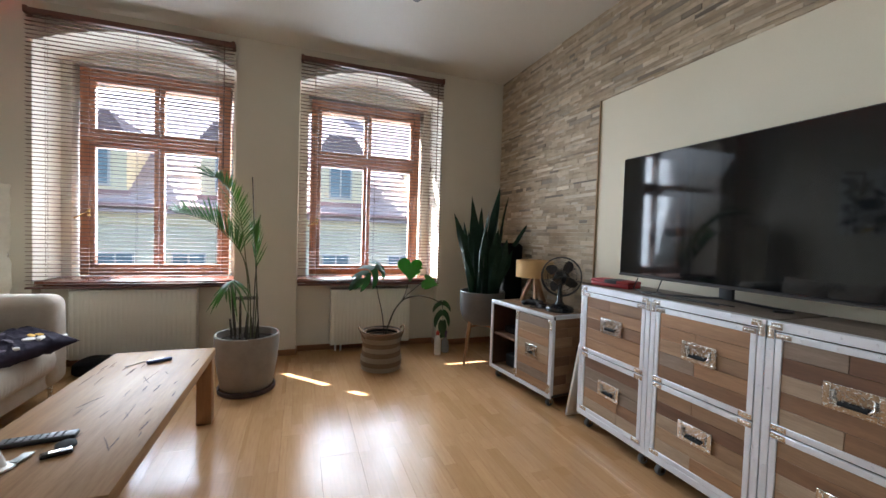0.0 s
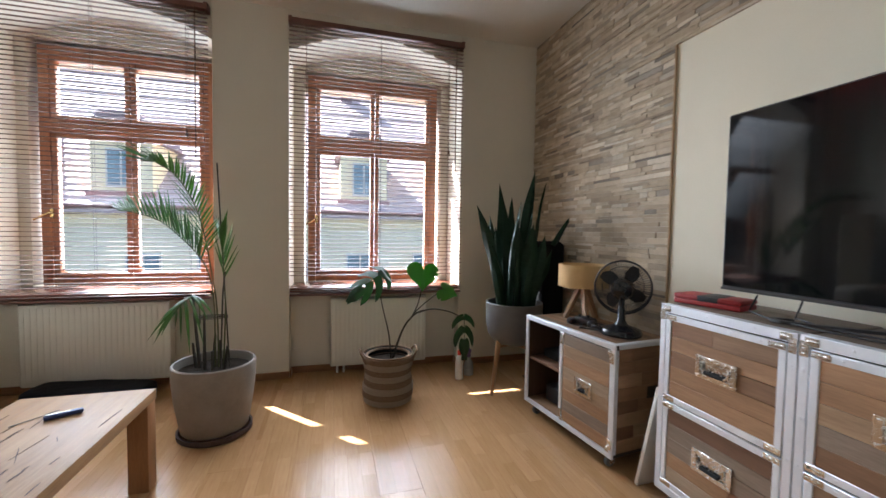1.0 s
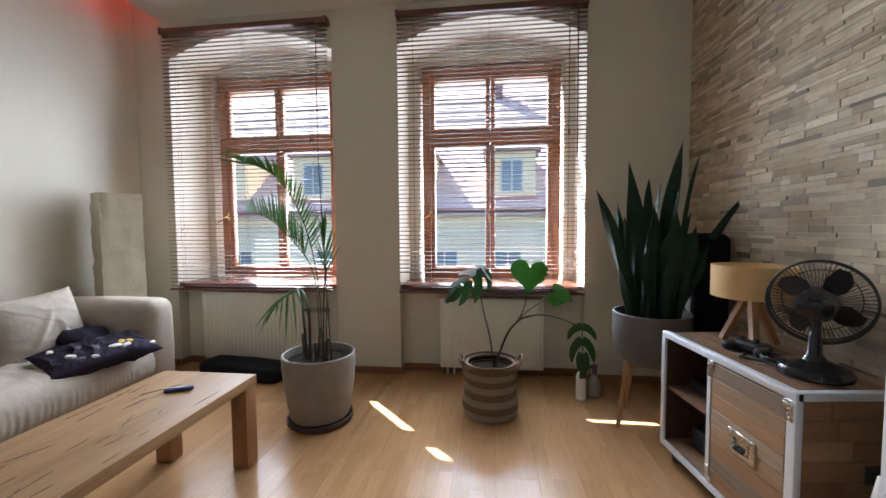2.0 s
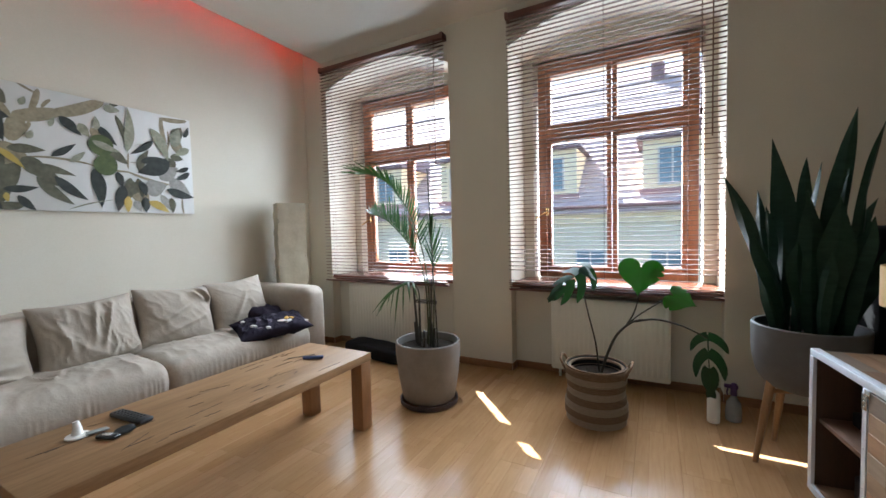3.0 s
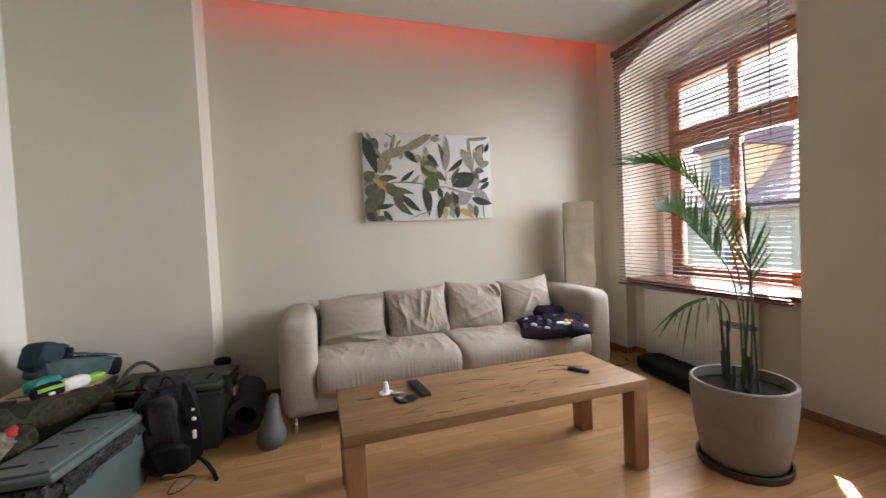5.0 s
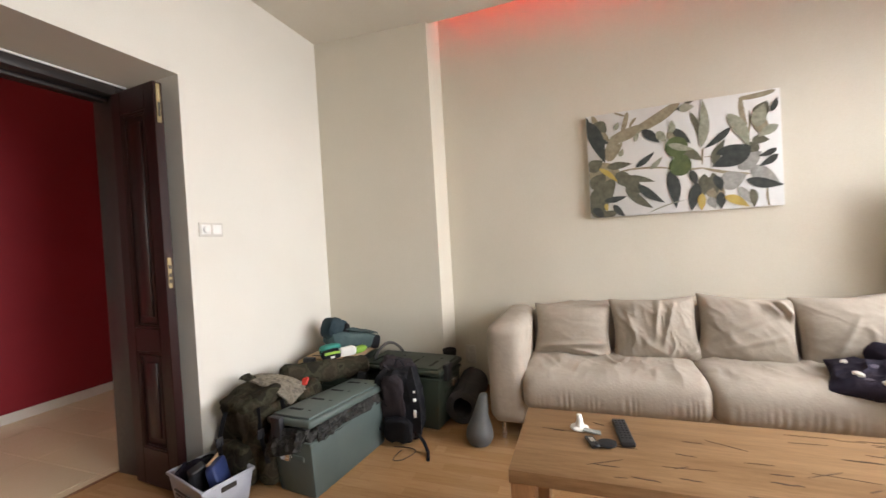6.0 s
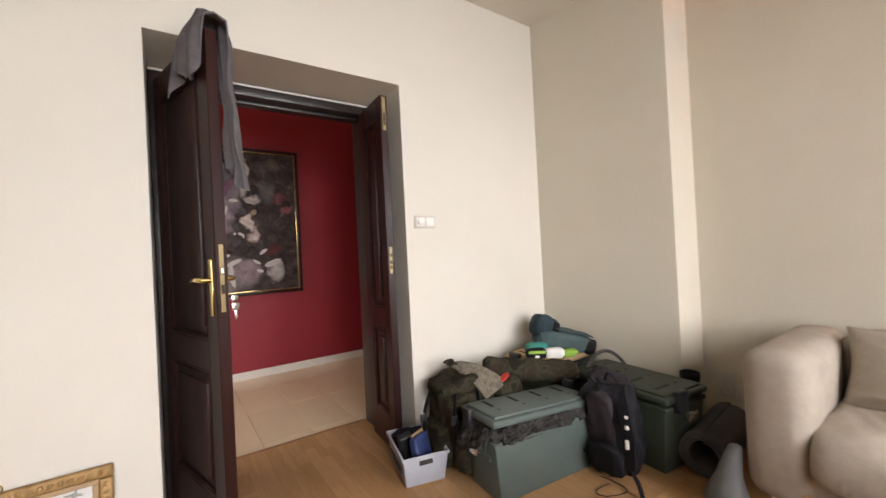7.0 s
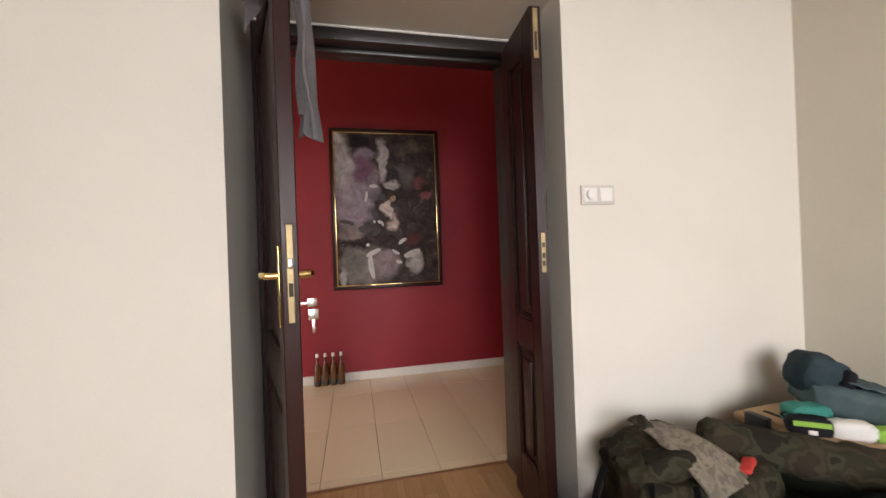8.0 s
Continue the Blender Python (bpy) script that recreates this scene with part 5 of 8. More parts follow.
def drawer_unit(m, rng, label):
    w, d, z0, z1 = 0.502, 0.385, 0.080, 0.857
    root = thing("drawer_unit", m, label, "drawer unit", "flight-case drawer units")
    part("body", box((0.004, 0.012, z0 + 0.004), (w - 0.004, d, z1 - 0.012), 0.002), CASEDARK, root)
    top = part("top", box((0.004, 0.004, z1 - 0.012), (w - 0.004, d, z1 - 0.006)), CASEDARK, root)
    n = 6
    for i in range(n):
        y0, y1 = 0.032 + (d - 0.034) * i / n, 0.032 + (d - 0.034) * (i + 1) / n
        part("strip", box((0.006, y0 + 0.0006, z1 - 0.008), (w - 0.006, y1 - 0.0006, z1 - 0.002 + rng.uniform(0, 0.001)), 0.001, 1), CASETOP, top)
    bm = bmesh.new()
    B(bm, (0.001, -0.004, z1 - 0.032), (w - 0.001, 0.008, z1 + 0.001), 0.0015, 1)
    B(bm, (0.001, 0.008, z1 - 0.003), (w - 0.001, 0.031, z1 + 0.001), 0.002)
    for k in range(6):
        rivet(bm, w * (k + 0.5) / 6, z1 - 0.014)
    part("top_profile", bm, ALU, root, "aluminium angle along the top edge")
    profile_bar(root, (0.001, z0 + 0.016), (w - 0.001, z0 + 0.016), 0.030)
    profile_bar(root, (0.014, z0 + 0.031), (0.014, z1 - 0.033), 0.026, n=5)
    profile_bar(root, (w - 0.014, z0 + 0.031), (w - 0.014, z1 - 0.033), 0.026, n=5)
    for x, z, sx, sz in ((0.014, z1 - 0.016, 1, -1), (w - 0.014, z1 - 0.016, -1, -1)):
        corner_plate(root, x, z, sx * 0.7, sz * 0.9)
    zm = (z0 + z1) / 2 - 0.004
    for a, b in ((z0 + 0.034, zm - 0.003), (zm + 0.003, z1 - 0.037)):
        dr = part("drawer", box((0.030, 0.004, a), (w - 0.030, 0.30, b), 0.001, 1), CASEDARK, root, "drawer faced with reclaimed wood strips")
        wood_strips(dr, 0.052, w - 0.052, a + 0.023, b - 0.023, -0.001, 0.006, 5, rng)
        x0, x1 = 0.030, w - 0.030
        bm = bmesh.new()
        B(bm, (x0, -0.005, b - 0.024), (x1, 0.006, b), 0.0015, 1)
        B(bm, (x0, -0.005, a), (x1, 0.006, a + 0.024), 0.0015, 1)
        B(bm, (x0, -0.0046, a + 0.024), (x0 + 0.022, 0.006, b - 0.024), 0.0015, 1)
        B(bm, (x1 - 0.022, -0.0046, a + 0.024), (x1, 0.006, b - 0.024), 0.0015, 1)
        for k in range(4):
            rivet(bm, x0 + 0.075 + (x1 - x0 - 0.15) * k / 3, b - 0.012, -0.005)
            rivet(bm, x0 + 0.075 + (x1 - x0 - 0.15) * k / 3, a + 0.012, -0.005)
        part("drawer_rim", bm, ALU, dr, "aluminium drawer rim")
        for x, s in ((x0 + 0.010, 1), (x1 - 0.010, -1)):
            for z, t in ((a + 0.012, 1), (b - 0.012, -1)):
                bm = bmesh.new()
                B(bm, (x - s * 0.010, -0.0066, z - 0.010), (x + s * 0.040, -0.0045, z + 0.010), 0.0008, 1)
                for q in (0.0, 0.014, 0.028):
                    rivet(bm, x + s * q, z, -0.0066)
                part("corner_plate", bm, NICKEL, dr, "riveted nickel corner plate")
        butterfly_handle(dr, w / 2, (a + b) / 2 + 0.012)
    for x in (0.05, w - 0.05):
        for y in (0.05, d - 0.05):
            caster(root, x, y, z0 + 0.003)
    return root


rng = random.Random(11)
drawer_unit(pose(2.490, 2.692, 0, 0, 0, -90), rng, "flight-case drawer unit of reclaimed wood with aluminium edges")
drawer_unit(pose(2.490, 2.188, 0, 0, 0, -90), rng, "flight-case drawer unit of reclaimed wood under the television")
drawer_unit(pose(2.490, 1.684, 0, 0, 0, -90), rng, "flight-case drawer unit of reclaimed wood with nickel handles")


def case_cabinet(m, rng):
    w, d, z0, z1, s = 0.718, 0.37, 0.075, 0.622, 0.330
    root = thing("flight_case_cabinet", m, "low flight-case cabinet of reclaimed wood with open shelves", "cabinet")
    t = 0.018
    for nm, lo, hi, mt in (("side_panel", (0.003, 0.006, z0), (t, d, z1 - 0.01), CASEBROWN), ("side_panel", (w - t, 0.006, z0), (w - 0.003, d, z1 - 0.01), CASEDARK),
                           ("bottom_panel", (t, 0.006, z0), (w - t, d, z0 + t), CASEDARK), ("top_panel", (t, 0.006, z1 - 0.03), (w - t, d, z1 - 0.01), CASEDARK),
                           ("back_panel", (t, d - 0.012, z0 + t), (w - t, d, z1 - 0.03), CASEDARK), ("divider", (s, 0.006, z0 + t), (s + 0.02, d - 0.012, z1 - 0.03), CASEBROWN)):
        part(nm, box(lo, hi), mt, root)
    part("shelf", box((t, 0.02, 0.345), (s, d - 0.013, 0.362), 0.002), RECLAIMED, root, "reclaimed wood shelf")
    part("shelf_floor", box((t, 0.012, z0 + t), (s, d - 0.013, z0 + t + 0.006), 0.001), RECLAIMED, root)
    top = part("top", box((0.004, 0.004, z1 - 0.010), (w - 0.004, d, z1 - 0.006)), CASEDARK, root)
    for i in range(6):
        y0, y1 = 0.026 + (d - 0.028) * i / 6, 0.026 + (d - 0.028) * (i + 1) / 6
        x, e = 0.026, 0.026
        while x < w - 0.03:
            e = min(x + rng.choice((0.22, 0.34, 0.46)), w - 0.026)
            part("strip", box((x + 0.0006, y0 + 0.0006, z1 - 0.008), (e - 0.0006, y1 - 0.0006, z1 - 0.002 + rng.uniform(0, 0.001)), 0.001, 1), RECLAIMED, top)
            x = e
    sd = part("side", box((w - 0.003, 0.02, z0 + 0.02), (w - 0.0015, d, z1 - 0.02)), CASEDARK, root)
    for i in range(8):
        a, b = z0 + 0.022 + (z1 - z0 - 0.045) * i / 8, z0 + 0.022 + (z1 - z0 - 0.045) * (i + 1) / 8
        k = rng.uniform(0.10, 0.28)
        for y0, y1 in ((0.02, k), (k, d)):
            part("strip", box((w - 0.002, y0 + 0.0006, a + 0.0006), (w + 0.004 + rng.uniform(0, 0.001), y1 - 0.0006, b - 0.0006), 0.001, 1), RECLAIMED_SIDE, sd)
    bm = bmesh.new()
    B(bm, (w - 0.05, d - 0.16, 0.34), (w + 0.0062, d - 0.05, 0.40), 0.002, 1)
    part("side_handle", bm, CASEDARK, root, "recessed side handle")
    bm = bmesh.new()
    B(bm, (0.0, -0.004, z1 - 0.026), (w + 0.006, 0.007, z1 + 0.001), 0.003)
    B(bm, (0.0, 0.007, z1 - 0.003), (w + 0.006, 0.026, z1 + 0.001), 0.002)
    B(bm, (w - 0.02, 0.026, z1 - 0.003), (w + 0.007, d, z1 + 0.0012), 0.002)
    B(bm, (w + 0.003, 0.02, z1 - 0.024), (w + 0.0075, d, z1 - 0.003), 0.002)
    part("top_profile", bm, ALU, root, "aluminium angle round the top edge")
    profile_bar(root, (0.0, z0 + 0.012), (w + 0.004, z0 + 0.012), 0.026, n=5)
    profile_bar(root, (0.013, z0 + 0.025), (0.013, z1 - 0.027), 0.026, n=4)
    profile_bar(root, (w - 0.010, z0 + 0.025), (w - 0.010, z1 - 0.027), 0.030, n=4)
    profile_bar(root, (s + 0.010, z0 + 0.025), (s + 0.010, z1 - 0.027), 0.022, n=4)
    part("corner_edge", box((w - 0.002, -0.0035, z0 + 0.02), (w + 0.0068, 0.02, z1 - 0.026), 0.002), ALU, root)
    for z, k in ((z1 - 0.04, -1), (z0 + 0.04, 1)):
        for x, sx in ((s + 0.012, 1), (w - 0.012, -1)):
            corner_plate(root, x, z, sx * 0.5, k, -0.0068)
    dr = part("door", box((s + 0.024, 0.002, z0 + 0.028), (w - 0.027, 0.014, z1 - 0.030), 0.001, 1), CASEDARK, root, "door faced with reclaimed wood strips")
    wood_strips(dr, s + 0.026, w - 0.029, z0 + 0.030, z1 - 0.032, -0.002, 0.004, 8, rng)
    butterfly_handle(dr, (s + w) / 2 - 0.005, 0.345, 0.125, 0.085)
    for x in (0.06, w - 0.06):
        for y in (0.05, d - 0.05):
            caster(root, x, y, z0 + 0.001)
    return root


CAB = pose(2.360, 3.615, 0, 0, 0, -83.5)
case_cabinet(CAB, random.Random(4))
bm = bmesh.new()
B(bm, (0, 0, 0), (0.17, 0.19, 0.10), 0.012, 3)
solo("black_console", bm, BLACK, CAB @ pose(0.09, 0.09, 0.1), "black electronic box on the lower shelf", "console")
solo("dark_book_stack", box((0, 0, 0), (0.22, 0.20, 0.05), 0.006), RUBBER, CAB @ pose(0.05, 0.10, 0.3625), "dark flat box on the upper shelf", "box")

# leaning white board between the cases
solo("leaning_board", box((-0.15, -0.009, 0), (0.15, 0.009, 0.50), 0.002), WHITEPLASTIC, pose(2.655, 2.815, 0, 12, 0, 0), "white board leaning against the drawer unit", "board")

# ---- television ----
tv = thing("television", pose(2.665, 1.955, 0.857), "large black flat-screen television on a thin stand", "television")
part("bezel", box((-0.022, -0.605, 0.075), (0.028, 0.605, 0.748), 0.006), BLACK, tv)
part("screen", box((-0.0255, -0.598, 0.092), (-0.022, 0.598, 0.742), 0.001, 1), SCREEN, tv, "dark glossy screen")
part("lower_trim", box((-0.027, -0.604, 0.076), (-0.022, 0.604, 0.086), 0.001, 1), CASEDARK, tv, "dark lower trim")
part("back_cover", box((0.028, -0.45, 0.16), (0.060, 0.45, 0.62), 0.015), BLACK, tv)
stand = part("stand", box((0.020, -0.010, 0.020), (0.042, 0.050, 0.090), 0.004), BLACK, tv, "slim black stand neck")
for way in (((0.030, 0.030, 0.026), (0.060, -0.06, 0.016), (0.095, -0.150, 0.008), (0.106, -0.185, 0.0065), (0.070, -0.205, 0.0065), (0.030, -0.170, 0.0065)), ((0.030, 0.030, 0.026), (-0.005, 0.14, 0.016), (-0.060, 0.290, 0.008), (-0.088, 0.355, 0.0065), (-0.060, 0.385, 0.0065), (-0.020, 0.350, 0.0065))):
    part("stand_leg", ribbon(smooth_line(way, 5), 0.020, 0.009), BLACK, stand, "long flat bent stand leg")
for i, pts in enumerate((((2.64, 2.42, 0.93), (2.63, 2.44, 0.87), (2.60, 2.36, 0.863), (2.57, 2.20, 0.863), (2.58, 2.05, 0.863), (2.60, 1.90, 0.863)),
                         ((2.68, 2.30, 0.94), (2.66, 2.31, 0.868), (2.62, 2.20, 0.864), (2.62, 2.02, 0.864), (2.63, 1.85, 0.864)))):
    ps = []
    for a, b in zip(pts, pts[1:]):
        ps += [Vector(a).lerp(Vector(b), k / 4) for k in range(4)]
    solo("power_cable", tube(bmesh.new(), ps, 0.0032, 6), BLACK, I4, "black cable hanging from the television", "cable", "cables")
rb = thing("red_case", pose(2.655, 2.60, 0.858, 0, 0, 12), "flat red case with a black band on the drawer unit", "case")
part("lid", box((-0.065, -0.125, 0.021), (0.065, 0.125, 0.040), 0.006), BAGRED, rb)
part("band", box((-0.066, -0.05, 0.020), (0.066, 0.03, 0.0415), 0.004), BLACK, rb, "black band round the case")
part("tray", box((-0.064, -0.124, 0), (0.064, 0.124, 0.0208), 0.005), BAGRED, rb, "red lower shell")

# ---- radiators ----
def radiator(x0, x1, z0, z1):
    root = thing("radiator", pose(x0, 4.54, 0), "white ribbed panel radiator in the window bay", "radiator", "radiators")
    w = x1 - x0
    bm = bmesh.new()
    n = int(w / 0.033)
    xs, s = [], w / n
    B(bm, (0, 0.004, z0), (w, 0.02, z1 - 0.006), 0.006)
    front = part("front_panel", bm, RADWHITE, root)
    me = mesh_of(box((0.005, 0.0022, z0 + 0.035), (s - 0.005, 0.012, z1 - 0.03), 0.0016, 2), RADWHITE)
    for i in range(n):
        rib = new("rib", me)
        rib.parent = front
        rib.matrix_basis = pose(i * s, 0, 0)
    part("rear_panel", box((0.004, 0.078, z0), (w - 0.004, 0.094, z1 - 0.006), 0.006), RADWHITE, root)
    part("side_cover", box((-0.003, 0.006, z0 + 0.01), (-0.0002, 0.092, z1), 0.001, 1), RADWHITE, root)
    part("side_cover", box((w + 0.0002, 0.006, z0 + 0.01), (w + 0.003, 0.092, z1), 0.001, 1), RADWHITE, root)
    bm = bmesh.new()
    for i in range(int(w / 0.016)):
        B(bm, (0.006 + i * 0.016, 0.012, z1 - 0.004), (0.014 + i * 0.016, 0.09, z1 - 0.001))
    part("top_grille", bm, RADWHITE, root)
    bm = bmesh.new()
    for i in range(int(w / 0.05)):
        B(bm, (0.02 + i * 0.05, 0.022, z0 + 0.02), (0.022 + i * 0.05, 0.076, z1 - 0.03))
    part("convector_fins", bm, RADWHITE, root)
    bm = bmesh.new()
    tube(bm, [(0.05, 0.05, 0.0), (0.05, 0.05, z0 + 0.01)], 0.009, 10)
    tube(bm, [(0.10, 0.05, 0.0), (0.10, 0.05, z0 + 0.01)], 0.009, 10)
    part("pipe", bm, RADWHITE, root)


radiator(-0.785, 0.065, 0.075, 0.625)
radiator(1.160, 1.920, 0.065, 0.598)

# ---- paper floor lamp ----
lamp = thing("paper_floor_lamp", pose(-1.085, 4.125, 0, 0, 0, -30), "tall square rice-paper floor lamp, switched off", "floor lamp")
bm = bmesh.new()
nz, hw = 26, 0.118
prev = None
for k in range(nz + 1):
    z = 0.03 + (1.375 - 0.03) * k / nz
    ring = []
    for i in range(32):
        side, f = divmod(i, 8)
        u = -1 + 2 * f / 8
        x, y = ((u, -1), (1, u), (-u, 1), (-1, -u))[side]
        j = 0.010 * noise.noise(Vector((x * 2.2, y * 2.2, z * 7))) + 0.004 * math.sin(z * 46)
        ring.append(bm.verts.new((x * (hw + j), y * (hw + j), z)))
    if prev:
        for i in range(32):
            bm.faces.new((prev[i], prev[(i + 1) % 32], ring[(i + 1) % 32], ring[i]))
    prev = ring
part("paper_shade", bm, PAPER, lamp, "crinkled cream paper shade")
bm = bmesh.new()
for sx, sy in ((-1, -1), (1, -1), (1, 1), (-1, 1)):
    tube(bm, [(sx * 0.11, sy * 0.11, 0), (sx * 0.11, sy * 0.11, 1.36)], 0.004, 6)
B(bm, (-0.11, -0.11, 0.0), (0.11, 0.11, 0.014), 0.003)
part("wire_frame", bm, STEEL, lamp)
solo("lamp_cable", tube(bmesh.new(), arc((-0.98, 3.99, 0.006), (-0.80, 4.20, 0.006), (0.10, -0.05, 0)) + arc((-0.78, 4.21, 0.006), (-0.90, 4.42, 0.006), (0.07, 0.03, 0)), 0.004, 6), BLACK, I4, "black lamp cable curled on the floor", "cable")

# ---- canvas print ----
pic = thing("canvas_print", pose(XW + 0.001, 2.848, 1.625), "wide canvas print of olive leaves and fruit against white sky", "picture")
PW, PH = 1.09, 0.70
part("canvas", box((0, -PW / 2, -PH / 2), (0.028, PW / 2, PH / 2), 0.002), CANVASWHITE, pic)


def printed(parent, wide, high, plane, rows, material, step, name, fat=0.5, blunt=1.0):
    """Flat printed or painted shapes on a picture; a row: place across and down, length, width, angle. plane: across, up and out; blunt: under 1 for full ends."""
    for u, v, ln, wd, ang in rows:
        bm = bmesh.new()
        c, s = math.cos(radians(ang)), math.sin(radians(ang))
        pts = []
        for i in range(13):
            t = i / 12
            pts.append((ln * (t - 0.5), wd * 0.56 * math.sin(math.pi * t ** fat) ** blunt if 0 < t < 1 else 0))
        out = pts + [(a, -b * 0.92) for a, b in pts[-2:0:-1]]
        bend = 0.05 * ln * math.sin(37.0 * u + 91.0 * v)
        placed = []
        for a, b in out:
            b += bend * (1 - (2 * a / ln) ** 2)
            y, z = (u - 0.5) * wide + a * c - b * s, (0.5 - v) * high + a * s + b * c
            placed.append((min(max(y, -wide / 2 + 0.001), wide / 2 - 0.001), min(max(z, -high / 2 + 0.001), high / 2 - 0.001)))
        shape(bm, placed, 0.0002, plane @ Matrix.Translation((0, 0, 0.00006 * next(step))))
        part(name, bm, material, parent)


layer = itertools.count()
ON_CANVAS = Matrix(((0, 0, 1, 0.0283), (1, 0, 0, 0), (0, 1, 0, 0), (0, 0, 0, 1)))


def print_leaves(rows, material, name="printed_leaf", fat=0.75, blunt=0.95):
    printed(pic, PW, PH, ON_CANVAS, rows, material, layer, name, fat, blunt)


print_leaves([(0.138, 0.351, 0.16, 0.076, 74), (0.223, 0.223, 0.22, 0.069, 19), (0.396, 0.095, 0.308, 0.062, 29), (0.081, 0.134, 0.22, 0.036, 118), (0.22, 0.113, 0.147, 0.029, 74), (0.191, 0.021, 0.086, 0.012, 152), (0.266, 0.118, 0.069, 0.017, 53), (0.314, 0.582, 0.316, 0.012, -2), (0.536, 0.602, 0.215, 0.013, -5), (0.733, 0.66, 0.267, 0.017, -14), (0.622, 0.509, 0.111, 0.01, 87), (0.829, 0.165, 0.191, 0.029, 97), (0.893, 0.028, 0.193, 0.029, 6), (0.849, 0.26, 0.156, 0.012, 86), (0.928, 0.918, 0.126, 0.012, -87), (0.692, 0.515, 0.147, 0.006, 3), (0.164, 0.375, 0.146, 0.024, -123)], PRINT_BRANCH, "printed_branch", 1.0, 0.3)
print_leaves([(0.086, 0.57, 0.203, 0.143, 2), (0.899, 0.286, 0.149, 0.071, -68), (0.495, 0.33, 0.147, 0.071, -46), (0.676, 0.816, 0.145, 0.095, -62)], PRINT_BRANCH, "printed_shade", 1.0, 0.5)
print_leaves([(0.057, 0.833, 0.13, 0.179, -5), (0.231, 0.695, 0.206, 0.071, -40), (0.195, 0.643, 0.117, 0.083, -48), (0.091, 0.971, 0.148, 0.048, 7), (0.645, 0.76, 0.129, 0.06, 45), (0.852, 0.501, 0.104, 0.083, 30)], PRINT_MID, "printed_shade", 1.0, 0.5)
print_leaves([(0.083, 0.762, 0.258, 0.125, 51), (0.045, 0.492, 0.111, 0.083, 35), (0.055, 0.642, 0.134, 0.095, 47), (0.083, 0.128, 0.104, 0.069, -45), (0.596, 0.264, 0.238, 0.032, -76), (0.705, 0.487, 0.167, 0.05, 66), (0.571, 0.489, 0.138, 0.055, -37), (0.902, 0.423, 0.091, 0.05, -6), (0.612, 0.792, 0.175, 0.062, -102), (0.677, 0.764, 0.14, 0.045, -80), (0.024, 0.916, 0.121, 0.071, -90)], PRINT_MID)
print_leaves([(0.767, 0.752, 0.153, 0.109, 22), (0.914, 0.725, 0.183, 0.086, -37), (0.848, 0.589, 0.158, 0.09, 37), (0.829, 0.898, 0.147, 0.048, -55), (0.66, 0.938, 0.083, 0.048, -66)], PRINT_GREY)
print_leaves([(0.178, 0.513, 0.16, 0.048, 3), (0.281, 0.838, 0.222, 0.055, -43), (0.273, 0.671, 0.216, 0.045, -10), (0.855, 0.919, 0.115, 0.043, -87), (0.911, 0.159, 0.109, 0.076, 55), (0.565, 0.007, 0.051, 0.029, 9)], PRINT_MID)
print_leaves([(0.05, 0.261, 0.321, 0.086, -71), (0.323, 0.482, 0.147, 0.036, 38), (0.358, 0.273, 0.14, 0.055, -43), (0.522, 0.306, 0.146, 0.045, -48), (0.698, 0.363, 0.182, 0.04, -142), (0.463, 0.787, 0.248, 0.069, -83), (0.348, 0.807, 0.201, 0.052, -41), (0.571, 0.871, 0.182, 0.064, -102), (0.572, 0.697, 0.106, 0.043, -75), (0.761, 0.54, 0.232, 0.101, -154), (0.931, 0.536, 0.101, 0.032, -158), (0.933, 0.604, 0.116, 0.038, -147), (0.914, 0.79, 0.197, 0.057, -14), (0.702, 0.922, 0.107, 0.05, -89)], PRINT_DARK)
print_leaves([(0.149, 0.826, 0.144, 0.038, 8), (0.167, 0.945, 0.111, 0.04, -49), (0.047, 0.958, 0.101, 0.05, -48), (0.969, 0.135, 0.089, 0.031, 68), (0.094, 0.272, 0.07, 0.038, -14), (-0.001, 0.088, 0.114, 0.024, -92), (0.692, 0.766, 0.107, 0.048, -71), (0.769, 0.48, 0.183, 0.054, 10)], PRINT_DARK)
print_leaves([(0.624, 0.214, 0.3, 0.055, 87), (0.8, 0.314, 0.239, 0.069, -64), (0.47, 0.207, 0.088, 0.036, 89), (0.417, 0.289, 0.091, 0.05, -57), (0.382, 0.525, 0.107, 0.031, 44), (0.551, 0.057, 0.088, 0.05, 2), (0.936, 0.356, 0.121, 0.05, -150), (0.906, 0.211, 0.144, 0.074, 74), (0.174, 0.134, 0.057, 0.029, 66), (0.283, 0.26, 0.07, 0.024, 67), (0.192, 0.391, 0.056, 0.031, 66), (0.433, 0.939, 0.248, 0.008, 17)], PRINT_PALE)
print_leaves([(0.490, 0.398, 0.135, 0.125, 10)], PRINT_OLIVE, "printed_olive", 1.0, 0.5)
print_leaves([(0.506, 0.580, 0.130, 0.128, -20)], PRINT_OLIVE, "printed_olive", 1.0, 0.5)
print_leaves([(0.516, 0.405, 0.156, 0.04, -19)], PRINT_PALE)
print_leaves([(0.607, 0.924, 0.112, 0.043, -93), (0.778, 0.941, 0.147, 0.05, -30), (0.114, 0.597, 0.157, 0.031, -43), (0.096, 0.905, 0.054, 0.024, -85)], PRINT_GOLD)


# ---- palm in a grey pot ----
def pot_profile(r0, r1, h, t=0.014):
    return [(r0 * 0.6, 0), (r0 * 0.94, 0), (r0, 0.012), (r0 * 0.35 + r1 * 0.65, h * 0.45), (r1, h * 0.80), (r1, h - 0.006), (r1 - 0.005, h), (r1 - t, h - 0.002), (r1 - t, h * 0.80)]


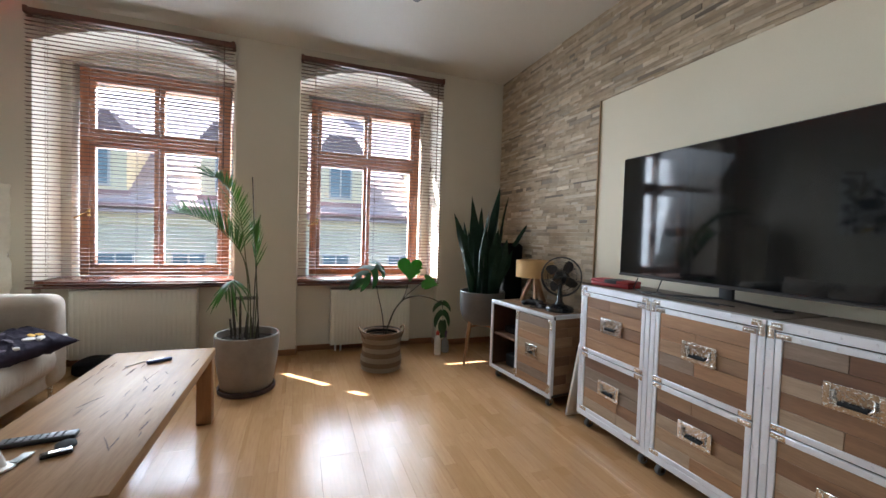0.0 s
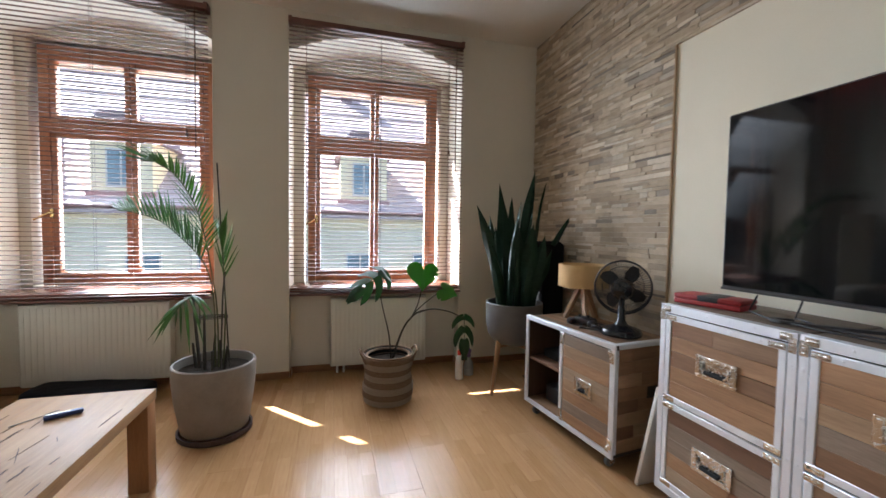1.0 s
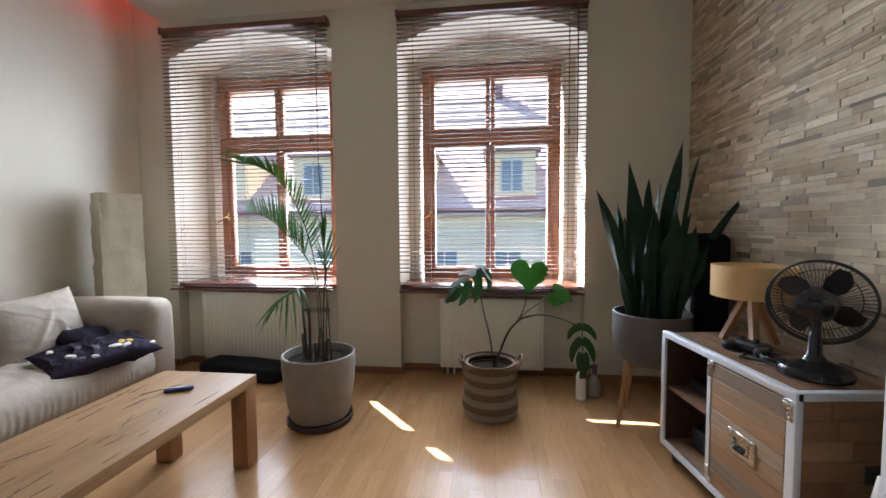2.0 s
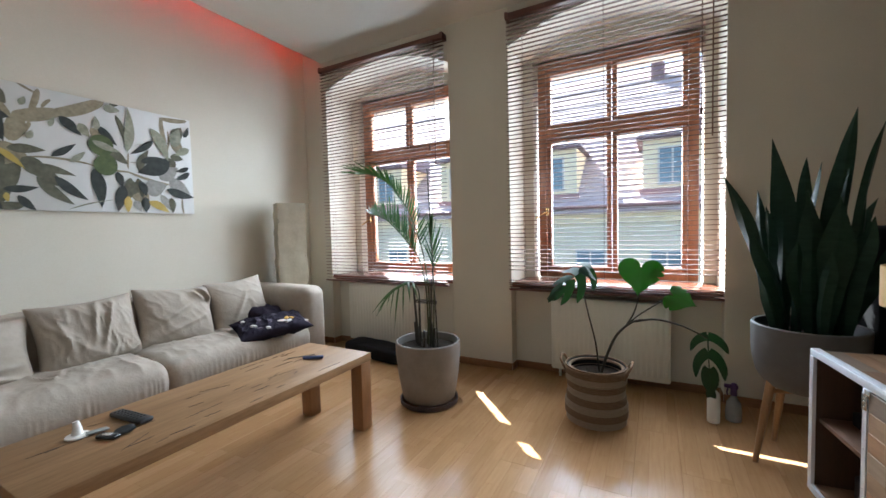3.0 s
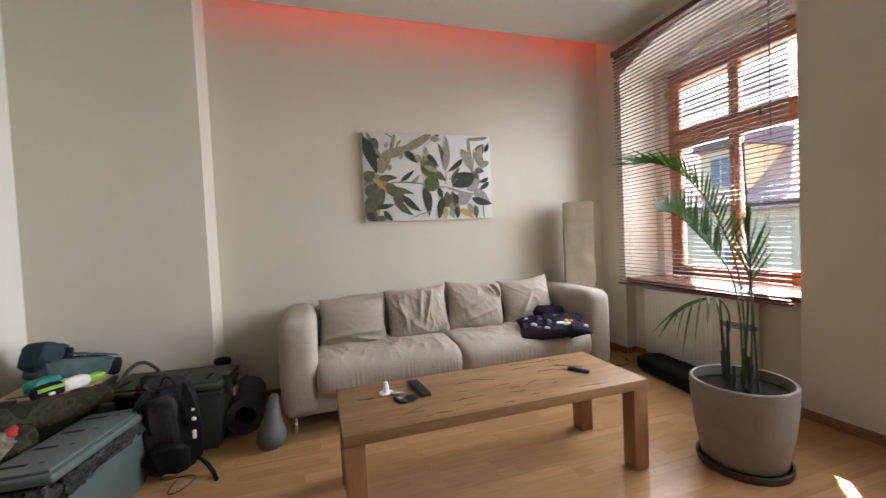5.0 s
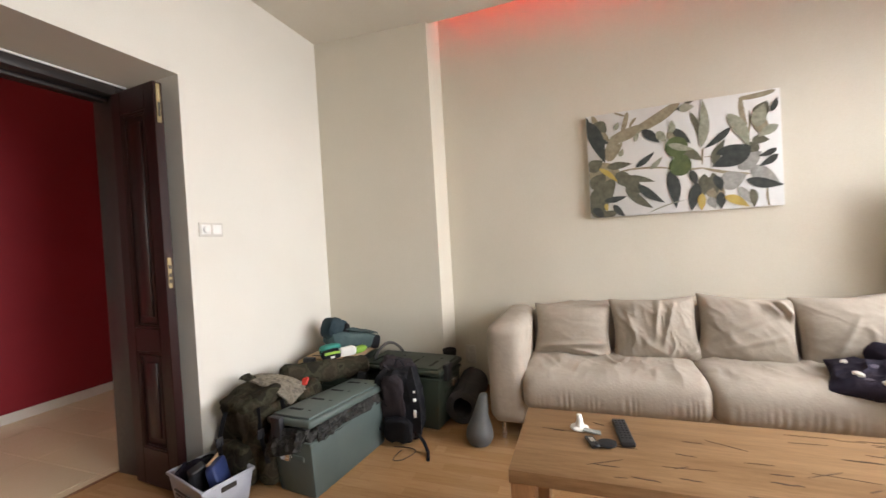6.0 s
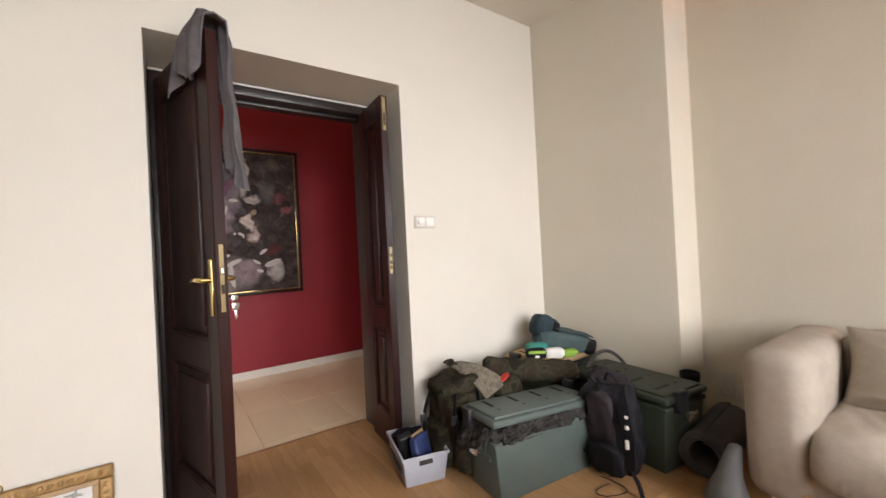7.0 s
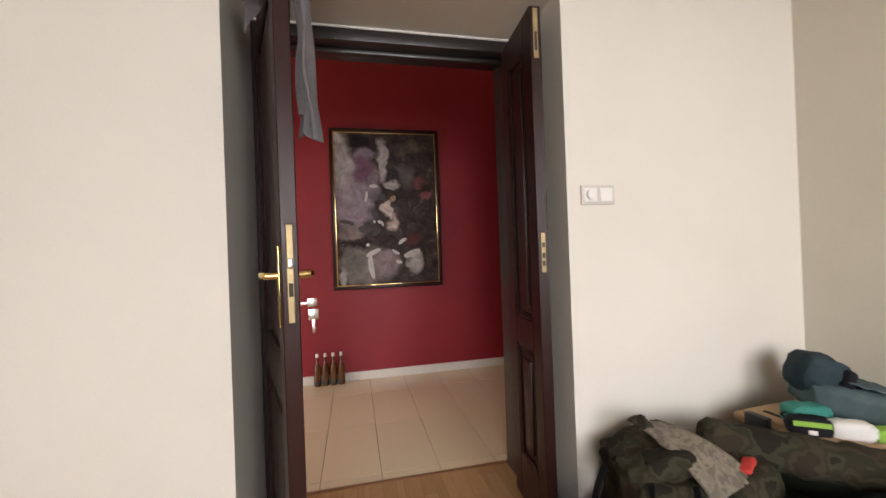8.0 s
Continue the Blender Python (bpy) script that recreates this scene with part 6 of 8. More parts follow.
def leaflet(bm, p, way, ln, w, droop, nrm):
    """A narrow pointed leaflet from p, folded along its middle."""
    across = way.cross(nrm).normalized()
    rows = []
    for k in range(6):
        t = k / 5
        c = p + way * ln * t - Vector((0, 0, droop * ln * t * t))
        ww = w * (0.45, 0.95, 1.0, 0.8, 0.5, 0.05)[k]
        rows.append((bm.verts.new(c - across * ww), bm.verts.new(c + nrm * ww * 0.5), bm.verts.new(c + across * ww)))
    for a, b in zip(rows, rows[1:]):
        bm.faces.new((a[0], a[1], b[1], b[0]))
        bm.faces.new((a[1], a[2], b[2], b[1]))


def frond(parent, pts, n, reach, droop, start=0.3, seed=1, w=0.0052, spread=0.62, rise=0.2, left=1.0):
    """A feather leaf: a bowed rib with two rows of narrow leaflets; rise: how far they stand up; left: the length of one row beside the other."""
    ps = smooth_line(pts, 8)
    bm = bmesh.new()
    tube(bm, ps, [0.0045 * (1 - 0.78 * i / len(ps)) + 0.0006 for i in range(len(ps))], 6)
    rib = part("frond", bm, GREENSTALK, parent, "arching green rib")
    bm = bmesh.new()
    rg = random.Random(seed)
    first = int(len(ps) * start)
    for i in range(n):
        f = i / (n - 1)
        q = first + f * (len(ps) - 1 - first)
        j = min(int(q), len(ps) - 2)
        p = ps[j].lerp(ps[j + 1], q - j)
        d = (ps[j + 1] - ps[j]).normalized()
        lat = d.cross(Vector((0, 0, 1)))
        lat = lat.normalized() if lat.length > 0.05 else Vector((1, 0, 0))
        up = lat.cross(d).normalized()
        for s in (-1, 1):
            ln = reach * (0.62 + 0.5 * math.sin(math.pi * (0.2 + 0.55 * f)) - 0.55 * f * f) * rg.uniform(0.85, 1.12) * (left if s < 0 else 1.0)
            way = (d * (0.70 + 0.3 * f) + lat * s * spread * (1 - 0.25 * f) + up * rise + Vector((rg.uniform(-0.08, 0.08), rg.uniform(-0.08, 0.08), rg.uniform(-0.06, 0.06)))).normalized()
            nrm = (up * 0.8 - lat * s * 0.5 + Vector((0, -0.2, rg.uniform(-0.2, 0.2)))).normalized()
            leaflet(bm, p, way, ln, w * rg.uniform(0.8, 1.15), droop * rg.uniform(0.5, 1.4), nrm)
    part("foliage", bm, PALMLEAF, rib, "narrow green leaflets")


palm = thing("potted_palm", pose(0.540, 3.800, 0), "slender palm tied to a stake in a grey stone pot", "plant")
bm = bmesh.new()
lathe(bm, pot_profile(0.168, 0.208, 0.375), (0, 0, 0.028), 48)
part("pot", bm, CONCRETE, palm, "grey fibre-stone pot")
bm = bmesh.new()
lathe(bm, [(0.10, 0), (0.176, 0), (0.186, 0.008), (0.188, 0.034), (0.178, 0.034), (0.172, 0.018)], (0, 0, 0), 48)
part("saucer", bm, SAUCER, palm, "dark round saucer")
bm = bmesh.new()
lathe(bm, [(0.188, 0.0), (0.188, 0.03), (0.12, 0.036), (0.02, 0.040)], (0, 0, 0.325), 32)
part("soil", bm, SOIL, palm)
part("stake", tube(bmesh.new(), [(0.075, 0.0, 0.34), (0.045, 0.01, 0.9), (0.015, 0.02, 1.50)], 0.0042, 8), STALK, palm, "thin bamboo stake")
part("stake", tube(bmesh.new(), [(0.035, -0.03, 0.34), (0.045, -0.01, 0.78), (0.055, 0.0, 0.90)], 0.0045, 8), STALK, palm, "thin bamboo stake")
for i, (x, y, h, lean) in enumerate(((-0.075, 0.01, 0.42, -0.02), (-0.045, -0.02, 0.33, 0.0), (-0.02, 0.03, 0.20, 0.01), (0.02, 0.02, 0.17, 0.0), (0.055, -0.03, 0.15, 0.01), (-0.10, 0.03, 0.16, -0.01), (0.0, -0.045, 0.13, 0.0))):
    part("cane", tube(bmesh.new(), [(x, y, 0.34), (x + lean, y, 0.34 + h * 0.6), (x + lean * 1.6, y, 0.34 + h)], [0.010, 0.008, 0.006], 8), STALK, palm, "cut brown cane")
bm = bmesh.new()
for z in (0.640, 0.646, 0.652):
    tube(bm, [(-0.09 + 0.155 * (0.5 - 0.5 * math.cos(2 * math.pi * k / 14)), 0.012 + 0.03 * math.sin(2 * math.pi * k / 14), z) for k in range(15)], 0.0022, 5)
part("tie", bm, STALK, palm, "brown string tie")
frond(palm, [(0.02, 0.0, 0.35), (0.01, 0.01, 0.70), (-0.02, 0.015, 0.92), (-0.03, -0.05, 1.10), (-0.05, -0.14, 1.26), (-0.09, -0.24, 1.38), (-0.135, -0.35, 1.43), (-0.15, -0.44, 1.425)], 34, 0.24, 0.10, 0.36, 3, 0.0055, 0.55, 0.30, 0.6)
frond(palm, [(0.00, 0.01, 0.35), (0.00, 0.0, 0.70), (-0.02, -0.03, 0.90), (-0.065, -0.075, 1.01), (-0.14, -0.09, 1.10), (-0.226, -0.095, 1.176), (-0.36, -0.04, 1.215), (-0.44, 0.01, 1.222)], 32, 0.22, 0.06, 0.38, 8, 0.0056, 0.38, 0.55, 0.8)
frond(palm, [(0.045, -0.01, 0.35), (0.055, 0.0, 0.72), (0.04, 0.01, 0.98), (0.03, 0.0, 1.10)], 14, 0.21, 0.04, 0.50, 5, 0.0055, 0.34, 0.15)
frond(palm, [(-0.085, 0.045, 0.60), (-0.085, 0.04, 0.70), (-0.085, -0.02, 0.765), (-0.08, -0.11, 0.785), (-0.085, -0.19, 0.772), (-0.10, -0.25, 0.74)], 6, 0.21, 0.50, 0.45, 12, 0.0085, 0.55, -0.25, 1.0)


# ---- monstera in a striped basket ----
mon = thing("potted_monstera", pose(1.535, 4.000, 0), "monstera with split leaves in a striped jute basket", "plant")
bands = 8
for i in range(bands):
    z0, z1 = 0.006 + 0.306 * i / bands, 0.006 + 0.306 * (i + 1) / bands
    r = 0.162 + 0.008 * math.sin(i * 1.1)
    bm = bmesh.new()
    prof = [(0.135, z0)]
    for k in range(4):
        a = z0 + (z1 - z0) * (k + 0.5) / 4
        prof += [(r - 0.004, a - (z1 - z0) / 9), (r + 0.0015, a), (r - 0.004, a + (z1 - z0) / 9)]
    prof.append((0.135, z1))
    lathe(bm, prof, (0, 0, 0), 40)
    part("jute_band", bm, JUTE_PALE if i % 2 == 0 else JUTE_DARK, mon, "pale woven band" if i % 2 == 0 else "brown woven band")
bm = bmesh.new()
lathe(bm, [(0.135, 0.30), (0.165, 0.312), (0.166, 0.322), (0.159, 0.322), (0.158, 0.30)], (0, 0, 0), 40)
part("rim", bm, JUTE_DARK, mon)
bm = bmesh.new()
lathe(bm, [(0.158, 0.312), (0.155, 0.319), (0.151, 0.317), (0.147, 0.262), (0.10, 0.258)], (0, 0, 0), 40)
part("liner", bm, RUBBER, mon, "black inner pot")
bm = bmesh.new()
lathe(bm, [(0.10, 0.256), (0.147, 0.263), (0.10, 0.274), (0.01, 0.279)], (0, 0, 0), 28)
part("soil", bm, SOIL, mon)
for sx in (-1, 1):
    part("basket_handle", tube(bmesh.new(), [(sx * 0.150, -0.07, 0.27), (sx * 0.185, -0.05, 0.34), (sx * 0.190, 0.0, 0.355), (sx * 0.185, 0.05, 0.34), (sx * 0.150, 0.07, 0.27)], 0.007, 8), JUTE_DARK, mon, "brown jute loop handle")


def split_leaf(parent, m, size, slits, material, curl=0.15, narrow=1.0, deep=0.6, droop=0.0, gap=0.017):
    """A heart-shaped monstera leaf, tip towards -y, stem at the notch; slits: (side, place from notch 0 to tip 1)."""
    bm = bmesh.new()
    n = 264
    outline = []
    for i in range(n):
        t = 2 * math.pi * i / n
        x = math.sin(t) ** 3 * 0.5 * narrow
        y = (13 * math.cos(t) - 5 * math.cos(2 * t) - 2 * math.cos(3 * t) - math.cos(4 * t)) / 32 - 0.16
        f, sg = (t / math.pi, 1) if t <= math.pi else (2 - t / math.pi, -1)
        k = 1.0
        for side, at in slits:
            if side == sg:
                k *= 1 - deep * math.exp(-((f - at) / gap) ** 4)
        outline.append((x * k, y + (1 - k) * 0.16))
    rings = []
    for f in (0.05, 0.3, 0.55, 0.8, 1.0):
        ring = []
        for x, y in outline:
            px, py = x * f, (y + 0.25) * f - 0.25
            pz = -curl * (px * px * 2.2) - droop * py * py + 0.06 * abs(px) + 0.012 * math.sin(px * 26) * f
            ring.append(bm.verts.new((px * size, py * size, pz * size)))
        rings.append(ring)
    for a, b in zip(rings, rings[1:]):
        for i in range(n):
            bm.faces.new((a[i], a[(i + 1) % n], b[(i + 1) % n], b[i]))
    bm.faces.new(rings[0])
    geo = bmesh.ops.extrude_face_region(bm, geom=bm.faces[:])
    bmesh.ops.translate(bm, verts=[v for v in geo["geom"] if isinstance(v, bmesh.types.BMVert)], vec=(0, 0, -0.0012))
    part("leaf", bm, material, parent, "", m)


def leaf_pose_at(place, tip, face):
    """The pose of a leaf from its stem's end, the way to its tip and the way that its face looks."""
    y = -Vector(tip).normalized()
    z = Vector(face) - y * Vector(face).dot(y)
    z.normalize()
    x = y.cross(z)
    return Matrix.Translation(place) @ Matrix((x, y, z)).transposed().to_4x4()


def lobed_leaf(parent, m, size, lobes, material, droop=0.5, fold=0.25, narrow=1.0, sweep=1.0):
    """A deeply cut monstera leaf, tip towards -y: curved lobes set along both sides of a midrib; lobes: how many on a side; sweep: under 1 for lobes that lie towards the tip."""
    bm = bmesh.new()

    def bend(x, y):
        return Vector((x * size, y * size, (-droop * y * y - fold * abs(x) - 0.9 * fold * x * x) * size))

    for side in (-1, 1):
        for k in range(lobes):
            f = k / (lobes - 1)
            y0 = 0.10 - 0.86 * f ** 1.05
            ang = radians((112 - 92 * f) * sweep)
            ln = (0.34 + 0.20 * math.sin(math.pi * min(f * 1.15 + 0.12, 1.0))) * (1.0 if k < lobes - 1 else 0.62) * narrow
            wd = (0.78 if sweep == 1 else 0.50) / lobes * (1.08 if 0 < k < lobes - 1 else 0.95)
            rows, n = [], 7
            for i in range(n + 1):
                t = i / n
                a = ang - 0.55 * t
                cx = side * ln * t * math.sin(a)
                cy = y0 - ln * t * math.cos(a) - 0.05 * t * t
                ww = wd * (0.62, 0.62, 0.60, 0.56, 0.52, 0.46, 0.34, 0.06)[i]
                nx, ny = math.cos(a), side * math.sin(a)
                rows.append([bm.verts.new(bend(cx + nx * ww * q * side, cy + ny * ww * q * side)) for q in (-1, 0, 1)])
            for a, b in zip(rows, rows[1:]):
                for q in (0, 1):
                    bm.faces.new((a[q], a[q + 1], b[q + 1], b[q]))
    spine = [bend(0, 0.12 - 0.98 * i / 10) for i in range(11)]
    tube(bm, spine, [0.004 * (1 - 0.8 * i / 10) for i in range(11)], 5)
    leaf = part("leaf", bm, material, parent, "deeply cut dark leaf", m)
    return leaf


def stem(pts, r=0.006):
    ps = []
    pts = [Vector(p) for p in pts]
    for a, b, c, d in zip([pts[0]] + pts, pts, pts[1:], pts[2:] + [pts[-1]]):
        for k in range(6):
            t = k / 6
            ps.append(0.5 * ((2 * b) + (c - a) * t + (2 * a - 5 * b + 4 * c - d) * t * t + (3 * b - a - 3 * c + d) * t ** 3))
    ps.append(pts[-1])
    return tube(bmesh.new(), ps, [r * (1 - 0.45 * i / len(ps)) for i in range(len(ps))], 8)


part("stem", stem([(0.02, 0, 0.27), (0.0, -0.01, 0.45), (-0.04, -0.01, 0.62), (-0.075, -0.01, 0.80)], 0.0055), STALK, mon)
part("stem", stem([(0.03, 0.0, 0.27), (0.06, -0.01, 0.38), (0.11, -0.01, 0.50), (0.18, -0.01, 0.575), (0.24, -0.01, 0.60)], 0.0085), STALK, mon)
part("stem", stem([(0.16, -0.01, 0.56), (0.20, 0.0, 0.64), (0.225, 0.0, 0.745)], 0.0050), STALK, mon)
part("stem", stem([(0.11, -0.01, 0.50), (0.20, 0.01, 0.60), (0.33, 0.02, 0.70), (0.38, 0.02, 0.728)], 0.0045), STALK, mon)
part("stem", stem([(0.20, -0.01, 0.585), (0.30, -0.01, 0.605), (0.42, -0.01, 0.582), (0.53, -0.015, 0.530)], 0.0060), STALK, mon)
split_leaf(mon, pose(0.232, -0.022, 0.880, 76, 6, 0), 0.225, ((1, 0.50), (1, 0.58)), MONLEAF, 0.2, 1.0, 0.34, 0.0, 0.015)
split_leaf(mon, pose(0.385, 0.005, 0.735, 62, 0, 0) @ pose(0, 0, 0, 0, 0, 62), 0.165, ((1, 0.42), (1, 0.52), (1, 0.62), (-1, 0.50)), MONLEAF, 0.5, 0.9, 0.45, 0.0, 0.016)
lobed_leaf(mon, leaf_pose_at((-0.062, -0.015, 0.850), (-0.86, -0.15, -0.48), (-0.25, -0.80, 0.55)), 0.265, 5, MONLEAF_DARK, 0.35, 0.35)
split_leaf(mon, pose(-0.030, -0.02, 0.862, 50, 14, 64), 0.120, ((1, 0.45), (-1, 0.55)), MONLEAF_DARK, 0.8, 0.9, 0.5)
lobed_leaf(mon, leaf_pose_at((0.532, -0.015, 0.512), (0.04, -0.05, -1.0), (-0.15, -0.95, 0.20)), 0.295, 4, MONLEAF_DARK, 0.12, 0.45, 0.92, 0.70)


# ---- snake plant on a wooden stand ----
snake = thing("snake_plant", pose(2.435, 3.950, 0), "tall dark snake plant in a grey pot on beech legs", "plant")
bm = bmesh.new()
lathe(bm, [(0.03, 0.345), (0.10, 0.345), (0.150, 0.365), (0.185, 0.42), (0.200, 0.50), (0.203, 0.640), (0.199, 0.645), (0.188, 0.643), (0.188, 0.58)], (0, 0, 0), 48)
part("pot", bm, GREYPOT, snake, "matt grey round pot")
bm = bmesh.new()
lathe(bm, [(0.10, 0.588), (0.187, 0.592), (0.10, 0.604), (0.01, 0.608)], (0, 0, 0), 28)
part("soil", bm, SOIL, snake)
for a in (20, 110, 200, 290):
    c, s = math.cos(radians(a)), math.sin(radians(a))
    part("leg", tube(bmesh.new(), [(0.205 * c, 0.205 * s, 0), (0.165 * c, 0.165 * s, 0.25), (0.142 * c, 0.142 * s, 0.385)], [0.011, 0.017, 0.019], 14), BEECH, snake, "round tapered beech leg")
bm = bmesh.new()
for a in (20, 110):
    c, s = math.cos(radians(a)), math.sin(radians(a))
    tube(bm, [(-0.15 * c, -0.15 * s, 0.335), (0.15 * c, 0.15 * s, 0.335)], 0.010, 10)
part("cross_bar", bm, BEECH, snake)
rg = random.Random(21)
BLADES = [(-0.13, -0.02, -0.315, -0.04, 0.725, 0.052), (-0.07, 0.02, -0.12, 0.02, 0.885, 0.054), (0.05, 0.02, 0.150, 0.02, 0.985, 0.052), (0.09, 0.0, 0.230, -0.02, 0.905, 0.050), (0.13, 0.02, 0.52, 0.05, 0.705, 0.044)]
BLADES += [(0.0, -0.05, -0.03, -0.08, 0.64, 0.060), (-0.10, -0.06, -0.22, -0.10, 0.46, 0.056), (0.04, -0.09, 0.06, -0.15, 0.60, 0.060), (0.10, -0.07, 0.16, -0.12, 0.52, 0.056), (0.0, 0.07, 0.02, 0.10, 0.80, 0.054)]
BLADES += [(-0.06, -0.09, -0.08, -0.16, 0.42, 0.050), (0.12, 0.06, 0.22, 0.10, 0.64, 0.046), (-0.04, 0.0, 0.02, -0.01, 0.76, 0.050), (0.02, -0.02, 0.12, -0.04, 0.72, 0.050), (-0.10, 0.04, -0.19, 0.06, 0.66, 0.046), (0.08, 0.08, 0.26, 0.12, 0.60, 0.042)]
BLADES += [(-0.12, -0.05, -0.20, -0.06, 0.40, 0.044), (-0.11, 0.02, -0.15, 0.03, 0.58, 0.044), (0.06, 0.03, 0.13, 0.05, 0.88, 0.046), (0.02, -0.11, 0.02, -0.18, 0.38, 0.046), (0.13, -0.03, 0.27, -0.05, 0.42, 0.042), (0.0, 0.10, -0.06, 0.16, 0.70, 0.046)]
for x, y, tx, ty, h, w in BLADES:
    bm = bmesh.new()
    rows, n = [], 20
    face, ph, sway = rg.uniform(-0.9, 0.9), rg.uniform(0, 6.28), rg.uniform(0.006, 0.018)
    w *= rg.uniform(0.72, 0.95)
    for k in range(n + 1):
        t = k / n
        cx, cy, cz = x + (tx - x) * (t ** 1.5) + sway * t * math.sin(5.5 * t + ph), y + (ty - y) * (t ** 1.5) + sway * t * math.cos(4.5 * t + ph), 0.60 + h * t
        ww = w * (0.50 + 0.50 * math.sin(math.pi * min(t / 0.62, 1) * 0.5)) * (1 if t < 0.6 else max(0.0, 1 - ((t - 0.6) / 0.4) ** 1.7)) * (1 + 0.06 * math.sin(14 * t + ph))
        ww = max(ww, 0.0008)
        a = face + 0.8 * math.sin(2.4 * t + ph)
        dx, dy = math.cos(a), math.sin(a)
        cup = 0.35 * ww
        rows.append([bm.verts.new((cx - dx * ww, cy - dy * ww, cz)), bm.verts.new((cx + dy * cup, cy - dx * cup, cz)), bm.verts.new((cx + dx * ww, cy + dy * ww, cz)), bm.verts.new((cx + dy * (cup * 0.8 - 0.004), cy - dx * (cup * 0.8 - 0.004), cz))])
    for a, b in zip(rows, rows[1:]):
        for i in range(4):
            bm.faces.new((a[i], a[(i + 1) % 4], b[(i + 1) % 4], b[i]))
    bm.faces.new(rows[0])
    bm.faces.new(rows[-1])
    part("leaf", bm, SNAKELEAF, snake, "stiff upright dark green blade")

# ---- black loudspeaker behind the plant ----
spk = thing("floor_speaker", pose(2.760, 4.060, 0, 0, 0, 8), "tall black floor loudspeaker standing in the corner", "loudspeaker")
part("cabinet", box((-0.10, -0.10, 0.012), (0.10, 0.10, 1.08), 0.05, 5), SPEAKERBLACK, spk)
part("grille", box((-0.108, -0.085, 0.20), (-0.1005, 0.085, 1.03), 0.004), SPEAKERBLACK, spk, "black cloth grille")
part("plinth", box((-0.12, -0.12, 0), (0.12, 0.12, 0.0118), 0.004), GLOSSBLACK, spk)

# ---- lamp and fan on the cabinet ----
tl = thing("table_lamp", CAB @ pose(0.235, 0.235, 0.622), "tripod table lamp with a tan cloth shade, switched off", "table lamp")
bm = bmesh.new()
lathe(bm, [(0.143, 0.205), (0.145, 0.205), (0.145, 0.335), (0.143, 0.335), (0.142, 0.333), (0.142, 0.207)], (0, 0, 0), 48)
part("shade", bm, SHADE, tl, "tan cloth drum shade")
for a in (90, 210, 330):
    c, s = math.cos(radians(a)), math.sin(radians(a))
    part("leg", tube(bmesh.new(), [(0.105 * c, 0.105 * s, 0.002), (0.012 * c, 0.012 * s, 0.215)], [0.017, 0.019], 4), BEECH, tl, "square beech leg")
bm = bmesh.new()
lathe(bm, [(0.012, 0.20), (0.018, 0.205), (0.018, 0.25), (0.012, 0.255)], (0, 0, 0), 16)
part("socket", bm, BLACK, tl)
bm = bmesh.new()
lathe(bm, [(0.012, 0.25), (0.026, 0.275), (0.028, 0.295), (0.018, 0.318), (0.004, 0.324)], (0, 0, 0), 18)
part("bulb", bm, WHITEPLASTIC, tl)

fan = thing("desk_fan", CAB @ pose(0.575, 0.185, 0.622), "black metal desk fan with a wire cage, standing still", "fan")
bm = bmesh.new()
lathe(bm, [(0.078, 0), (0.098, 0.002), (0.100, 0.018), (0.092, 0.032), (0.058, 0.044), (0.034, 0.052), (0.020, 0.075), (0.018, 0.130), (0.014, 0.145)], (0, 0, 0), 40)
part("base", bm, GLOSSBLACK, fan)
HEAD = pose(-0.05, 0.055, 0.238, 90, 0, 223)
bm = bmesh.new()
lathe(bm, [(0.008, -0.165), (0.020, -0.160), (0.022, -0.140), (0.044, -0.130), (0.056, -0.10), (0.056, -0.035), (0.044, -0.015), (0.015, -0.01)], (0, 0, 0), 28)
part("motor", bm, GLOSSBLACK, fan, "", HEAD)
bm = bmesh.new()
tube(bm, [(0, 0, 0.12), (0, 0, 0.20), (0, 0, 0.24)], 0.014, 10)
part("neck", bm, GLOSSBLACK, fan)
bm = bmesh.new()
R = 0.139
for r, z in ((R, 0.0), (R, 0.045), (R, -0.03)):
    tube(bm, [(r * math.cos(2 * math.pi * k / 48), r * math.sin(2 * math.pi * k / 48), z) for k in range(49)], 0.0042 if z == 0 else 0.003, 6)
for r, z in ((0.045, 0.062), (0.105, 0.056)):
    tube(bm, [(r * math.cos(2 * math.pi * k / 32), r * math.sin(2 * math.pi * k / 32), z) for k in range(33)], 0.0018, 5)
part("cage_rim", bm, BLACK, fan, "round black cage rim", HEAD)
wires = bmesh.new()
for k in range(64):
    a = 2 * math.pi * k / 64
    c, s = math.cos(a), math.sin(a)
    c2, s2 = math.cos(a + 0.25), math.sin(a + 0.25)
    tube(wires, [(0.035 * c2, 0.035 * s2, 0.062), (0.10 * c, 0.10 * s, 0.058), (R * c, R * s, 0.045)], 0.0011, 4)
    tube(wires, [(0.05 * c, 0.05 * s, -0.05), (0.11 * c, 0.11 * s, -0.045), (R * c, R * s, -0.03)], 0.0011, 4)
tagged(part("cage_wire", wires, BLACK, fan, "thin black cage wires", HEAD), "", "", "", "stuff")
bm = bmesh.new()
lathe(bm, [(0.006, 0.060), (0.034, 0.060), (0.034, 0.066), (0.024, 0.070), (0.004, 0.071)], (0, 0, 0), 24)
part("badge", bm, STEEL, fan, "round metal badge", HEAD)
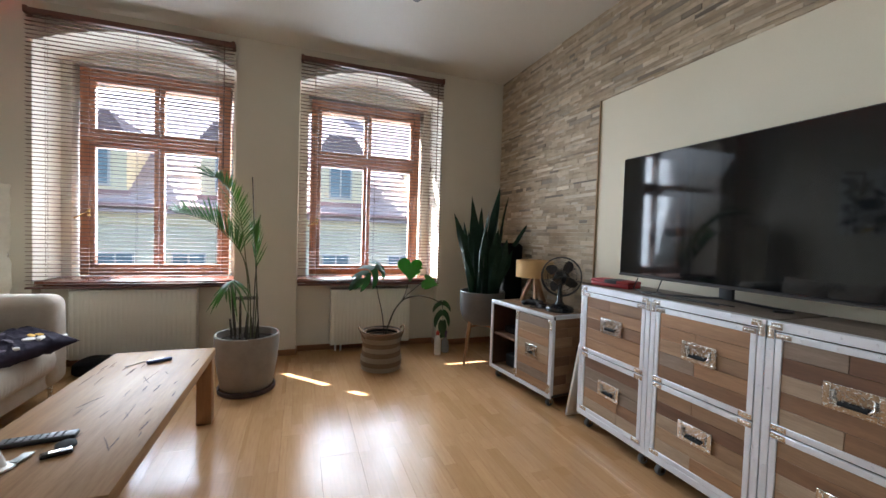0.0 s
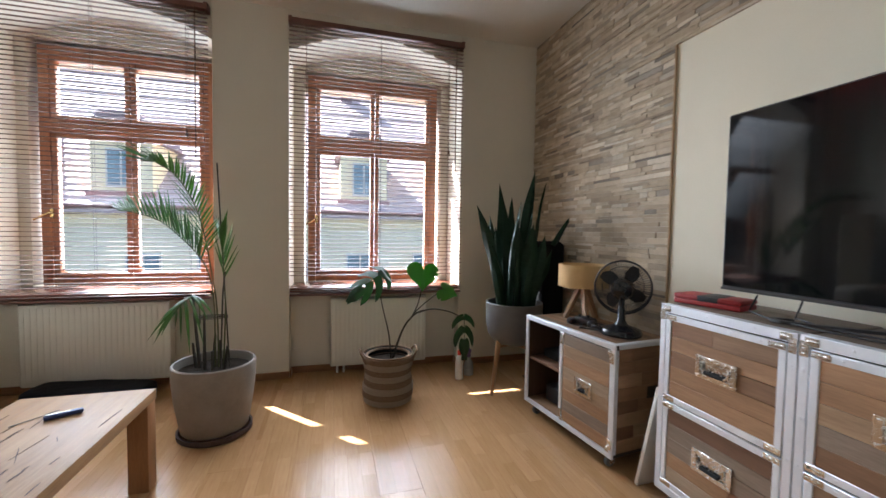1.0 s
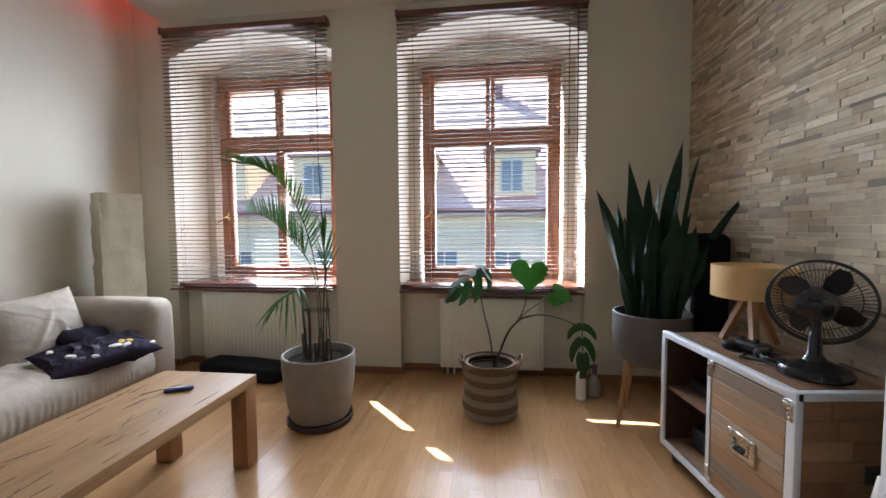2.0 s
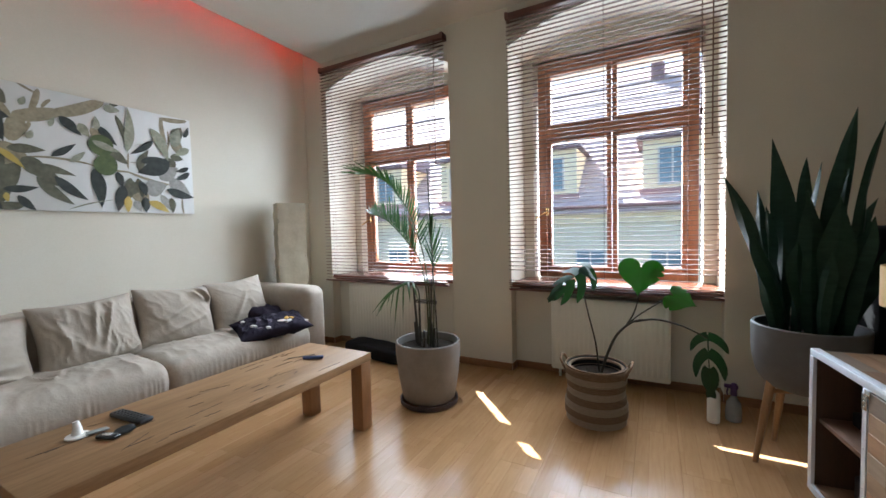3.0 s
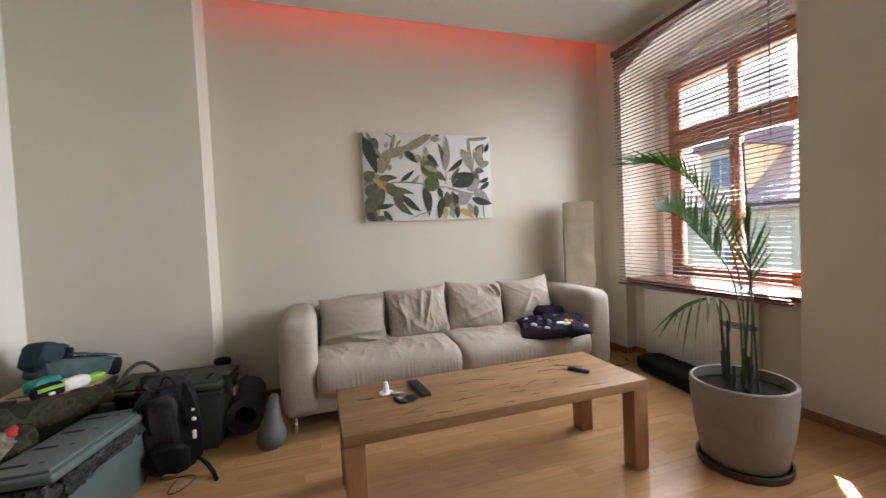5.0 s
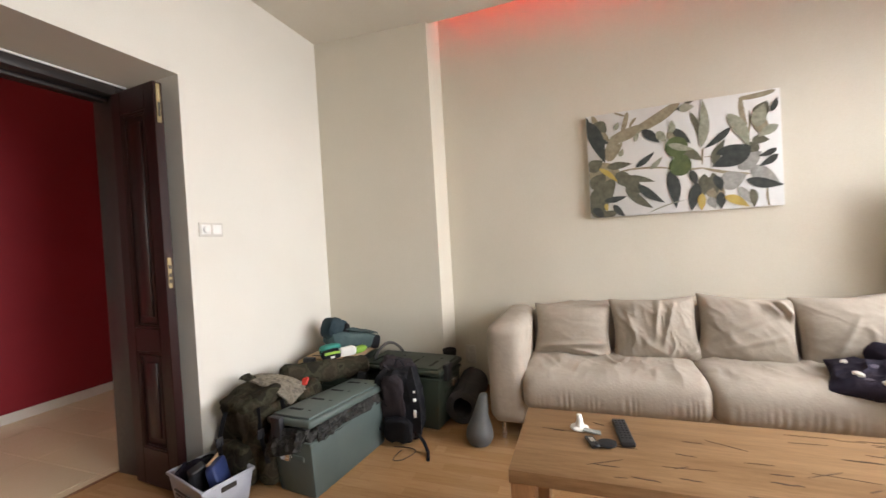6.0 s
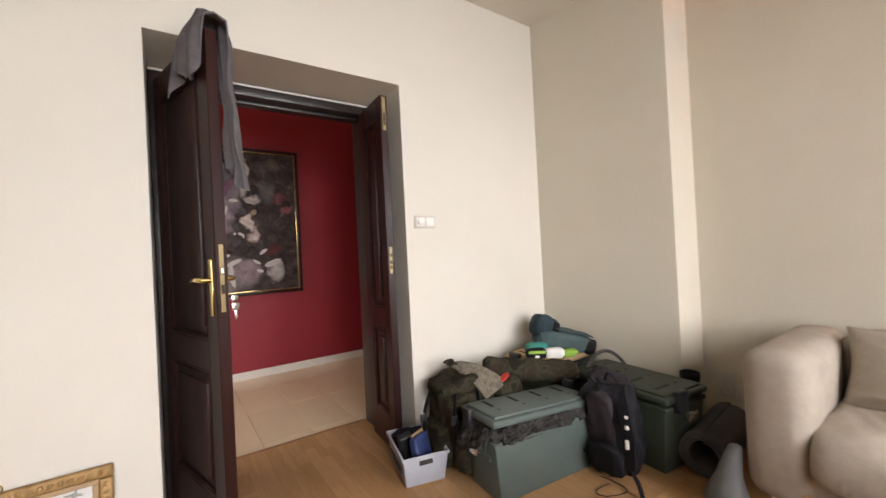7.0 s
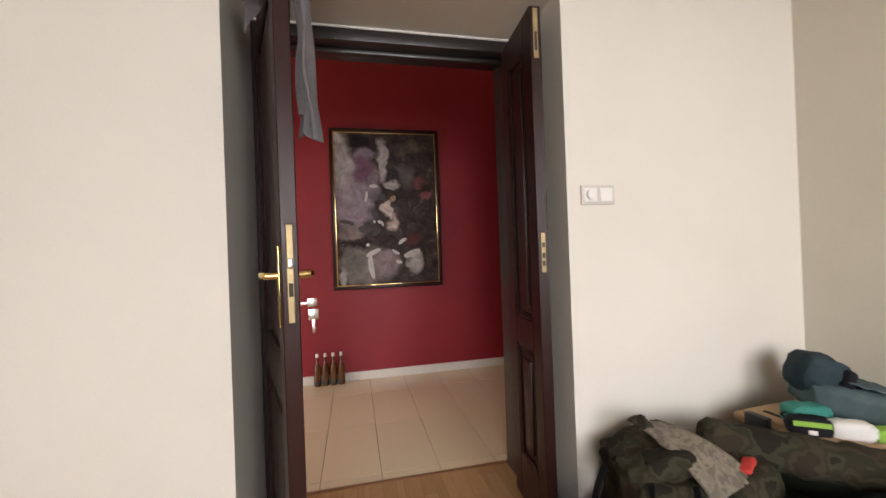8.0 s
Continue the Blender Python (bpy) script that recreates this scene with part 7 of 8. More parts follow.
for k in range(4):
    bm = bmesh.new()
    pts = []
    for i in range(9):
        t = i / 8
        pts.append((0.022 + 0.100 * t, 0.006 + 0.048 * math.sin(math.pi * (0.10 + 0.72 * t))))
    out = pts + [(0.124, 0.002), (0.08, -0.016), (0.022, -0.008)]
    shape(bm, out, 0.0015)
    for v in bm.verts:
        v.co.z += 0.012 + 0.35 * v.co.y
    part("blade", bm, FANBLADE, fan, "", HEAD @ pose(0, 0, 0, 0, 0, 90 * k + 20))

pad = thing("game_controller", CAB @ pose(0.335, 0.165, 0.622, 0, 0, 20), "black game controller lying on the cabinet", "controller")
bm = soft((0.125, 0.075, 0.042), 0.55, 0.0, 6, 1.0, 36, 18)
part("body", bm, BLACK, pad, "", pose(0, 0, 0.024))
for sx in (-1, 1):
    part("grip", soft((0.040, 0.080, 0.036), 0.6, 0.0, 6, 1.0, 24, 14), BLACK, pad, "", pose(sx * 0.056, -0.032, 0.019, 0, 0, sx * 14))
    bm = bmesh.new()
    lathe(bm, [(0.010, 0), (0.006, 0.004), (0.006, 0.010), (0.011, 0.013), (0.004, 0.016)], (0, 0, 0), 16)
    part("thumb_stick", bm, RUBBER, pad, "", pose(sx * 0.026, -0.012, 0.043))
coil = bmesh.new()
for k in range(4):
    tube(coil, [((0.034 + 0.004 * k) * math.cos(a) + 0.006 * k, (0.026 + 0.004 * k) * math.sin(a), 0.005 + 0.006 * k + 0.002 * math.sin(3 * a)) for a in [2 * math.pi * q / 20 for q in range(21)]], 0.003, 6)
solo("cable_coil", coil, BLACK, CAB @ pose(0.445, 0.150, 0.6222), "coiled black cable lying on the cabinet", "cable", "cables")
cab_pts = []
for a, b in (((0.28, 0.16, 0.006), (0.40, 0.07, 0.006)), ((0.40, 0.07, 0.006), (0.50, 0.12, 0.006)), ((0.50, 0.12, 0.006), (0.60, 0.10, 0.006))):
    cab_pts += arc(a, b, (0.0, 0.02, 0.0), 6)[:-1]
solo("fan_cable", tube(bmesh.new(), cab_pts, 0.004, 6), BLACK, CAB @ pose(0, 0, 0.6205), "black cable lying on the cabinet", "cable", "cables")

# ---- bottles by the basket ----
b1 = thing("cleaner_bottle", pose(2.120, 4.235, 0), "white plastic bottle with a red cap on the floor", "bottle")
bm = bmesh.new()
lathe(bm, [(0.024, 0), (0.030, 0.004), (0.031, 0.02), (0.031, 0.140), (0.026, 0.168), (0.013, 0.182), (0.012, 0.192)], (0, 0, 0), 24)
part("body", bm, WHITEPLASTIC, b1)
bm = bmesh.new()
lathe(bm, [(0.013, 0.188), (0.015, 0.190), (0.015, 0.212), (0.008, 0.226), (0.004, 0.230)], (0, 0, 0), 20)
part("cap", bm, RED, b1, "red spout cap")
b2 = thing("spray_bottle", pose(2.220, 4.300, 0), "cloudy plastic plant sprayer with a dark purple head", "bottle")
bm = bmesh.new()
lathe(bm, [(0.030, 0), (0.038, 0.005), (0.040, 0.05), (0.034, 0.105), (0.015, 0.135), (0.013, 0.150)], (0, 0, 0), 24)
part("body", bm, CLEARPLASTIC, b2)
bm = bmesh.new()
lathe(bm, [(0.015, 0.145), (0.017, 0.150), (0.015, 0.175), (0.020, 0.190), (0.012, 0.212), (0.003, 0.216)], (0, 0, 0), 18)
B(bm, (-0.045, -0.010, 0.185), (0.02, 0.010, 0.205), 0.005)
tube(bm, [(-0.026, 0, 0.188), (-0.032, 0, 0.160), (-0.028, 0, 0.145)], 0.004, 6)
part("spray_head", bm, PURPLE, b2, "purple trigger head")

# ---- black bag under the radiator ----
bm = soft((0.72, 0.24, 0.115), 0.35, 0.012, 6, 2.2, 56, 24)
bagf = thing("black_flat_bag", pose(-0.33, 4.395, 0.058, 0, 0, -8), "black padded bag lying flat under the radiator", "bag")
part("shell", bm, PACKBLACK, bagf)
bm = bmesh.new()
tube(bm, arc((-0.12, -0.06, 0.04), (0.14, -0.06, 0.04), (0, -0.05, 0.012)), 0.006, 6)
part("strap", bm, NAVYCLOTH, bagf)

# ---- towel over the door ----
def towel():
    """A towel slung over a door top: a short wide flap on one side and a long narrow fall on the other."""
    bm = bmesh.new()
    nu, nv = 36, 44
    hl, hr = 0.22, 0.64
    grid = []
    for i in range(nu + 1):
        u = i / nu
        col = []
        for j in range(nv + 1):
            s = -hl + (hl + hr) * j / nv
            far = abs(s)
            fold = 0.5 + 0.5 * math.sin(u * 17 + 1.2 * math.sin(far * 6)) + 0.5 * noise.noise(Vector((u * 5, far * 6, 2.2)))
            wide = 0.27 - 0.02 * far / hl if s < 0 else 0.25 - 0.165 * min(far / 0.25, 1) + 0.095 * (far / hr) ** 2
            x = (u - 0.5) * wide + (-0.06 * far / hl if s < 0 else 0.075 * min(far / 0.3, 1) + 0.02 * (far / hr) ** 2)
            if far < 0.035:
                y, z = s, 0.032 - 0.3 * far
                z += 0.055 * math.exp(-((u - 0.62) / 0.16) ** 2)
            else:
                y = math.copysign(0.036 + 0.030 * fold * min(far / 0.1, 1), s)
                z = 0.022 - (far - 0.035)
                z += 0.055 * math.exp(-((u - 0.62) / 0.16) ** 2) * max(0, 1 - far / 0.12)
                if s < 0:
                    z += (0.10 * (u - 0.5) + 0.05 * math.sin(u * 6)) * far / hl
                else:
                    z += 0.05 * math.sin(u * 5) * far / hr
            col.append(bm.verts.new((x, y, z)))
        grid.append(col)
    for a, b in zip(grid, grid[1:]):
        for j in range(nv):
            bm.faces.new((a[j], b[j], b[j + 1], a[j + 1]))
    geo = bmesh.ops.extrude_face_region(bm, geom=bm.faces[:])
    for v in [v for v in geo["geom"] if isinstance(v, bmesh.types.BMVert)]:
        v.co += Vector((0, math.copysign(0.006, v.co.y), 0.006 if abs(v.co.y) < 0.036 else 0))
    return bm


solo("hanging_towel", towel(), TOWEL, big.matrix_basis @ pose(0.575, 0, 2.030, 0, 0, 0), "grey towel slung over the top of the open door", "towel")

# ---- gilt frame leaning on the wall ----
gf = thing("gilt_picture_frame", pose(1.525, 0.445, 0.0, 8, 0, 0), "carved gilt frame with a grey floral picture leaning on the wall", "picture frame")
W2, H2 = 0.62, 0.405
for nm, lo, hi in (("frame_rail", (0, 0), (W2, 0.042)), ("frame_rail", (0, H2 - 0.042), (W2, H2)), ("frame_stile", (0, 0.042), (0.042, H2 - 0.042)), ("frame_stile", (W2 - 0.042, 0.042), (W2, H2 - 0.042))):
    bm = box((lo[0], -0.030, lo[1]), (hi[0], 0.0, hi[1]), 0.008, 3)
    rgf = random.Random(int(lo[0] * 100 + lo[1] * 1000))
    horizontal = hi[0] - lo[0] > hi[1] - lo[1]
    for k in range(int(((hi[0] - lo[0]) if horizontal else (hi[1] - lo[1])) / 0.026)):
        c = (lo[0] + 0.013 + 0.026 * k, (lo[1] + hi[1]) / 2) if horizontal else ((lo[0] + hi[0]) / 2, lo[1] + 0.013 + 0.026 * k)
        lathe(bm, [(0.011, 0), (0.009, 0.004), (0.004, 0.006)], (0, 0, 0), 8, 0.7, pose(c[0], 0.0, c[1], -90, 0, 0) @ pose(0, 0, 0, 0, 0, rgf.uniform(0, 90)))
    part(nm, bm, GILT, gf)
bm = bmesh.new()
for lo, hi in (((0.042, 0.042), (W2 - 0.042, 0.060)), ((0.042, H2 - 0.060), (W2 - 0.042, H2 - 0.042)), ((0.042, 0.060), (0.060, H2 - 0.060)), ((W2 - 0.060, 0.060), (W2 - 0.042, H2 - 0.060))):
    B(bm, (lo[0], -0.022, lo[1]), (hi[0], -0.008, hi[1]), 0.003, 1)
part("inner_moulding", bm, KRAFT, gf, "tan inner moulding")
leaf_sheet = part("picture", box((0.058, -0.022, 0.058), (W2 - 0.058, -0.014, H2 - 0.058)), CANVASWHITE, gf, "pale picture with grey flowers")
rgf = random.Random(8)
for cx, cz in ((0.11, 0.33), (0.13, 0.27), (0.30, 0.30), (0.36, 0.24), (0.45, 0.31), (0.22, 0.25)):
    bm = bmesh.new()
    lathe(bm, [(0.009, 0), (0.008, 0.0012), (0.002, 0.0014)], (0, 0, 0), 8, 1.0, pose(cx, -0.0134, cz, -90))
    for k in range(7):
        a = 2 * math.pi * k / 7 + rgf.random()
        q = [(cx + 0.006 * math.cos(a + 1.5), cz + 0.006 * math.sin(a + 1.5)), (cx + 0.030 * math.cos(a), cz + 0.022 * math.sin(a)), (cx - 0.006 * math.cos(a + 1.5), cz - 0.006 * math.sin(a + 1.5))]
        shape(bm, q, 0.0006, Matrix(((1, 0, 0, 0), (0, 0, 1, -0.0136), (0, 1, 0, 0), (0, 0, 0, 1))))
    part("flower", bm, PRINT_GREY, leaf_sheet)
part("hanging_ring", tube(bmesh.new(), [(0.30 + 0.012 * math.cos(a), -0.02, H2 + 0.010 + 0.012 * math.sin(a)) for a in [2 * math.pi * k / 16 for k in range(17)]], 0.0022, 6), BRASS, gf)

# ---- green transport boxes ----
def transport_box(m, w, d, h, mat_body, mat_lid, lid_tilt, label, ajar=0.0):
    """A moulded box tapering to its foot, with a rim, ribs at the ends and a stepped lid, lifted by what is squeezed in."""
    root = thing("transport_box", m, label, "storage box", "transport boxes")
    bm = bmesh.new()
    B(bm, (-w / 2, -d / 2, 0), (w / 2, d / 2, h), 0.010, 2)
    for v in bm.verts:
        k = 0.91 + 0.09 * v.co.z / h
        v.co.x, v.co.y = v.co.x * k, v.co.y * k
    part("body", bm, mat_body, root)
    bm = bmesh.new()
    B(bm, (-w / 2 - 0.006, -d / 2 - 0.006, h - 0.022), (w / 2 + 0.006, d / 2 + 0.006, h - 0.004), 0.004, 1)
    part("rim", bm, mat_body, root)
    bm = bmesh.new()
    B(bm, (-w / 2 - 0.012, -d / 2 - 0.012, 0), (w / 2 + 0.012, d / 2 + 0.012, 0.034), 0.012, 3)
    B(bm, (-w / 2 + 0.010, -d / 2 + 0.010, 0.030), (w / 2 - 0.010, d / 2 - 0.010, 0.046), 0.007, 2)
    lid = part("lid", bm, mat_lid, root, "", pose(0, 0, h + 0.012 + ajar, lid_tilt[0], lid_tilt[1], 0))
    for i in range(4):
        x = -w * 0.36 + w * 0.72 * i / 3
        part("lid_slot", box((x - 0.010, -d * 0.34, 0.0445), (x + 0.010, 0.0, 0.0475), 0.002, 1), RUBBER, lid)
        part("lid_slot", box((x - 0.005, d * 0.14, 0.0445), (x + 0.005, d * 0.21, 0.047), 0.001, 1), RUBBER, lid)
    for sx in (-1, 1):
        latch = part("latch", box((sx * (w / 2 + 0.018) - 0.016, -d * 0.34, h - 0.030 + ajar), (sx * (w / 2 + 0.018) + 0.016, -d * 0.10, h + 0.072 + ajar), 0.005), BLACK, root, "black end latch")
        part("clasp", box((sx * (w / 2 + 0.026) - 0.014, -d * 0.10, h - 0.085), (sx * (w / 2 + 0.026) + 0.014, d * 0.10, h - 0.035), 0.003), STEEL, latch, "steel clasp")
        part("carrying_grip", box((sx * w * 0.475 - 0.012, -0.075, h * 0.62), (sx * w * 0.475 + 0.012, 0.075, h * 0.72), 0.006), mat_body, root)
    return root


transport_box(pose(-0.125, 0.932, 0, 0, 0, -6), 0.62, 0.255, 0.285, CASEGREEN, CASEGREEN, (2, -3), "grey-green plastic transport box with its lid ajar", 0.030)
cl = thing("camouflage_clothes", pose(-0.125, 0.934, 0.300, 0, 0, -6), "dark grey clothing squeezed out under the box lid", "clothes")
part("jacket", soft((0.625, 0.266, 0.075), 0.30, 0.016, 14, 3.3, 130, 36, 0.0, 0.016, 22), CLOTHGREY, cl)
part("sleeve", sheet((0.300, 0.10, 0.030), (0.300, -0.115, 0.030), (0.350, -0.125, -0.11), (0.345, 0.09, -0.05), 34, 22, 0.018, 4, 2.2, 0.010, (0.02, 0, 0)), CLOTHGREY, cl, "sleeve hanging over the box end")
part("hem", sheet((-0.12, 0.123, 0.030), (0.27, 0.123, 0.040), (0.28, 0.143, -0.026), (-0.10, 0.138, -0.002), 50, 12, 0.016, 9, 6.1, 0.008, (0, 0.010, 0)), CLOTHGREY, cl, "crumpled hem under the lid")
transport_box(pose(-0.775, 1.090, 0, 0, 0, 84), 0.60, 0.33, 0.330, CASEGREEN_DARK, CASEGREEN_DARK, (0, 0), "closed dark green plastic transport box")
transport_box(pose(-0.690, 0.60, 0, 0, 0, 2), 0.48, 0.33, 0.400, CASEGREEN_DARK, KRAFT, (0, 0), "dark storage box covered with a plain wooden board")

# ---- camping gear piled on the boxes ----
ruck = thing("camouflage_rucksack", pose(0.035, 0.570, 0.0, 0, 0, -10), "bulging camouflage rucksack with loose straps by the wall", "rucksack")
part("shell", soft((0.30, 0.36, 0.42), 0.55, 0.045, 6, 1.1, 96, 60, 0.0, 0.009, 10), CAMO, ruck, "", pose(0, 0, 0.205))
part("lid", soft((0.26, 0.28, 0.10), 0.55, 0.030, 8, 4.1, 72, 36, 0.0, 0.009, 12), CAMO, ruck, "loose crumpled lid", pose(0.02, -0.02, 0.405, 4, 12, 8))
part("side_pouch", soft((0.11, 0.22, 0.22), 0.5, 0.020, 9, 7.4, 60, 36, 0.0, 0.007, 14), CAMO, ruck, "bulging side pouch", pose(0.155, 0.02, 0.13, 0, 0, 6))
part("front_pouch", soft((0.20, 0.10, 0.20), 0.5, 0.018, 9, 9.4, 60, 36, 0.0, 0.007, 14), CAMO, ruck, "bulging front pouch", pose(0.03, 0.185, 0.12, 0, 0, 0))
for k, (a, b, c) in enumerate((((0.10, 0.14, 0.40), (0.135, 0.20, 0.30), (0.13, 0.235, 0.16)), ((-0.02, 0.16, 0.40), (0.0, 0.225, 0.30), (0.0, 0.25, 0.14)), ((0.17, -0.02, 0.38), (0.22, 0.0, 0.26), (0.225, 0.03, 0.10)))):
    part("strap", ribbon(smooth_line((a, b, c), 6), 0.024, 0.003, (1, 0.3, 0)), PACKBLACK, ruck, "dark webbing strap")
    part("buckle", box((-0.018, -0.006, -0.022), (0.018, 0.006, 0.022), 0.004), BLACK, ruck, "black plastic buckle", Matrix.Translation(Vector(b) + Vector((0.004, 0.006, 0.0))))
jk = thing("camouflage_jacket", I4, "pale camouflage jacket thrown over the rucksack", "jacket")
part("back", sheet((0.085, 0.530, 0.500), (-0.060, 0.535, 0.475), (-0.170, 0.735, 0.382), (0.010, 0.760, 0.355), 40, 34, 0.008, 6, 3.1, 0.008, (0.0, 0.03, 0.045)), CAMO_PALE, jk)
part("collar", sheet((0.105, 0.520, 0.515), (0.050, 0.520, 0.520), (0.045, 0.570, 0.498), (0.095, 0.565, 0.495), 16, 10, 0.008, 6, 8.1, 0.010, (0, 0, 0.010)), CAMO, jk, "dark folded collar")
part("front", sheet((-0.045, 0.535, 0.468), (-0.115, 0.560, 0.425), (-0.195, 0.720, 0.362), (-0.150, 0.735, 0.374), 20, 30, 0.012, 5, 5.5, 0.008, (-0.01, 0.0, 0.020)), CAMO_PALE, jk, "pale front flap")
roll = thing("camouflage_roll", I4, "rolled camouflage sleeping mat lying on the boxes", "roll")
bm = bmesh.new()
ra, rb_ = Vector((-0.15, 0.56, 0.440)), Vector((-0.605, 0.835, 0.385))
tube(bm, [ra.lerp(rb_, k / 24) for k in range(25)], [(0.052 if k in (0, 24) else 0.066) + 0.004 * math.sin(k * 1.1) - (0.006 if k in (7, 17) else 0) for k in range(25)], 32)
for v in bm.verts:
    v.co += v.normal * (0.007 * noise.noise(v.co * 18) + 0.004 * noise.noise(v.co * 40))
part("mat", bm, CAMO, roll)
ax = (rb_ - ra).normalized()
sx_, sz_ = ax.cross(Vector((0, 0, 1))).normalized(), ax.cross(ax.cross(Vector((0, 0, 1)))).normalized()
bm = bmesh.new()
for k in range(3):
    tube(bm, [rb_ + ax * 0.010 + (0.012 + 0.015 * k) * (sx_ * math.cos(2 * math.pi * i / 20) + sz_ * math.sin(2 * math.pi * i / 20)) for i in range(21)], 0.005, 6)
part("rolled_end", bm, CAMO_PALE, roll, "tan rolled end")
bm = soft((0.22, 0.16, 0.14), 0.6, 0.03, 8, 9.2, 40, 24)
solo("olive_pouch", bm, CAMO, pose(-0.175, 0.700, 0.345, 0, 10, 20), "olive pouch lying between rucksack and box", "pouch")
bm = soft((0.085, 0.035, 0.018), 0.5, 0.006, 20, 4, 24, 14)
solo("red_tag", bm, RED, pose(-0.165, 0.715, 0.420, 15, 8, 30), "bright red cloth strip on the olive pouch", "strap")
tb = thing("teal_daypack", pose(-0.765, 0.635, 0.512, 0, -12, -30) @ Matrix.Scale(0.84, 4), "teal-grey daypack with a raised dark lid lying on the board", "backpack")
part("shell", soft((0.42, 0.24, 0.13), 0.42, 0.014, 7, 5.5, 80, 40, 0.0, 0.007, 14), TEALCLOTH, tb)
part("front_panel", sheet((-0.20, -0.09, 0.066), (0.10, -0.09, 0.090), (0.10, 0.10, 0.090), (-0.20, 0.10, 0.066), 30, 16, 0.006, 5, 2.6, 0.006, (0, 0, 0.010)), TEALCLOTH, tb, "smooth teal front panel")
part("front_pocket", soft((0.11, 0.24, 0.12), 0.42, 0.010, 9, 2.5, 48, 26, 0.0, 0.006, 18), PACKBLACK, tb, "black lower panel", pose(-0.175, 0.0, -0.012))
part("hood", soft((0.15, 0.20, 0.18), 0.5, 0.018, 8, 7.5, 60, 36, 0.0, 0.012, 16), NAVYTEAL, tb, "raised dark lid", pose(0.165, -0.02, 0.085, 0, -14, 0))
part("lining", soft((0.05, 0.10, 0.09), 0.6, 0.010, 9, 3.5, 40, 24), PACKBLACK, tb, "dark open mouth", pose(0.10, 0.045, 0.095, 0, -10, 20))
part("shoulder_strap", ribbon(smooth_line([(0.13, -0.12, 0.06), (0.06, -0.150, 0.02), (-0.04, -0.155, -0.01), (-0.12, -0.13, -0.03)], 6), 0.045, 0.010, (0, 1, 0.4)), PACKBLACK, tb, "padded black strap")
TOPZ = 0.4575
for nm, col, p, sz, rz, lab in (("teal_pouch", TEAL, (-0.530, 0.625, 0.038), (0.13, 0.085, 0.075), -25, "small teal cloth pouch on the board"), ("white_case", WHITEPLASTIC, (-0.565, 0.735, 0.028), (0.115, 0.060, 0.055), -40, "small white plastic case on the board"),
                             ("lime_pouch", LIME, (-0.655, 0.775, 0.018), (0.10, 0.055, 0.036), -20, "lime green cloth strip on the board"), ("black_pouch", PACKBLACK, (-0.470, 0.675, 0.030), (0.12, 0.055, 0.060), -35, "black pouch with lime green trim on the board")):
    pu = thing(nm, pose(p[0], p[1], TOPZ + p[2], 0, 0, rz), lab, "pouch" if "pouch" in nm else "case")
    part("body", soft(sz, 0.5, 0.006, 20, sz[0] * 50, 36, 22, 0.0, 0.004, 40), col, pu)
    if nm == "black_pouch":
        part("trim", ribbon([(-0.05, 0.031, 0.012), (0.0, 0.034, 0.014), (0.05, 0.030, 0.012)], 0.016, 0.003, (0, 1, 0)), LIME, pu, "lime green trim")
        part("clip", box((-0.012, 0.030, -0.020), (0.012, 0.036, -0.006), 0.002), WHITEPLASTIC, pu, "white clip")
    else:
        part("loop", ribbon(smooth_line([(sz[0] * 0.42, 0.01, 0.012), (sz[0] * 0.62, 0.015, 0.004), (sz[0] * 0.50, 0.03, -0.010)], 5), 0.010, 0.002), PACKBLACK, pu, "dark loop")
bp = thing("grey_backpack", pose(-0.475, 1.165, 0.0, 0, 0, 96), "grey and black backpack slumped against the boxes", "backpack")
part("shell", soft((0.25, 0.17, 0.43), 0.50, 0.026, 7, 3.7, 80, 50, 0.0, 0.014, 14), PACKBLACK, bp, "", pose(0, 0, 0.212, 14, 0, 0))
part("back_panel", soft((0.13, 0.05, 0.36), 0.42, 0.018, 8, 8.7, 56, 40, 0.0, 0.012, 18), PACKGREY, bp, "worn grey padded panel", pose(-0.015, -0.085, 0.235, 14, 4, 0))
part("front_pocket", soft((0.17, 0.05, 0.15), 0.45, 0.014, 9, 1.7, 52, 30, 0.0, 0.010, 20), PACKBLACK, bp, "black front pocket", pose(0.01, -0.118, 0.10, 14, 0, 0))
part("top_flap", soft((0.21, 0.13, 0.10), 0.5, 0.022, 9, 6.2, 60, 36, 0.0, 0.014, 18), PACKGREY, bp, "slumped grey top flap", pose(-0.03, 0.02, 0.405, 20, 8, 0))
for sx in (-1, 1):
    part("shoulder_strap", ribbon(smooth_line([(sx * 0.06, -0.02, 0.42), (sx * 0.095, -0.10, 0.38), (sx * 0.130, -0.125, 0.24), (sx * 0.125, -0.115, 0.09)], 7), 0.050, 0.014, (0, -1, 0.2)), PACKBLACK, bp, "padded black strap")
part("haul_loop", tube(bmesh.new(), arc((-0.03, -0.01, 0.440), (0.03, -0.01, 0.440), (0, -0.02, 0.045)), 0.005, 6), PACKBLACK, bp)
for z0, z1, x0, x1 in ((0.322, 0.336, 0.116, 0.130), (0.274, 0.292, 0.116, 0.134), (0.185, 0.228, 0.116, 0.132)):
    part("reflector", box((x0, -0.147 + 0.04 * z0, z0), (x1, -0.136 + 0.04 * z0, z1), 0.004), WHITEPLASTIC, bp, "white reflective patch")
bm = bmesh.new()
tube(bm, [(0.12, -0.10, 0.08), (0.17, -0.14, 0.05), (0.20, -0.17, 0.012), (0.22, -0.24, 0.008)], [0.008, 0.010, 0.010, 0.010], 6)
part("loose_strap", bm, PACKBLACK, bp)
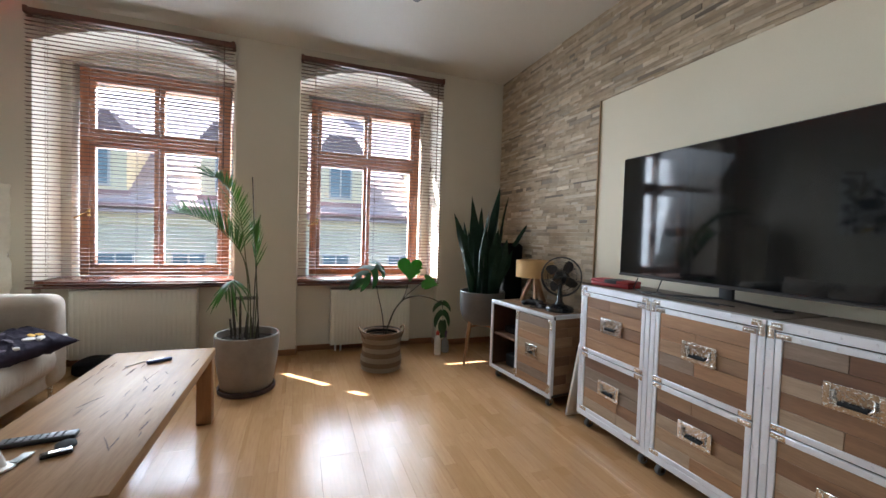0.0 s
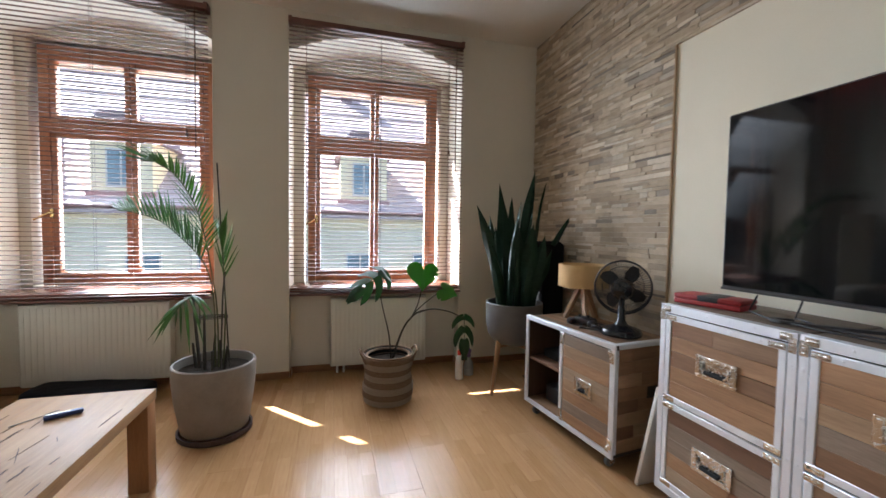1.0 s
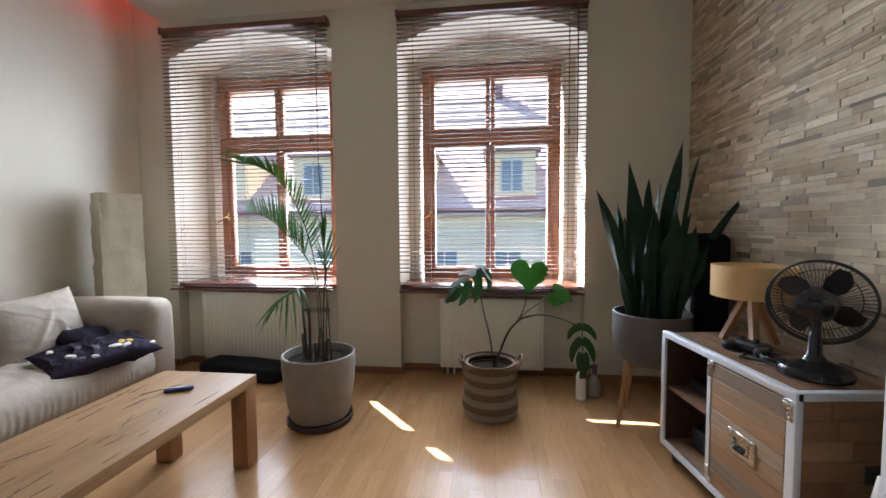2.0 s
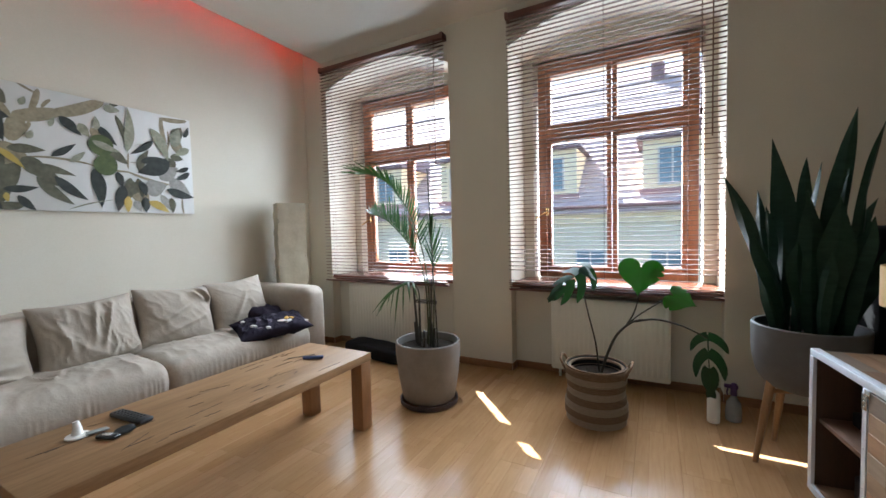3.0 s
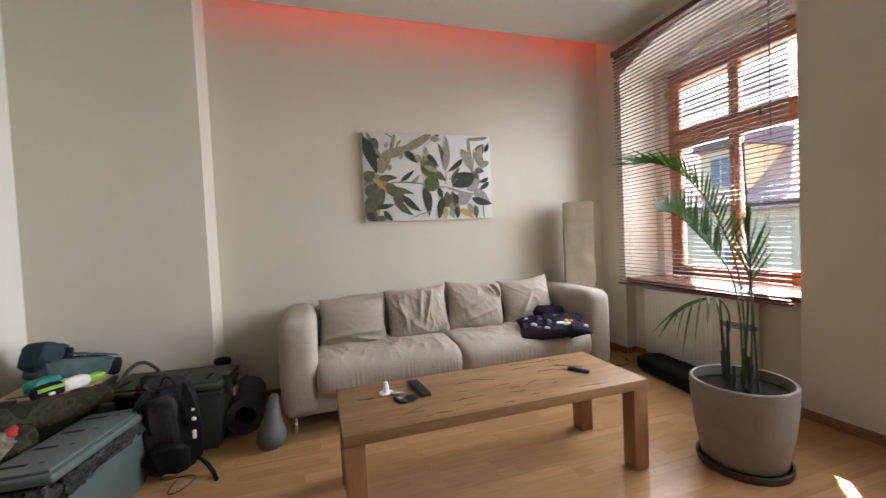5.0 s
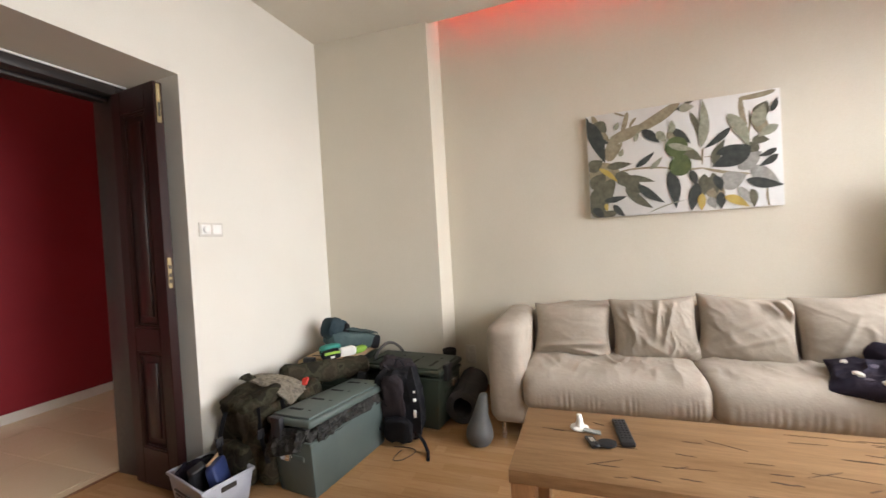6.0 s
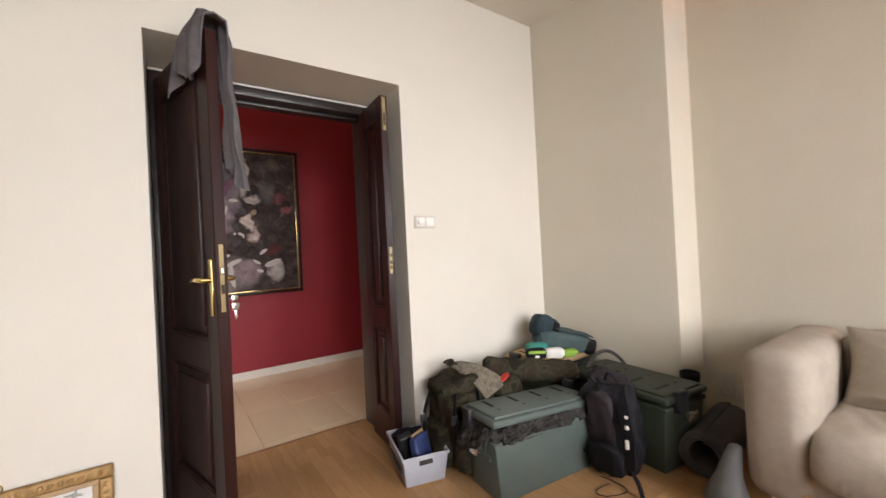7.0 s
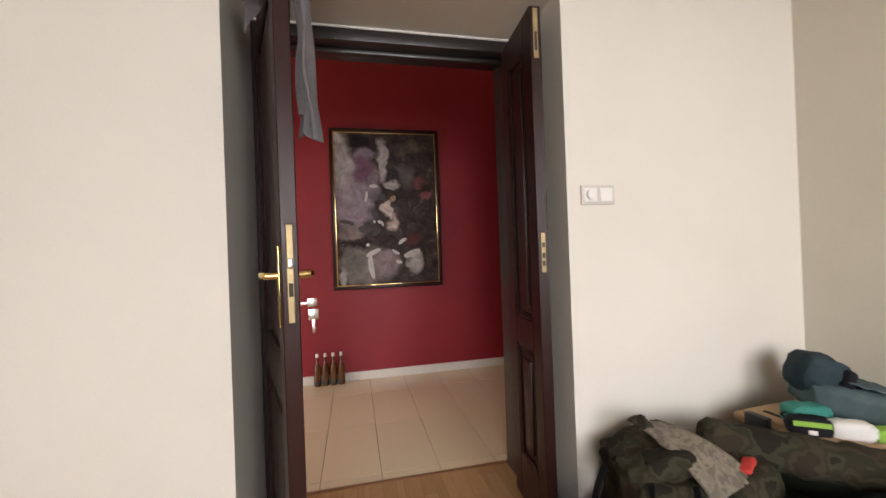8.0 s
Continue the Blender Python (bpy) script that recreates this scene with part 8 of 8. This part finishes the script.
solo("thin_cord", tube(bmesh.new(), arc((-0.35, 1.16, 0.004), (-0.24, 1.27, 0.004), (-0.05, 0.08, 0)) + arc((-0.24, 1.275, 0.004), (-0.33, 1.22, 0.004), (0.06, -0.03, 0)), 0.002, 5), BLACK, I4, "thin dark cord looped on the floor", "cord")
bm = bmesh.new()
tube(bm, arc((-0.70, 0.86, 0.40), (-0.90, 0.98, 0.40), (0.0, 0.0, 0.085), 12), 0.010, 8)
solo("cable_loop", bm, MATFOAM, I4, "grey strap loop standing up between boxes", "strap")
bm = bmesh.new()
lathe(bm, [(0.040, 0), (0.046, 0.004), (0.046, 0.375), (0.049, 0.380), (0.049, 0.402), (0.043, 0.406), (0.040, 0.392)], (0, 0, 0), 28)
solo("black_canister", bm, RUBBER, pose(-0.985, 1.306, 0.0), "tall black canister standing behind the green box", "canister")

# ---- foam roll, watering can, tub ----
bm = bmesh.new()
turns, n = 4, 130
inner, outer = [], []
for k in range(n + 1):
    a = 2 * math.pi * turns * k / n
    r = 0.054 + 0.048 * k / n
    inner.append((r * math.cos(a), r * math.sin(a)))
    outer.append(((r + 0.0085) * math.cos(a), (r + 0.0085) * math.sin(a)))
va = [[bm.verts.new((x, y, z)) for x, y in inner] for z in (0, 0.48)]
vb = [[bm.verts.new((x, y, z)) for x, y in outer] for z in (0, 0.48)]
for k in range(n):
    bm.faces.new((va[0][k], va[0][k + 1], va[1][k + 1], va[1][k]))
    bm.faces.new((vb[0][k], vb[1][k], vb[1][k + 1], vb[0][k + 1]))
    for z in (0, 1):
        bm.faces.new((va[z][k], vb[z][k], vb[z][k + 1], va[z][k + 1]))
for k in (0, n):
    bm.faces.new((va[0][k], va[1][k], vb[1][k], vb[0][k]))
solo("foam_mat_roll", bm, MATFOAM, pose(-0.700, 1.475, 0.112, 0, -90, 6), "rolled grey foam mat lying beside the sofa", "mat roll")
can = thing("watering_can", pose(-0.515, 1.630, 0) @ Matrix.Scale(0.90, 4), "small grey teardrop watering can with a long spout on the floor", "watering can")
bm = bmesh.new()
lathe(bm, [(0.04, 0), (0.068, 0.004), (0.085, 0.035), (0.088, 0.065), (0.080, 0.105), (0.063, 0.145), (0.050, 0.180), (0.042, 0.220), (0.034, 0.262), (0.026, 0.292), (0.014, 0.298)], (0, 0, 0), 32)
for v in bm.verts:
    k = max(v.co.z - 0.08, 0) / 0.18
    v.co.x -= 0.045 * k * k
    v.co.y += 0.018 * k
part("body", bm, GREYPLASTIC, can)

tub = thing("plastic_tub", pose(0.300, 0.520, 0, 0, 0, -14), "pale grey plastic tub filled with small odds and ends", "tub")
bm = bmesh.new()
w, d, h, t = 0.230, 0.335, 0.150, 0.006
for lo, hi in (((-w / 2, -d / 2), (w / 2, -d / 2 + t)), ((-w / 2, d / 2 - t), (w / 2, d / 2)), ((-w / 2, -d / 2 + t), (-w / 2 + t, d / 2 - t)), ((w / 2 - t, -d / 2 + t), (w / 2, d / 2 - t))):
    B(bm, (lo[0], lo[1], 0.004), (hi[0], hi[1], h), 0.002, 1)
B(bm, (-w / 2 + 0.002, -d / 2 + 0.002, 0), (w / 2 - 0.002, d / 2 - 0.002, 0.006), 0.002, 1)
for v in bm.verts:
    k = 0.86 + 0.14 * v.co.z / h
    v.co.x, v.co.y = v.co.x * k, v.co.y * k
part("shell", bm, TUB, tub)
bm = bmesh.new()
for lo, hi in (((-w / 2 - 0.006, -d / 2 - 0.006), (w / 2 + 0.006, -d / 2)), ((-w / 2 - 0.006, d / 2), (w / 2 + 0.006, d / 2 + 0.006)), ((-w / 2 - 0.006, -d / 2), (-w / 2, d / 2)), ((w / 2, -d / 2), (w / 2 + 0.006, d / 2))):
    B(bm, (lo[0], lo[1], h - 0.014), (hi[0], hi[1], h + 0.002), 0.002, 1)
part("rim", bm, TUB, tub)
for sx in (-1, 1):
    part("grip_hole", box((-0.034, sx * (d / 2 * 0.977) - 0.0055, h - 0.046), (0.034, sx * (d / 2 * 0.977) + 0.0055, h - 0.024), 0.002, 1), CASEDARK, tub)
for sy in (-1, 1):
    for j in range(3):
        for k in range(9):
            part("vent_slot", box((sy * w / 2 * (0.90 + 0.033 * j) - 0.004, -0.104 + 0.026 * k - 0.008, 0.035 + 0.022 * j), (sy * w / 2 * (0.90 + 0.033 * j) + 0.004, -0.104 + 0.026 * k + 0.008, 0.040 + 0.022 * j)), GREYPLASTIC, tub)
TUBM = tub.matrix_basis
solo("dark_pouch", soft((0.15, 0.16, 0.13), 0.55, 0.022, 10, 2.9, 48, 30, 0.0, 0.010, 20), PACKBLACK, TUBM @ pose(-0.015, -0.075, 0.098), "black cloth pouch in the tub", "pouch")
solo("blue_notebook", soft((0.13, 0.050, 0.15), 0.30, 0.008, 9, 4.9, 48, 30), BLUECARD, TUBM @ pose(-0.010, 0.060, 0.128, 14, 0, 40), "dark blue cloth folder standing in the tub", "folder")
solo("brown_notebook", box((-0.062, -0.007, -0.045), (0.062, 0.007, 0.045), 0.002), KRAFT, TUBM @ pose(-0.022, 0.030, 0.165, 30, 0, 40), "brown card notebook tucked behind the blue folder", "notebook")
solo("black_case", box((-0.035, -0.022, -0.085), (0.035, 0.022, 0.085), 0.008, 3), BLACK, TUBM @ pose(0.052, -0.005, 0.118, -16, 12, 4), "slim black case standing in the tub", "case")
solo("grey_pouch", soft((0.10, 0.11, 0.08), 0.5, 0.016, 12, 6.3, 40, 26, 0.0, 0.008, 24), NAVYCLOTH, TUBM @ pose(0.045, -0.110, 0.125, 0, 12, 30), "dark blue cloth pouch lying in the tub", "pouch")

# ---- hall: painting and bottles ----
art = thing("framed_painting", pose(0.690, HALL + 0.002, 1.51), "abstract grey and violet painting in a dark frame with gold edge", "painting")
AW, AH = 0.97, 1.42
for lo, hi in (((-AW / 2, -AH / 2), (AW / 2, -AH / 2 + 0.03)), ((-AW / 2, AH / 2 - 0.03), (AW / 2, AH / 2)), ((-AW / 2, -AH / 2 + 0.03), (-AW / 2 + 0.03, AH / 2 - 0.03)), ((AW / 2 - 0.03, -AH / 2 + 0.03), (AW / 2, AH / 2 - 0.03))):
    part("frame_bar", box((lo[0], 0, lo[1]), (hi[0], 0.035, hi[1]), 0.004), DOORWOOD, art, "dark mahogany frame bar")
k = 0.03
for lo, hi in (((-AW / 2 + k, -AH / 2 + k), (AW / 2 - k, -AH / 2 + k + 0.010)), ((-AW / 2 + k, AH / 2 - k - 0.010), (AW / 2 - k, AH / 2 - k)), ((-AW / 2 + k, -AH / 2 + k + 0.010), (-AW / 2 + k + 0.010, AH / 2 - k - 0.010)), ((AW / 2 - k - 0.010, -AH / 2 + k + 0.010), (AW / 2 - k, AH / 2 - k - 0.010))):
    part("gold_slip", box((lo[0], 0.004, lo[1]), (hi[0], 0.027, hi[1]), 0.002), BRASS, art, "narrow gold slip")
part("canvas", box((-AW / 2 + k + 0.009, 0.004, -AH / 2 + k + 0.009), (AW / 2 - k - 0.009, 0.018, AH / 2 - k - 0.009)), PAINTING, art)
stroke_layer = itertools.count()
ON_ART = Matrix(((-1, 0, 0, 0), (0, 0, 1, 0.0182), (0, 1, 0, 0), (0, 0, 0, 1)))
for rows, paint in (([(0.375, 0.538, 0.086, 0.051, -62), (0.273, 0.633, 0.114, 0.06, -7), (0.458, 0.424, 0.086, 0.051, -55), (0.1, 0.587, 0.127, 0.03, -10), (0.154, 0.6, 0.037, 0.021, 17), (0.389, 0.653, 0.092, 0.034, 46), (0.455, 0.43, 0.06, 0.035, 20)], STROKE_DARK),
                    ([(0.333, 0.879, 0.235, 0.043, -83), (0.35, 0.789, 0.149, 0.038, 25), (0.642, 0.72, 0.09, 0.03, 36), (0.571, 0.789, 0.083, 0.026, -32), (0.733, 0.801, 0.166, 0.051, 20), (0.599, 0.855, 0.061, 0.03, -17), (0.366, 0.35, 0.069, 0.021, 4), (0.298, 0.738, 0.032, 0.026, 24), (0.419, 0.587, 0.038, 0.026, -36), (0.375, 0.355, 0.07, 0.022, 5), (0.295, 0.42, 0.10, 0.02, 80), (0.37, 0.585, 0.025, 0.025, 0), (0.445, 0.60, 0.05, 0.02, -70), (0.565, 0.62, 0.04, 0.04, 30)], STROKE_WHITE)):
    printed(art, 0.90, 1.35, ON_ART, rows, paint, stroke_layer, "brush_stroke", 1.0, 0.42)
for i in range(4):
    bt = thing("glass_bottle", pose(1.135 + 0.066 * i, HALL + 0.055, 0), "amber glass bottle with a pale stopper on the hall floor", "bottle", "bottles in the hall")
    bm = bmesh.new()
    lathe(bm, [(0.024, 0), (0.029, 0.004), (0.029, 0.15), (0.022, 0.175), (0.011, 0.195), (0.011, 0.245)], (0, 0, 0), 20)
    part("body", bm, BOTTLEGLASS, bt)
    bm = bmesh.new()
    lathe(bm, [(0.010, 0.244), (0.012, 0.246), (0.012, 0.270), (0.006, 0.276)], (0, 0, 0), 14)
    part("stopper", bm, WHITEPLASTIC, bt, "pale stopper")
    part("paper_label", lathe(bmesh.new(), [(0.028, 0.02), (0.0297, 0.02), (0.0297, 0.045), (0.028, 0.045)], (0, 0, 0), 20), CASEDARK, bt, "dark label band")


# ---- floor boards, hall tiles and wall stones ----
floor_ob = bpy.data.objects["floor"]
me = mesh_of(box((0.0002, 0.0002, -0.009), (0.1898, 1.2898, 0.0), 0.0004, 1), LAMINATE)
short = {}
rg = random.Random(3)


def lay_board(x, y0, y1):
    """One laminate board; cut boards share a mesh by length."""
    key = round(y1 - y0, 2)
    if key not in short:
        short[key] = me if key == 1.29 else mesh_of(box((0.0002, 0.0002, -0.009), (0.1898, y1 - y0 - 0.0002, 0.0), 0.0004, 1), LAMINATE)
    ob = new("floor_board", short[key])
    ob.parent = floor_ob
    ob.location = (x, y0, 0)


x = XW
i = 0
while x < XE - 0.001:
    y = -0.25 if D0 - 0.15 < x < D1 else YS
    first = round((0.43, 1.05, 0.70)[i % 3], 2)
    e = y + first
    while y < 4.655 - 0.001:
        e = min(e, 4.655)
        lay_board(x, y, e)
        y, e = e, e + 1.29
    x += 0.19
    i += 1

hall_ob = bpy.data.objects["hall_floor"]
tile_me = mesh_of(box((0.0015, 0.0015, -0.008), (0.2965, 0.5965, 0.0), 0.0015, 1), TILE)
for i in range(-10, 8):
    for j in range(3):
        x, y = 0.598 + 0.298 * i, -0.33 - 0.598 * (j + 1)
        if x > -1.6 and x + 0.298 < 3.0:
            t = new("floor_tile", tile_me)
            t.parent = hall_ob
            t.location = (x, y, 0)
edge_me = mesh_of(box((0.0015, 0.0015, -0.008), (0.2965, 0.0665, 0.0), 0.0015, 1), TILE)
for i in range(-7, 8):
    t = new("floor_tile", edge_me)
    t.parent = hall_ob
    t.location = (0.598 + 0.298 * i, -0.33, 0)

# split-stone cladding: a full-height field beside the window wall and a band above the plain panel
PANEL_Y, PANEL_Z = 3.07, 2.13
east = bpy.data.objects["wall_east"]
rg = random.Random(17)


def stone_box(ln, h, dp):
    """A split stone with an uneven face, standing out from the wall by dp."""
    bm = bmesh.new()
    a, b = 0.0008, 0.0006
    back = [bm.verts.new((0, y, z)) for y, z in ((a, b), (ln - a, b), (ln - a, h - b), (a, h - b))]
    cols = max(2, int(ln / 0.05))
    lo, hi = [], []
    for k in range(cols + 1):
        y = a + (ln - 2 * a) * k / cols
        lo.append(bm.verts.new((-dp + rg.uniform(-0.0015, 0.001), y, b)))
        hi.append(bm.verts.new((-dp + rg.uniform(-0.001, 0.0015), y, h - b)))
    for k in range(cols):
        bm.faces.new((lo[k], lo[k + 1], hi[k + 1], hi[k]))
    bm.faces.new([back[0]] + lo + [back[1]])
    bm.faces.new([back[3], back[2]] + hi[::-1])
    bm.faces.new((back[0], back[3], hi[0], lo[0]))
    bm.faces.new((back[1], lo[-1], hi[-1], back[2]))
    return bm


rest_v, rest_f = [], []
count = 0
z = 0.0
while z < TOP - 0.004:
    h = rg.choice((0.014, 0.018, 0.022, 0.026, 0.032))
    h = min(h, TOP - z)
    if z < PANEL_Z < z + h + 0.012:
        h = PANEL_Z - z
    start = PANEL_Y if z < PANEL_Z - 0.001 else YS
    y = YN
    while y > start + 0.001:
        ln = rg.choice((0.06, 0.09, 0.12, 0.16, 0.20, 0.26))
        if y - ln < start + 0.05:
            ln = y - start
        dp = rg.choice((0.008, 0.009, 0.010, 0.011, 0.0125))
        near = 0.90 < z < 1.60 and y - ln < 3.95 and z < PANEL_Z and count < 300
        if near:
            st = part("stone", stone_box(ln, h, dp), STONE, east)
            st.location = (XE, y - ln, z)
            count += 1
        else:
            bm = stone_box(ln, h, dp)
            bm.verts.index_update()
            base = len(rest_v)
            rest_v += [(v.co.x + XE, v.co.y + y - ln, v.co.z + z) for v in bm.verts]
            rest_f += [[base + v.index for v in f.verts] for f in bm.faces]
            bm.free()
        y -= ln
    z += h
sm = bpy.data.meshes.new("stone_cladding")
sm.from_pydata(rest_v, [], rest_f)
sm.materials.append(STONE)
clad = new("stone_cladding", sm)
clad.parent = east
tagged(clad, "beige split-stone cladding", "", "", "stuff")
structure("stone_trim", box((XE - 0.013, PANEL_Y - 0.010, 0.056), (XE, PANEL_Y - 0.001, PANEL_Z), 0.002, 1), KRAFT, "thin brown edge strip beside the stone cladding", "trim")
